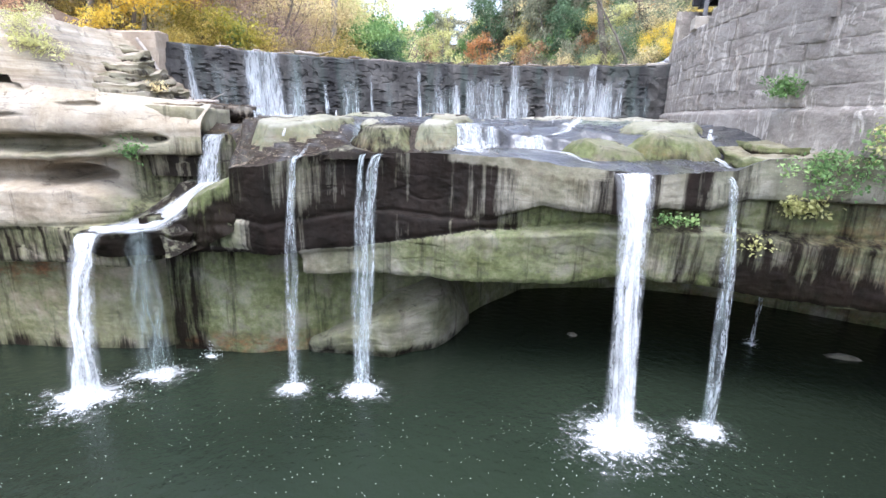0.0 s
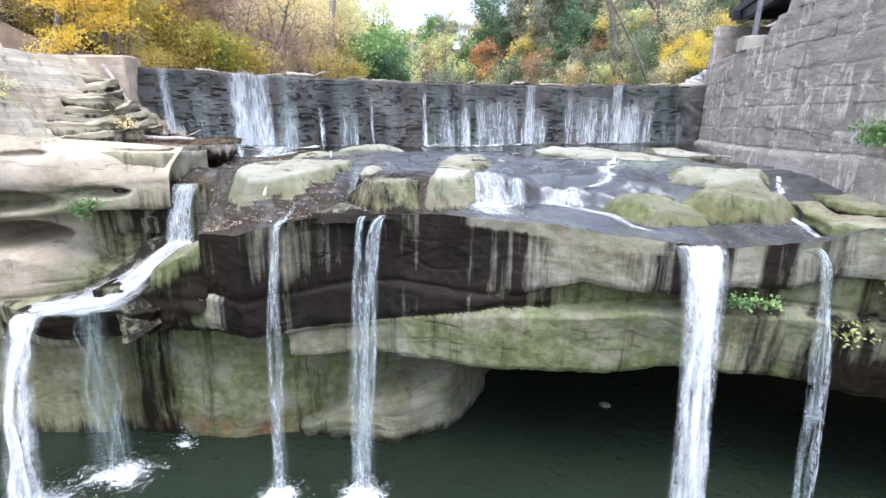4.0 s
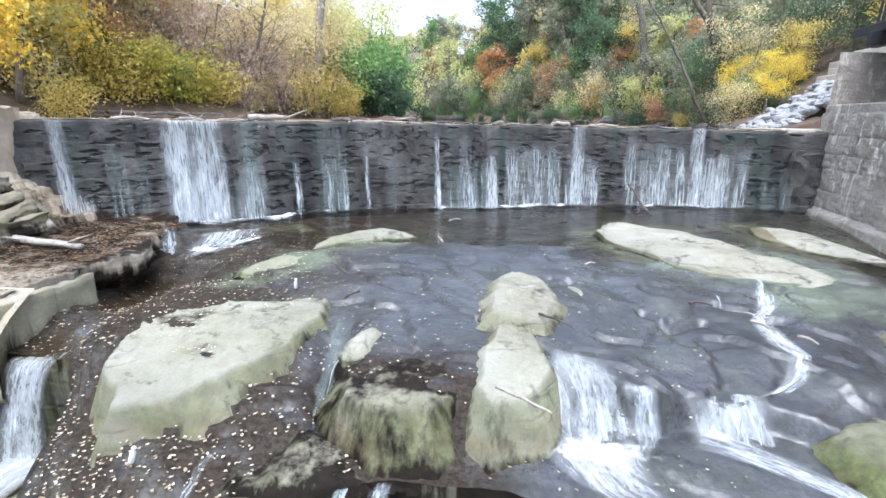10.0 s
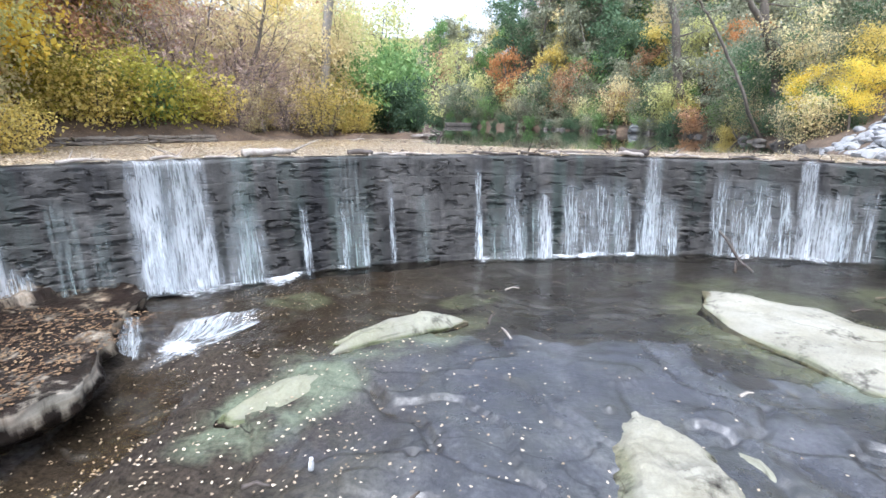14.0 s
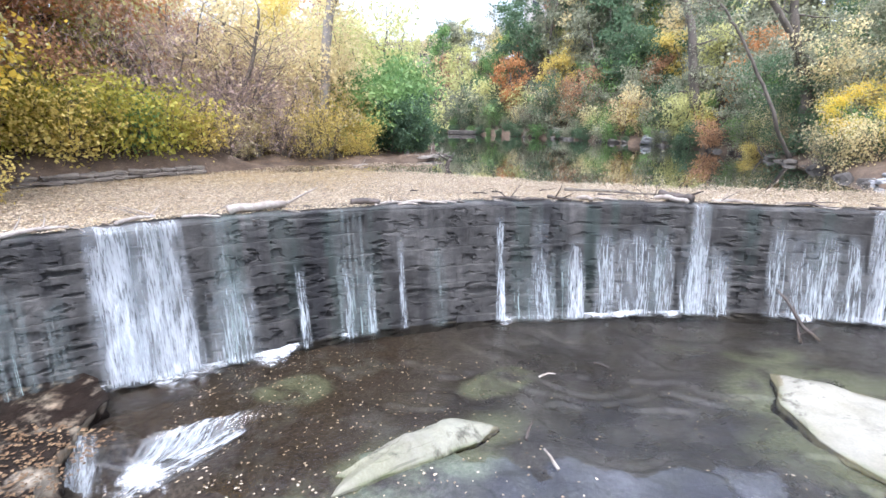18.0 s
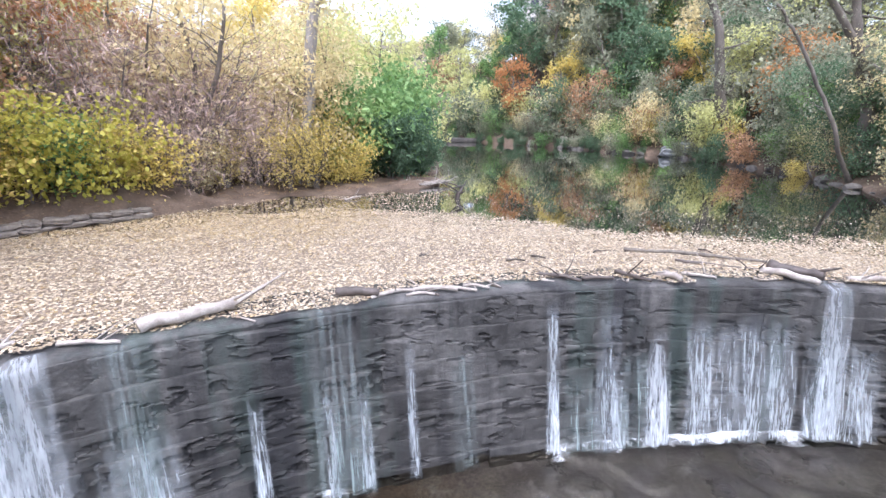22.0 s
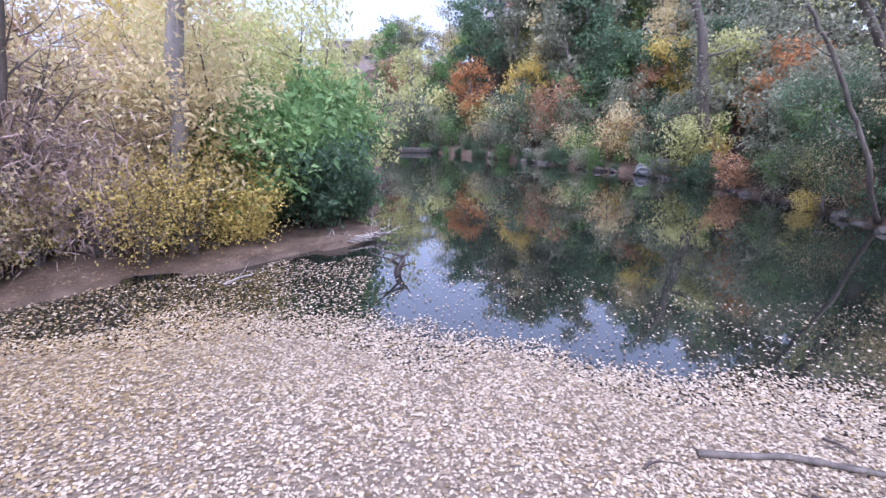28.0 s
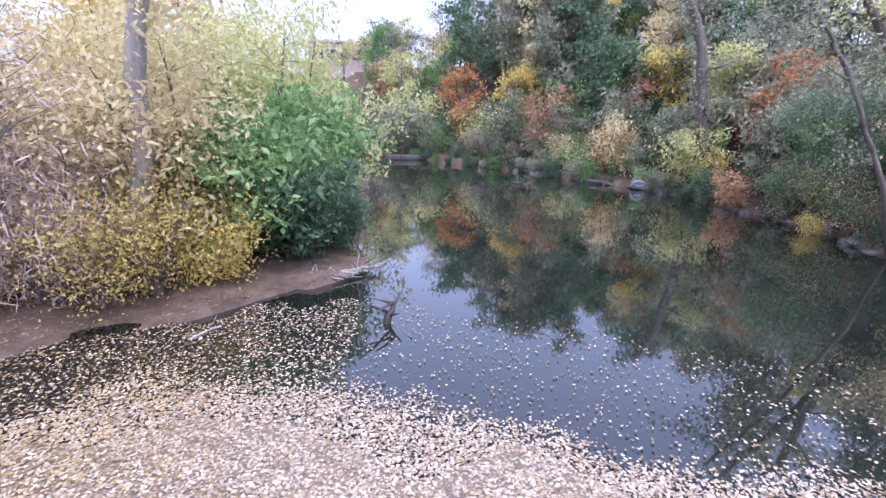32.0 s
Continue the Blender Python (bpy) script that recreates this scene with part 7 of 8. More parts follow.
# single trunks that stand out
def trunk_tree(label, points, r0, r1, seed, limbs=0, material=BARK, hue=None):
    t = thing("tree", label, "tree")
    n = len(points)
    pts = np.array(points, float)
    k = np.linspace(0, n - 1, 6 * (n - 1) + 1)
    path = np.stack([np.interp(k, np.arange(n), pts[:, i]) for i in range(3)], -1)
    path[1:-1] += max(0.3 * r0, 0.11) * np.stack([fbm(k[1:-1] * 1.3, i, 0, seed + i, 3) for i in range(3)], -1) * np.array([1, 1, 0.2])
    rad = [r0 + (r1 - r0) * i / (len(k) - 1) + (0.45 * r0 if i == 0 else 0) for i in range(len(k))]
    v, f = tube([tuple(q) for q in path], rad, 12, seed, 0.05)
    part("trunk", mesh_of("trunk", v, f), material, t)
    rs = np.random.RandomState(seed)
    tips = []
    for b in range(limbs):
        i = rs.randint(int(len(path) * 0.35), len(path))
        q, e = path[i].copy(), np.array([*rs.normal(0, 1, 2), rs.uniform(0.2, 1.0)])
        limb = [q.copy()]
        ln = rs.uniform(1.2, 3.2)
        for j in range(6):
            e = e / np.linalg.norm(e) + rs.normal(0, 0.22, 3)
            q = q + e / np.linalg.norm(e) * ln / 6
            limb.append(q.copy())
            tips.append(q.copy())
        rb = max(0.015, rad[i] * 0.35)
        v, f = tube([tuple(p) for p in limb], [rb * (1 - 0.14 * j) for j in range(7)], 6, b)
        part("limb", mesh_of("limb", v, f), material, t)
    if hue:
        tips = np.array(tips)
        part("crown", leaf_cloud("crown", tips, np.full(len(tips), 26), 0.35, 0.10, rs), HUES[hue], t)
    return t


PALEBARK = plain("pale_grey_bark", [(0.16, 0.145, 0.13), (0.30, 0.275, 0.25), (0.44, 0.41, 0.38)], 3.0, 0.9, 0.5, (1, 1, 0.3))
trunk_tree("tall pale-barked tree with a straight bare trunk", [(-10.4, 36.6, 0.1), (-10.25, 36.6, 2.5), (-9.95, 36.5, 5.0), (-9.55, 36.4, 7.5), (-9.3, 36.3, 9.4), (-8.7, 36.2, 12.5)], 0.30, 0.15, 801, 9, PALEBARK, "tan")
trunk_tree("grey bent bare tree leaning over the bank", [(-14.2, 34.0, 0.4), (-13.6, 34.0, 2.0), (-12.6, 33.8, 4.2), (-11.8, 33.5, 6.5)], 0.16, 0.05, 802, 14)
trunk_tree("grey bare tree with crooked stems", [(-14.2, 34.0, 0.4), (-14.0, 34.2, 2.2), (-13.6, 34.4, 4.6), (-13.9, 34.2, 7.0)], 0.15, 0.05, 803, 12)
trunk_tree("dark thick-trunked tree among shrubs on the hillside", [(16.4, 55.2, 0.5), (16.1, 55.0, 2.3), (15.35, 55.0, 6.2), (14.5, 55.0, 9.6), (13.1, 55.0, 12.2)], 0.50, 0.22, 804, 12, BARK, "bluegreen")
trunk_tree("leaning thin tree arching over the river", [(15.3, 40.8, 0.2), (13.9, 40.1, 1.8), (12.9, 40.0, 3.5), (11.96, 40.0, 5.3), (10.8, 40.0, 7.0), (9.9, 40.0, 8.0), (9.1, 40.0, 8.9)], 0.105, 0.05, 805, 8, BARK, "bluegreen")
trunk_tree("tall grey forked tree on the hillside", [(17.0, 42.4, 0.5), (16.4, 42.0, 3.4), (15.6, 42.0, 5.4), (14.9, 42.0, 6.9), (14.7, 42.0, 8.4), (14.2, 42.0, 11.0)], 0.36, 0.16, 806, 9, BARK, "bluegreen")
trunk_tree("tall grey forked tree on the hillside", [(15.6, 42.0, 5.3), (14.9, 41.9, 6.9), (13.65, 41.8, 8.3), (12.7, 41.8, 9.2), (11.2, 41.7, 11.0)], 0.20, 0.10, 807, 7, BARK, "lime")

# ---- floating and fallen leaves ----
LITTER = foliage("fallen_buff_leaves", [(0.15, 0.112, 0.073), (0.30, 0.228, 0.152), (0.48, 0.39, 0.275), (0.62, 0.53, 0.40)], 0.1, 0.55, 1.0, 0.12, 0.85, 0.32)
GOLD_LITTER = foliage("fallen_golden_leaves", [(0.15, 0.10, 0.045), (0.31, 0.215, 0.10), (0.48, 0.37, 0.19)], 0.1, 0.6, 1.0, 0.1, 0.85, 0.32)
DRY_LITTER = foliage("brown_leaf_litter", [(0.06, 0.038, 0.022), (0.16, 0.10, 0.055), (0.30, 0.21, 0.12)], 0.1, 0.7, 1.0, 0.0)
MAT = plain("sodden_leaf_mat", [(0.085, 0.064, 0.047), (0.20, 0.158, 0.118), (0.33, 0.27, 0.21)], 9.0, 0.7, 0.5, detail=8)


def mat_edge(x):
    return np.interp(x, [-16, -12.8, -10.4, -6.9, -4.8, -2.7, 0.8, 3.2, 6.3, 11.5], [26.8, 29.2, 30.6, 31.6, 31.4, 30.6, 29.4, 28.8, 28.3, 27.6])


def flat_leaves(name, x, y, z, rs, size=0.10, curl=0.25):
    n = len(x)
    a = rs.uniform(0, 2 * np.pi, n)
    s = size * rs.uniform(0.55, 1.25, n)
    w = s * rs.uniform(0.55, 0.9, n)
    d, e = np.stack([np.cos(a), np.sin(a)], -1), np.stack([-np.sin(a), np.cos(a)], -1)
    c = np.stack([x, y], -1)
    tilt = rs.normal(0, curl, (n, 4)) * s[:, None] * 0.5
    xy = np.stack([c - d * s[:, None] * 0.55, c + e * w[:, None] * 0.5 + d * s[:, None] * 0.08, c + d * s[:, None] * 0.55, c - e * w[:, None] * 0.5 + d * s[:, None] * 0.08], 1)
    v = np.concatenate([xy, (np.asarray(z)[:, None] + np.abs(tilt) + rs.uniform(0, 0.012, n)[:, None])[..., None]], -1)
    return mesh_of(name, v.reshape(-1, 3), np.arange(4 * n).reshape(n, 4), False)


rs = np.random.RandomState(21)


def in_pond(x, y):
    inside = (x > left_shore(y) - 0.2) & (x < right_shore(y) + 0.1)
    return inside & (y > np.where((x > -12.3) & (x < 11.6), dam_y(np.clip(x, -12.3, 11.6)) + 0.30 + 0.35 * fbm(x * 0.9, y * 0.9, 0, 905, 3), 18.4))


def make_litter():
    x, y = rs.uniform(-16, 11.8, 660000), rs.uniform(17.5, 36, 660000)
    bx = rs.uniform(-16, 11.8, 60000)
    x, y = np.concatenate([x, bx]), np.concatenate([y, mat_edge(bx) + rs.uniform(-3.2, -0.2, 60000)])
    e = mat_edge(x) + 0.9 * fbm(x * 0.5, y * 0.5, 0, 901, 4)
    keep = in_pond(x, y) & (rs.uniform(0, 1, len(x)) < np.clip(0.45 - (y - e) / 2.2, np.where(x < -4.5, 0.15, 0.025) * (y < e + 4.0), 0.58))
    x, y = x[keep], y[keep]
    z = np.where((x > -12.3) & (y < dam_y(np.clip(x, -12.3, 11.6)) + 1.15), 0.085, 0.02)
    gold = rs.uniform(0, 1, len(x)) < 0.08 + 0.45 * step(-5.0, -10.0, x + 1.5 * fbm(x * 0.4, y * 0.4, 0, 906, 3)) * step(25.0, 29.0, y)
    return [flat_leaves("leaf_mat", x[g], y[g], z[g], rs, 0.060) for g in (~gold, gold)]


buff_leaves, gold_leaves = make_litter()
tagged(part("leaf_mat", gold_leaves, GOLD_LITTER), "golden-brown leaves strewn through the floating raft", "fallen leaves", kind="stuff")
tagged(part("leaf_mat", buff_leaves, LITTER), "thick raft of buff and tan fallen leaves afloat behind the dam", "fallen leaves", kind="stuff")


def make_mat_base():
    x, t = np.meshgrid(np.linspace(-15.9, 11.6, 180), np.linspace(0, 1, 70), indexing="ij")
    y0 = np.where(x > -12.3, dam_y(np.clip(x, -12.3, 11.6)) + 0.5, 18.4)
    y1 = mat_edge(x) + 0.5 * fbm(x * 0.6, 3, 0, 902, 4) - 1.0
    y1 = np.where(x < -12, np.minimum(y1, np.interp(x, [-15.9, -14.8, -12.7, -12], [25.4, 27.0, 30.0, 31])), y1)
    y = y0 + (y1 - y0) * t
    return grid_mesh("leaf_mat_base", np.stack([x, y, 0.005 + 0.003 * fbm(x * 3, y * 3, 0, 903)], -1))


tagged(part("sodden_leaf_layer", make_mat_base(), MAT), "sodden brown layer under the floating leaves", "fallen leaves", kind="stuff")
n = 22000
fx, fy = rs.uniform(-13, 15, n), 27.5 + 34 * rs.uniform(0, 1, n) ** 1.6
dens = np.exp(-np.clip(fy - mat_edge(fx), 0, None) / 7.5) * (0.25 + 0.75 * step(-0.3, 0.5, fbm(fx * 0.25, fy * 0.25, 0, 904, 4))) * np.where(fx > 3, 0.3, 0.6) + 0.2 * np.exp(-(((fx + 1.5) / 2.5) ** 2)) * step(52, 36, fy)
keep = in_pond(fx, fy) & (rs.uniform(0, 1, n) < dens)
tagged(part("floating_leaves", flat_leaves("floating_leaves", fx[keep], fy[keep], np.full(keep.sum(), 0.004), rs, 0.032, 0.1), LITTER), "single pale leaves adrift on dark water", "fallen leaves", kind="stuff")
n = 13000
ax, ay = rs.uniform(-8, 3, n), 10.2 + 12 * rs.uniform(0, 1, n) ** 1.7
keep = (ay > lip_y(ax) + 0.1) & (ay < dam_y(ax) - 0.6) & (rs.uniform(0, 1, n) < np.clip(0.95 - (ax + 7) / 8, 0.08, 0.9) * (0.5 + 0.5 * step(14.5, 12, ay)))
tagged(part("scattered_leaves", flat_leaves("scattered_leaves", ax[keep], ay[keep], apron_z(ax[keep], ay[keep]) + 0.04, rs, 0.05, 0.25), LITTER), "pale fallen leaves stuck to the wet rock", "fallen leaves", kind="stuff")
n = 5000
bx, by = rs.uniform(-13, -8.0, n), rs.uniform(13.0, 18.2, n)
keep = (bx < -7.6) & (rs.uniform(0, 1, n) < step(-13, -10, bx))
tagged(part("scattered_leaves", flat_leaves("scattered_leaves", bx[keep], by[keep], left_top_z(bx[keep], by[keep]) + 0.02, rs, 0.065, 0.25), DRY_LITTER), "brown leaf litter on the ledge below the dam", "fallen leaves", kind="stuff")
n = 4500
cx = rs.uniform(0, 1, n) ** 1.3 * 5
cy = rs.uniform(24, 42, n)
gx = left_shore(cy) - cx
tagged(part("bank_litter", flat_leaves("bank_litter", gx, cy, ground_z(gx, cy) + 0.10, rs, 0.085, 0.3), DRY_LITTER), "dry brown leaf litter on the muddy bank", "fallen leaves", kind="stuff")


n = 1000
px = np.concatenate([rs.normal(c, 2.6, n // 4) for c in (-9.5, -2.5, 5.5, 7.5)])
py = 8.6 - np.abs(rs.normal(0, 3.2, n))
FLECK = plain("white_froth_flecks", [(0.5, 0.52, 0.5), (0.75, 0.78, 0.76)], 3, 0.5, 0.0)
tagged(part("froth_flecks", flat_leaves("froth_flecks", px, py, np.full(n, -11.19), rs, 0.028, 0.05), FLECK), "small white flecks of froth drifting on the pool", "foam", kind="stuff")

# ---- logs, branches and sticks ----
def branch(label, points, r0, r1, seed, material=DRIFT, twigs=0, name="branch", group=""):
    t = thing(name, label, name, group)
    pts = np.array(points, float)
    k = np.linspace(0, len(pts) - 1, 5 * (len(pts) - 1) + 1)
    path = np.stack([np.interp(k, np.arange(len(pts)), pts[:, i]) for i in range(3)], -1)
    path += 0.5 * r0 * np.stack([fbm(k * 1.1, i, 0, seed + i, 3) for i in range(3)], -1)
    v, f = tube([tuple(q) for q in path], list(np.linspace(r0, r1, len(k))), 8, seed, 0.10)
    part("stem", mesh_of("stem", v, f), material, t)
    rnd = random.Random(seed)
    for i in range(twigs):
        q = Vector(path[rnd.randrange(2, len(path))])
        e = Vector((rnd.uniform(-1, 1), rnd.uniform(-1, 1), rnd.uniform(-0.1, 0.6))).normalized()
        ln = rnd.uniform(0.2, 0.6) * (1 + 6 * r0)
        v, f = tube([q, q + e * ln * 0.5 + Vector((0.03, 0, 0.02)), q + e * ln], [r0 * 0.35, r0 * 0.25, r0 * 0.1], 5, i)
        part("twig", mesh_of("twig", v, f), material, t)
    return t


DARKWOOD = plain("dark_wet_wood", [(0.03, 0.022, 0.018), (0.07, 0.055, 0.045), (0.13, 0.10, 0.085)], 5, 0.6, 0.5)
branch("long weathered branch leaning against the dam's end", [(-12.85, 16.9, 0.05), (-12.4, 16.9, -0.7), (-11.9, 16.85, -1.45), (-11.3, 16.8, -2.05), (-10.7, 16.8, -2.45)], 0.075, 0.10, 951, DRIFT)


def on_crest(x, off):
    c, nn = arc(arc_s(x))
    return c + nn * off


for i, (x, off, ln, r, turn, mat, twigs) in enumerate(((-7.35, -0.35, 1.25, 0.11, 12, "d", 2), (-9.2, -0.5, 0.9, 0.05, 30, "d", 3), (-8.3, -0.2, 0.8, 0.035, -25, "d", 2), (-10.4, -0.3, 1.1, 0.05, 15, "d", 3), (-5.15, -0.45, 0.75, 0.10, -18, "k", 0), (-4.55, -0.35, 0.9, 0.04, 8, "d", 1), (-3.9, -0.3, 0.8, 0.045, -20, "d", 1), (-3.5, -0.25, 0.6, 0.035, -35, "d", 2), (-4.2, -0.15, 0.5, 0.03, -12, "d", 1), (-3.2, -0.3, 0.5, 0.03, -30, "d", 1),
        (-1.6, -0.45, 0.9, 0.045, -38, "k", 3), (-0.9, -0.3, 0.6, 0.04, -10, "k", 2), (-0.2, -0.3, 0.7, 0.05, -50, "k", 2), (0.45, -0.25, 0.55, 0.075, -60, "d", 0), (1.1, -0.35, 0.6, 0.035, -25, "d", 2), (2.8, -0.35, 1.0, 0.08, -55, "d", 0), (3.0, -0.5, 0.9, 0.13, -40, "k", 1), (4.4, -0.4, 1.1, 0.06, 6, "d", 2), (6.2, -0.4, 1.0, 0.05, -15, "k", 2), (7.9, -0.4, 0.9, 0.045, 10, "k", 3), (9.3, -0.4, 1.0, 0.05, -12, "d", 4))):
    c = on_crest(x, off)
    w = math.radians(turn) - arc_s(x) / 19.0
    h = Vector((math.cos(w), math.sin(w), 0)) * ln / 2
    c = Vector(c) + Vector((0, 0, 0.06 + r * 0.9))
    branch("weathered driftwood log stranded on the dam's crest" if r > 0.07 else "grey driftwood stick stranded on the dam's crest", [c - h, c + Vector((0, 0, 0.03)), c + h], r, r * 0.7, 960 + i, DRIFT if mat == "d" else DARKWOOD, twigs, "log" if r > 0.07 else "stick", "driftwood on the crest")
rnd = random.Random(31)
for i in range(46):
    x = rnd.uniform(-11, 9.5)
    c = Vector(on_crest(x, -rnd.uniform(0.12, 0.75))) + Vector((0, 0, 0.075))
    w = rnd.uniform(0, 6.28)
    h = Vector((math.cos(w), math.sin(w), rnd.uniform(-0.05, 0.1))) * rnd.uniform(0.12, 0.4)
    branch("small broken stick among the debris on the crest", [c - h, c, c + h], rnd.uniform(0.012, 0.03), 0.008, 1000 + i, DRIFT if i % 3 else DARKWOOD, rnd.choice((0, 0, 1)), "stick", "driftwood on the crest")
branch("long straight stick afloat on the leaves", [(0.25, 27.28, 0.05), (1.35, 27.20, 0.08), (2.3, 26.92, 0.06), (3.2, 26.6, 0.04)], 0.05, 0.03, 1101, BARK, 1, "stick")
for i, (x0, y0, x1, y1) in enumerate(((-2.03, 26.59, -1.72, 26.44), (-2.61, 26.17, -2.19, 26.25), (-0.53, 27.07, -0.25, 27.20), (2.10, 27.59, 2.27, 27.26), (-4.5, 26.35, -4.3, 26.45))):
    branch("short dark stick lying on the floating leaves", [(x0, y0, 0.05), ((x0 + x1) / 2, (y0 + y1) / 2 + 0.02, 0.07), (x1, y1, 0.05)], 0.022, 0.012, 1120 + i, DARKWOOD, 1, "stick", "sticks on the leaves")
branch("dark crooked branch lying on the leaves", [(1.15, 26.6, 0.05), (2.0, 26.0, 0.08), (2.9, 25.9, 0.06)], 0.045, 0.03, 1102, DARKWOOD, 2, "branch")
branch("black snag rising out of the still water", [(-3.9, 34.4, -0.2), (-3.8, 34.45, 0.18), (-3.75, 34.5, 0.45)], 0.12, 0.05, 1103, DARKWOOD, 5, "snag")
branch("fallen trunk lying along the muddy bank", [(-13.2, 36.9, 0.62), (-12.1, 37.1, 0.5), (-10.6, 36.3, 0.36), (-9.7, 36.4, 0.3), (-9.1, 36.2, 0.25)], 0.07, 0.03, 1104, BARK, 6, "log")
branch("pale forked stick at the water's edge", [(-7.95, 33.5, 0.02), (-7.7, 33.8, 0.10), (-7.5, 34.05, 0.08)], 0.035, 0.02, 1105, DRIFT, 2, "stick")
branch("pale dead branch reaching into the river", [(15.4, 43.6, 0.1), (14.9, 43.2, 0.5), (14.6, 43.0, 0.9)], 0.06, 0.02, 1106, DRIFT, 4, "branch")
for i in range(9):
    a = -0.3 + 0.12 * i
    branch("tangled grey roots and sticks on the mud spit", [(-6.6 + 0.2 * i, 37.2 + 0.1 * i, 0.12), (-5.9 + 0.2 * i, 37.5 + a, 0.22), (-5.2 + 0.12 * i, 37.6 + a * 1.3, 0.1)], 0.05, 0.02, 1110 + i, DRIFT, 3, "driftwood", "roots on the spit")
# sticks on the stream bed
for i, (x, y, ln, turn, r) in enumerate(((-1.55, 19.0, 0.9, 70, 0.03), (-1.3, 18.3, 0.7, 110, 0.03), (5.6, 23.5, 1.3, 60, 0.04), (2.2, 16.5, 0.5, 20, 0.03), (0.9, 13.2, 1.2, -50, 0.025), (0.15, 10.9, 1.3, -40, 0.025), (-0.3, 13.3, 0.6, 80, 0.03), (4.2, 13.4, 0.5, -60, 0.03), (3.6, 14.2, 0.6, -20, 0.03), (4.6, 12.9, 0.5, -70, 0.03), (-4.3, 14.1, 0.5, 10, 0.03), (-1.0, 20.8, 0.6, 20, 0.025), (0.2, 21.3, 0.5, -30, 0.025), (9.2, 17.2, 1.2, -40, 0.04), (6.6, 20.2, 0.8, 5, 0.03), (7.8, 21.0, 0.9, -8, 0.03), (-2.6, 14.0, 0.6, 60, 0.03))):
    z = float(apron_z(x, y))
    z = max(z, -2.92) + 0.12
    w = math.radians(turn)
    h = Vector((math.cos(w), math.sin(w), 0.03)) * ln * (0.5 if i in (2, 13) else 0.3)
    c = Vector((x, y, z))
    branch("waterlogged stick stranded on the stream bed", [c - h, c + Vector((0, 0, 0.04)), c + h], r, r * 0.5, 1150 + i, DRIFT if i % 2 else DARKWOOD, 2 if i in (2, 13) else 0, "stick", "sticks on the stream bed")
branch("crooked dead branch standing in the shallows by the dam", [(5.9, 23.2, -2.95), (5.65, 23.5, -2.6), (5.4, 23.8, -2.2), (5.2, 24.0, -1.95)], 0.05, 0.03, 1190, DARKWOOD, 3)
branch("weathered log lying on the ledge below the dam", [(-11.2, 15.9, -2.5), (-9.9, 15.6, -2.52), (-8.7, 15.3, -2.5)], 0.10, 0.06, 1191, DRIFT, 2, "log")


# ---- a plastic bottle, plants on the rock ----
def bottle(x, y, z, turn):
    prof = [(0.0, 0.0), (0.035, 0.0), (0.038, 0.02), (0.038, 0.13), (0.03, 0.17), (0.013, 0.20), (0.013, 0.225), (0.0, 0.225)]
    a = np.linspace(0, 2 * np.pi, 15)
    p = np.stack([np.outer(np.cos(a), [r for r, _ in prof]), np.outer(np.sin(a), [r for r, _ in prof]), np.outer(np.ones(15), [h for _, h in prof])], -1)
    b = thing("plastic_bottle", "discarded white plastic bottle on the rock", "bottle", at=pose(x, y, z, 20, 0, turn))
    part("body", grid_mesh("body", p * 0.9), plain("white_plastic", [(0.7, 0.7, 0.7), (0.8, 0.8, 0.8)], 5, 0.3, 0.0), b)
    part("cap", box_mesh("cap", 0.045, 0.045, 0.03, 0.008), plain("pale_cap", [(0.6, 0.6, 0.65)], 5, 0.4, 0.0), b, at=pose(0, 0, 0.207))


bottle(-3.85, 14.55, -2.92, 30)
bottle(-4.25, 10.35, -3.5, 80)


def plant(label, x, y, z, r, n, hue, seed, name="plant"):
    rs2 = np.random.RandomState(seed)
    t = thing(name, label, name)
    tips = rs2.normal(0, 0.5, (26, 3)) * r * np.array([1, 0.6, 0.5]) + np.array([0, -0.1, 0.25 * r])
    part("leaves", leaf_cloud("leaves", tips, np.full(26, n // 26), 0.10 * r + 0.05, 0.075, rs2), HUES[hue], t)
    v, f = merge([tube([(0, 0.1, -0.1), tuple(q * 0.6), tuple(q)], [0.012, 0.009, 0.004], 4) for q in tips[:12]])
    part("stems", mesh_of("stems", v, f), BARK, t)
    t.location = (x, y, z)
    return t


plant("bright yellow-green fern clump growing from a crack in the cliff", 10.0, 9.55, -5.0, 0.6, 620, "lime", 1201)
plant("small yellow-green weed on the cliff", 9.3, 9.75, -6.2, 0.4, 300, "lime", 1202)
plant("tuft of green weeds at the wall's foot", 10.3, 11.6, -1.9, 0.6, 500, "green", 1203)
plant("trailing green weeds hanging over the rock brow", 10.4, 9.2, -4.2, 1.1, 900, "green", 1204)
plant("tall weeds with yellow flowers on the rock brow", 11.7, 9.0, -3.4, 1.0, 900, "lime", 1205)
plant("leafy weeds on the rock brow", 12.6, 8.6, -3.6, 1.2, 1100, "green", 1206)
for i, x in enumerate((6.6, 7.0, 7.4)):
    plant("strip of green moss and weeds on a rock shelf", x, 9.75, -5.5, 0.20, 60, "green", 1210 + i)
plant("green weeds under the rock overhang", -9.7, 11.4, -4.25, 0.5, 260, "green", 1220)
plant("pale grass tuft on the dry ledge", -11.3, 15.2, -2.2, 0.5, 300, "tan", 1221)
plant("yellow-leaved sapling on the dry ledges", -13.4, 12.3, -0.9, 0.9, 500, "lime", 1222)
tree("broad", "lime", -13.2, 12.3, 0.42, z=-2.3, where="overhanging the dry ledges")
tree("shrub", "rust", -17.0, 15.5, 0.8, z=-0.4, where="on the dry ledges")
tree("shrub", "tan", -15.5, 19.0, 0.6, where="behind the abutment")

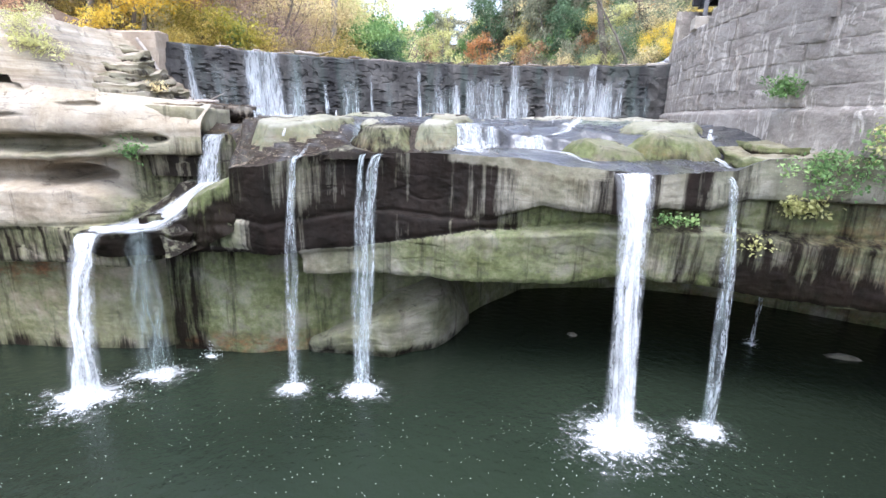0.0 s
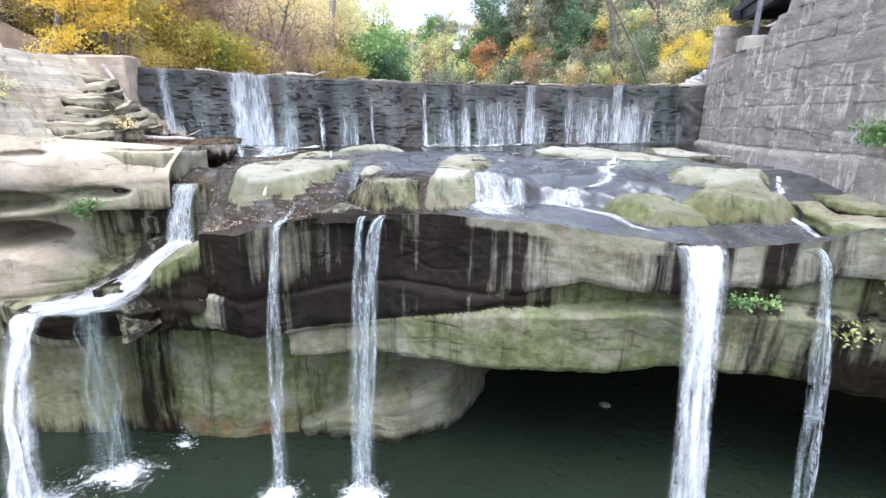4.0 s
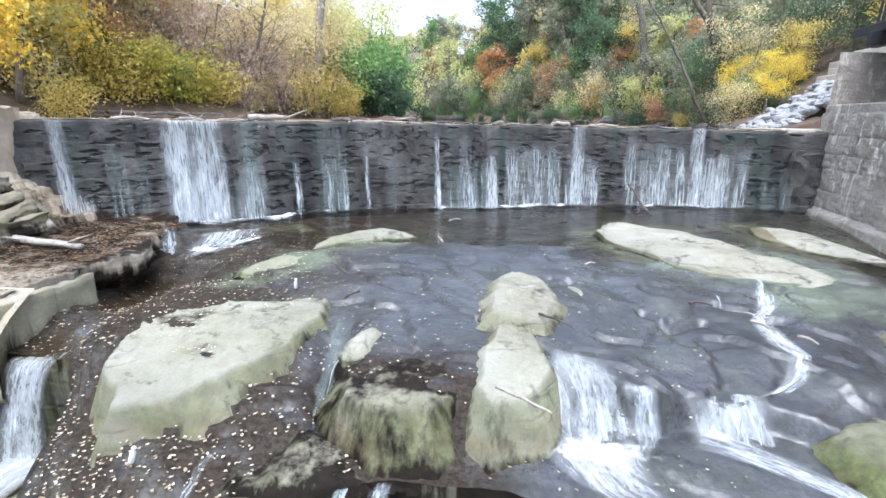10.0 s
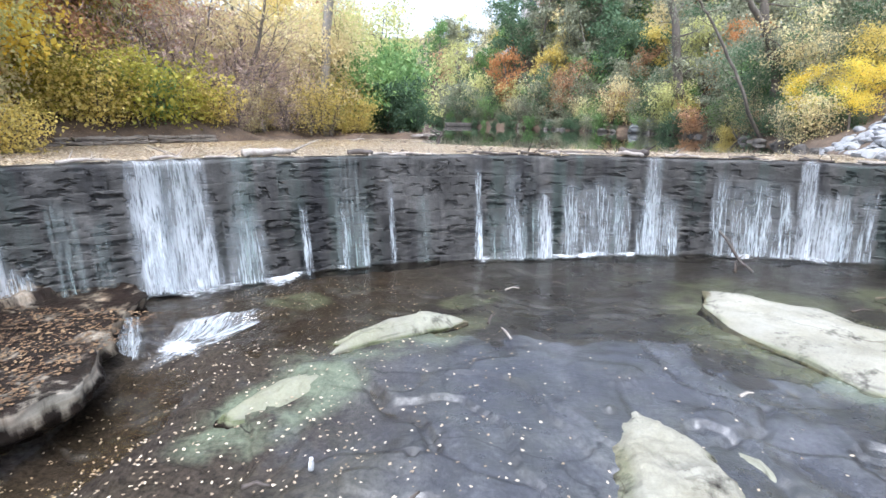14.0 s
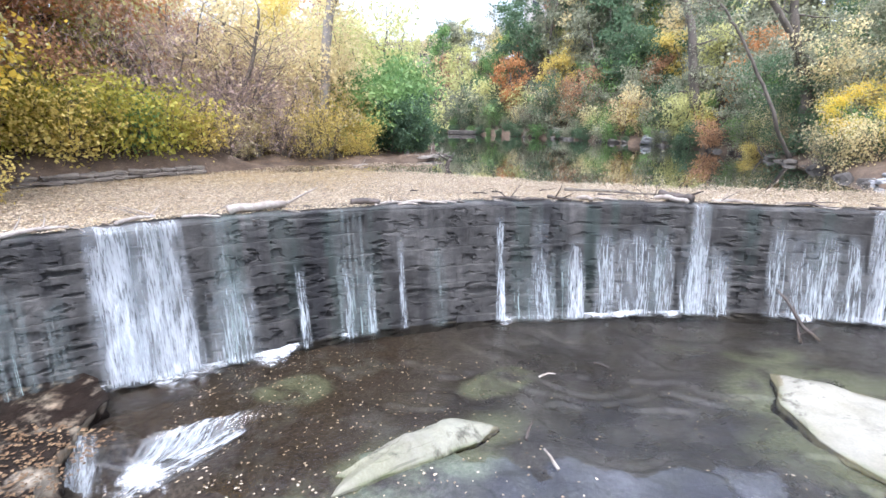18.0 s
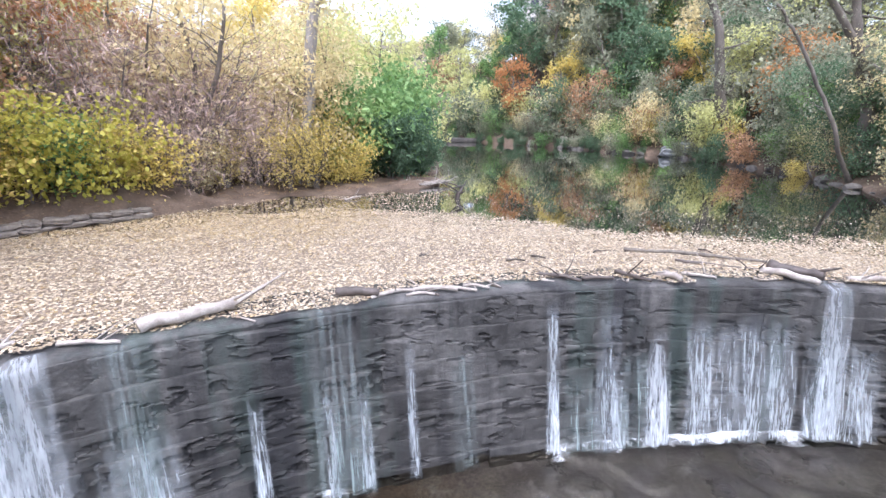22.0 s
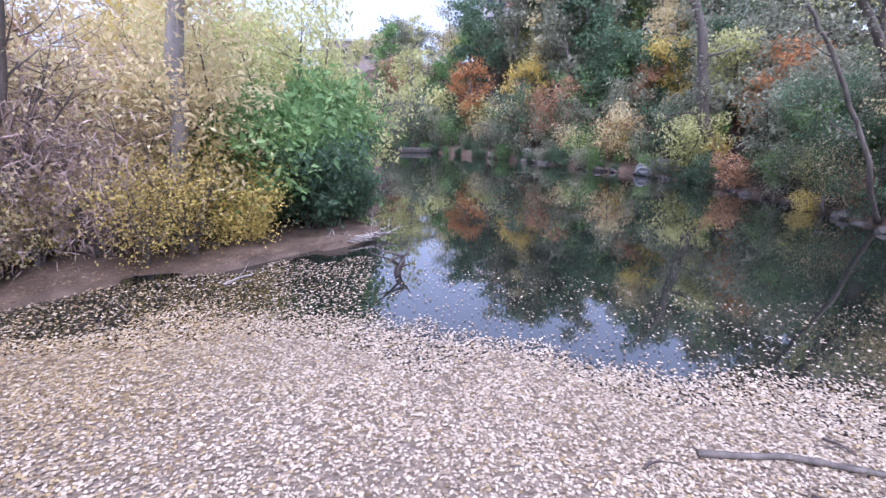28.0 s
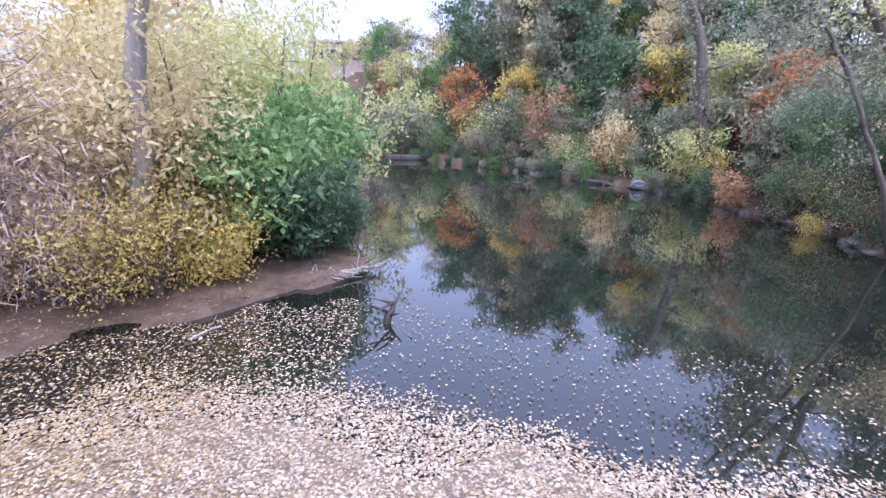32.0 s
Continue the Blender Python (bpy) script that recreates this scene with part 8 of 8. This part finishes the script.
# ---- stone blocks of the dam's face ----
block_meshes = []
for i in range(8):
    me = box_mesh("stone_block", 1.0, 0.34, 1.0, 0.0, 0.0, 1300 + i, 24)
    co = np.zeros(len(me.vertices) * 3, np.float32)
    me.vertices.foreach_get("co", co)
    co = co.reshape(-1, 3)
    rim = np.clip((0.5 - np.maximum(np.abs(co[:, 0]) * 0.985 - 0.005, np.abs(co[:, 2] + 0.03 * fbm(co[:, 0] * 6, 0, i, 1340, 3)))) / 0.05, 0, 1)
    front = co[:, 1] < -0.1
    pits = np.clip(fbm(co[:, 0] * 5.0, co[:, 2] * 4.6, i, 1325, 5, 0.6) - (0.6 if i < 3 else 0.16), 0, 0.5)
    co[:, 1] += np.where(front, 0.010 * (1 - rim) + 0.012 * fbm(co[:, 0] * 6, co[:, 2] * 2.4, i, 1310, 3) + 0.30 * pits, 0)
    co[:, 2] += 0.025 * fbm(co[:, 0] * 5, co[:, 2], i, 1330, 3)
    me.vertices.foreach_set("co", co.ravel())
    me.materials.append(DAM_STONE)
    for key, value in (("wet", 0.42), ("moss", 0.12), ("rust", 0.05)):
        me.attributes.new(key, "FLOAT", "POINT").data.foreach_set("value", np.full(len(me.vertices), value, np.float32))
    block_meshes.append(me)
rnd = random.Random(41)
z = -0.03
for course, h in enumerate((0.50, 0.52, 0.48, 0.46, 0.44, 0.46, 0.42)):
    s = S0 + 0.2 + 0.5 * (course % 2)
    while s < S1 - 0.9:
        ln = rnd.uniform(1.0, 2.4)
        c, n = arc(s + ln / 2)
        ob = new("stone_block", block_meshes[rnd.randrange(3) if course < 2 and rnd.random() < 0.8 else rnd.randrange(8)])
        ob.parent = dam
        depth = 0.035 + 0.105 * -(z - h / 2) - 0.17 + rnd.uniform(-0.008, 0.008 + 0.008 * course) * (course > 0)
        q = c + n * depth
        ob.matrix_local = pose(q[0], q[1], z - h / 2, rnd.uniform(-0.7, 0.7), rnd.uniform(-0.8, 0.8), -math.degrees((s + ln / 2) / 19.0)) @ Matrix.Diagonal((ln + 0.01, 1, h + 0.02, 1))
        s += ln
    z -= h
# ---- courses of the pier wall ----
pier_meshes = []
for i in range(6):
    me = box_mesh("stone_block", 0.4, 1.0, 1.0, 0.0, 0.0, 1400 + i, 9)
    co = np.zeros(len(me.vertices) * 3, np.float32)
    me.vertices.foreach_get("co", co)
    co = co.reshape(-1, 3)
    rim = np.clip((0.5 - np.maximum(np.abs(co[:, 1]), np.abs(co[:, 2]))) / 0.06, 0, 1)
    co[:, 0] += np.where(co[:, 0] < -0.1, 0.014 * (1 - rim) + 0.022 * fbm(co[:, 1] * 5, co[:, 2] * 2.2, i, 1410, 4), 0)
    co[:, 2] += 0.03 * fbm(co[:, 1] * 4, co[:, 2], i, 1430, 3)
    me.vertices.foreach_set("co", co.ravel())
    me.materials.append(PIER_STONE)
    for key, value in (("wet", 0.22), ("moss", 0.0), ("rust", 0.04)):
        me.attributes.new(key, "FLOAT", "POINT").data.foreach_set("value", np.full(len(me.vertices), value, np.float32))
    pier_meshes.append(me)
z = -2.35
for course in range(9):
    h = 0.58 + 0.14 * math.sin(course * 2.1)
    y = 9.0 + 0.6 * (course % 2)
    while y < 22.4:
        ln = rnd.uniform(1.2, 2.6)
        top = float(np.interp(y + ln / 2, [8, 12.9, 13, 14.9, 15, 16.1, 16.2, 17, 17.1, 23.6], [3.4, 3.4, 3.0, 3.0, 2.1, 2.1, 1.4, 1.4, 0.95, 0.95]))
        if z + h < top + 0.1:
            ob = new("stone_block", pier_meshes[rnd.randrange(6)])
            ob.parent = pier
            ym, zm = y + ln / 2, z + h / 2
            ob.matrix_local = pose(pier_x(ym) + 0.015 * (zm + 3) + 0.20 - rnd.uniform(0, 0.012), ym, zm, 0, 0.9, -math.degrees(math.atan(float(pier_x(ym + 0.5) - pier_x(ym - 0.5))))) @ Matrix.Diagonal((1, ln - 0.006, h - 0.006, 1))
        y += ln
    z += h
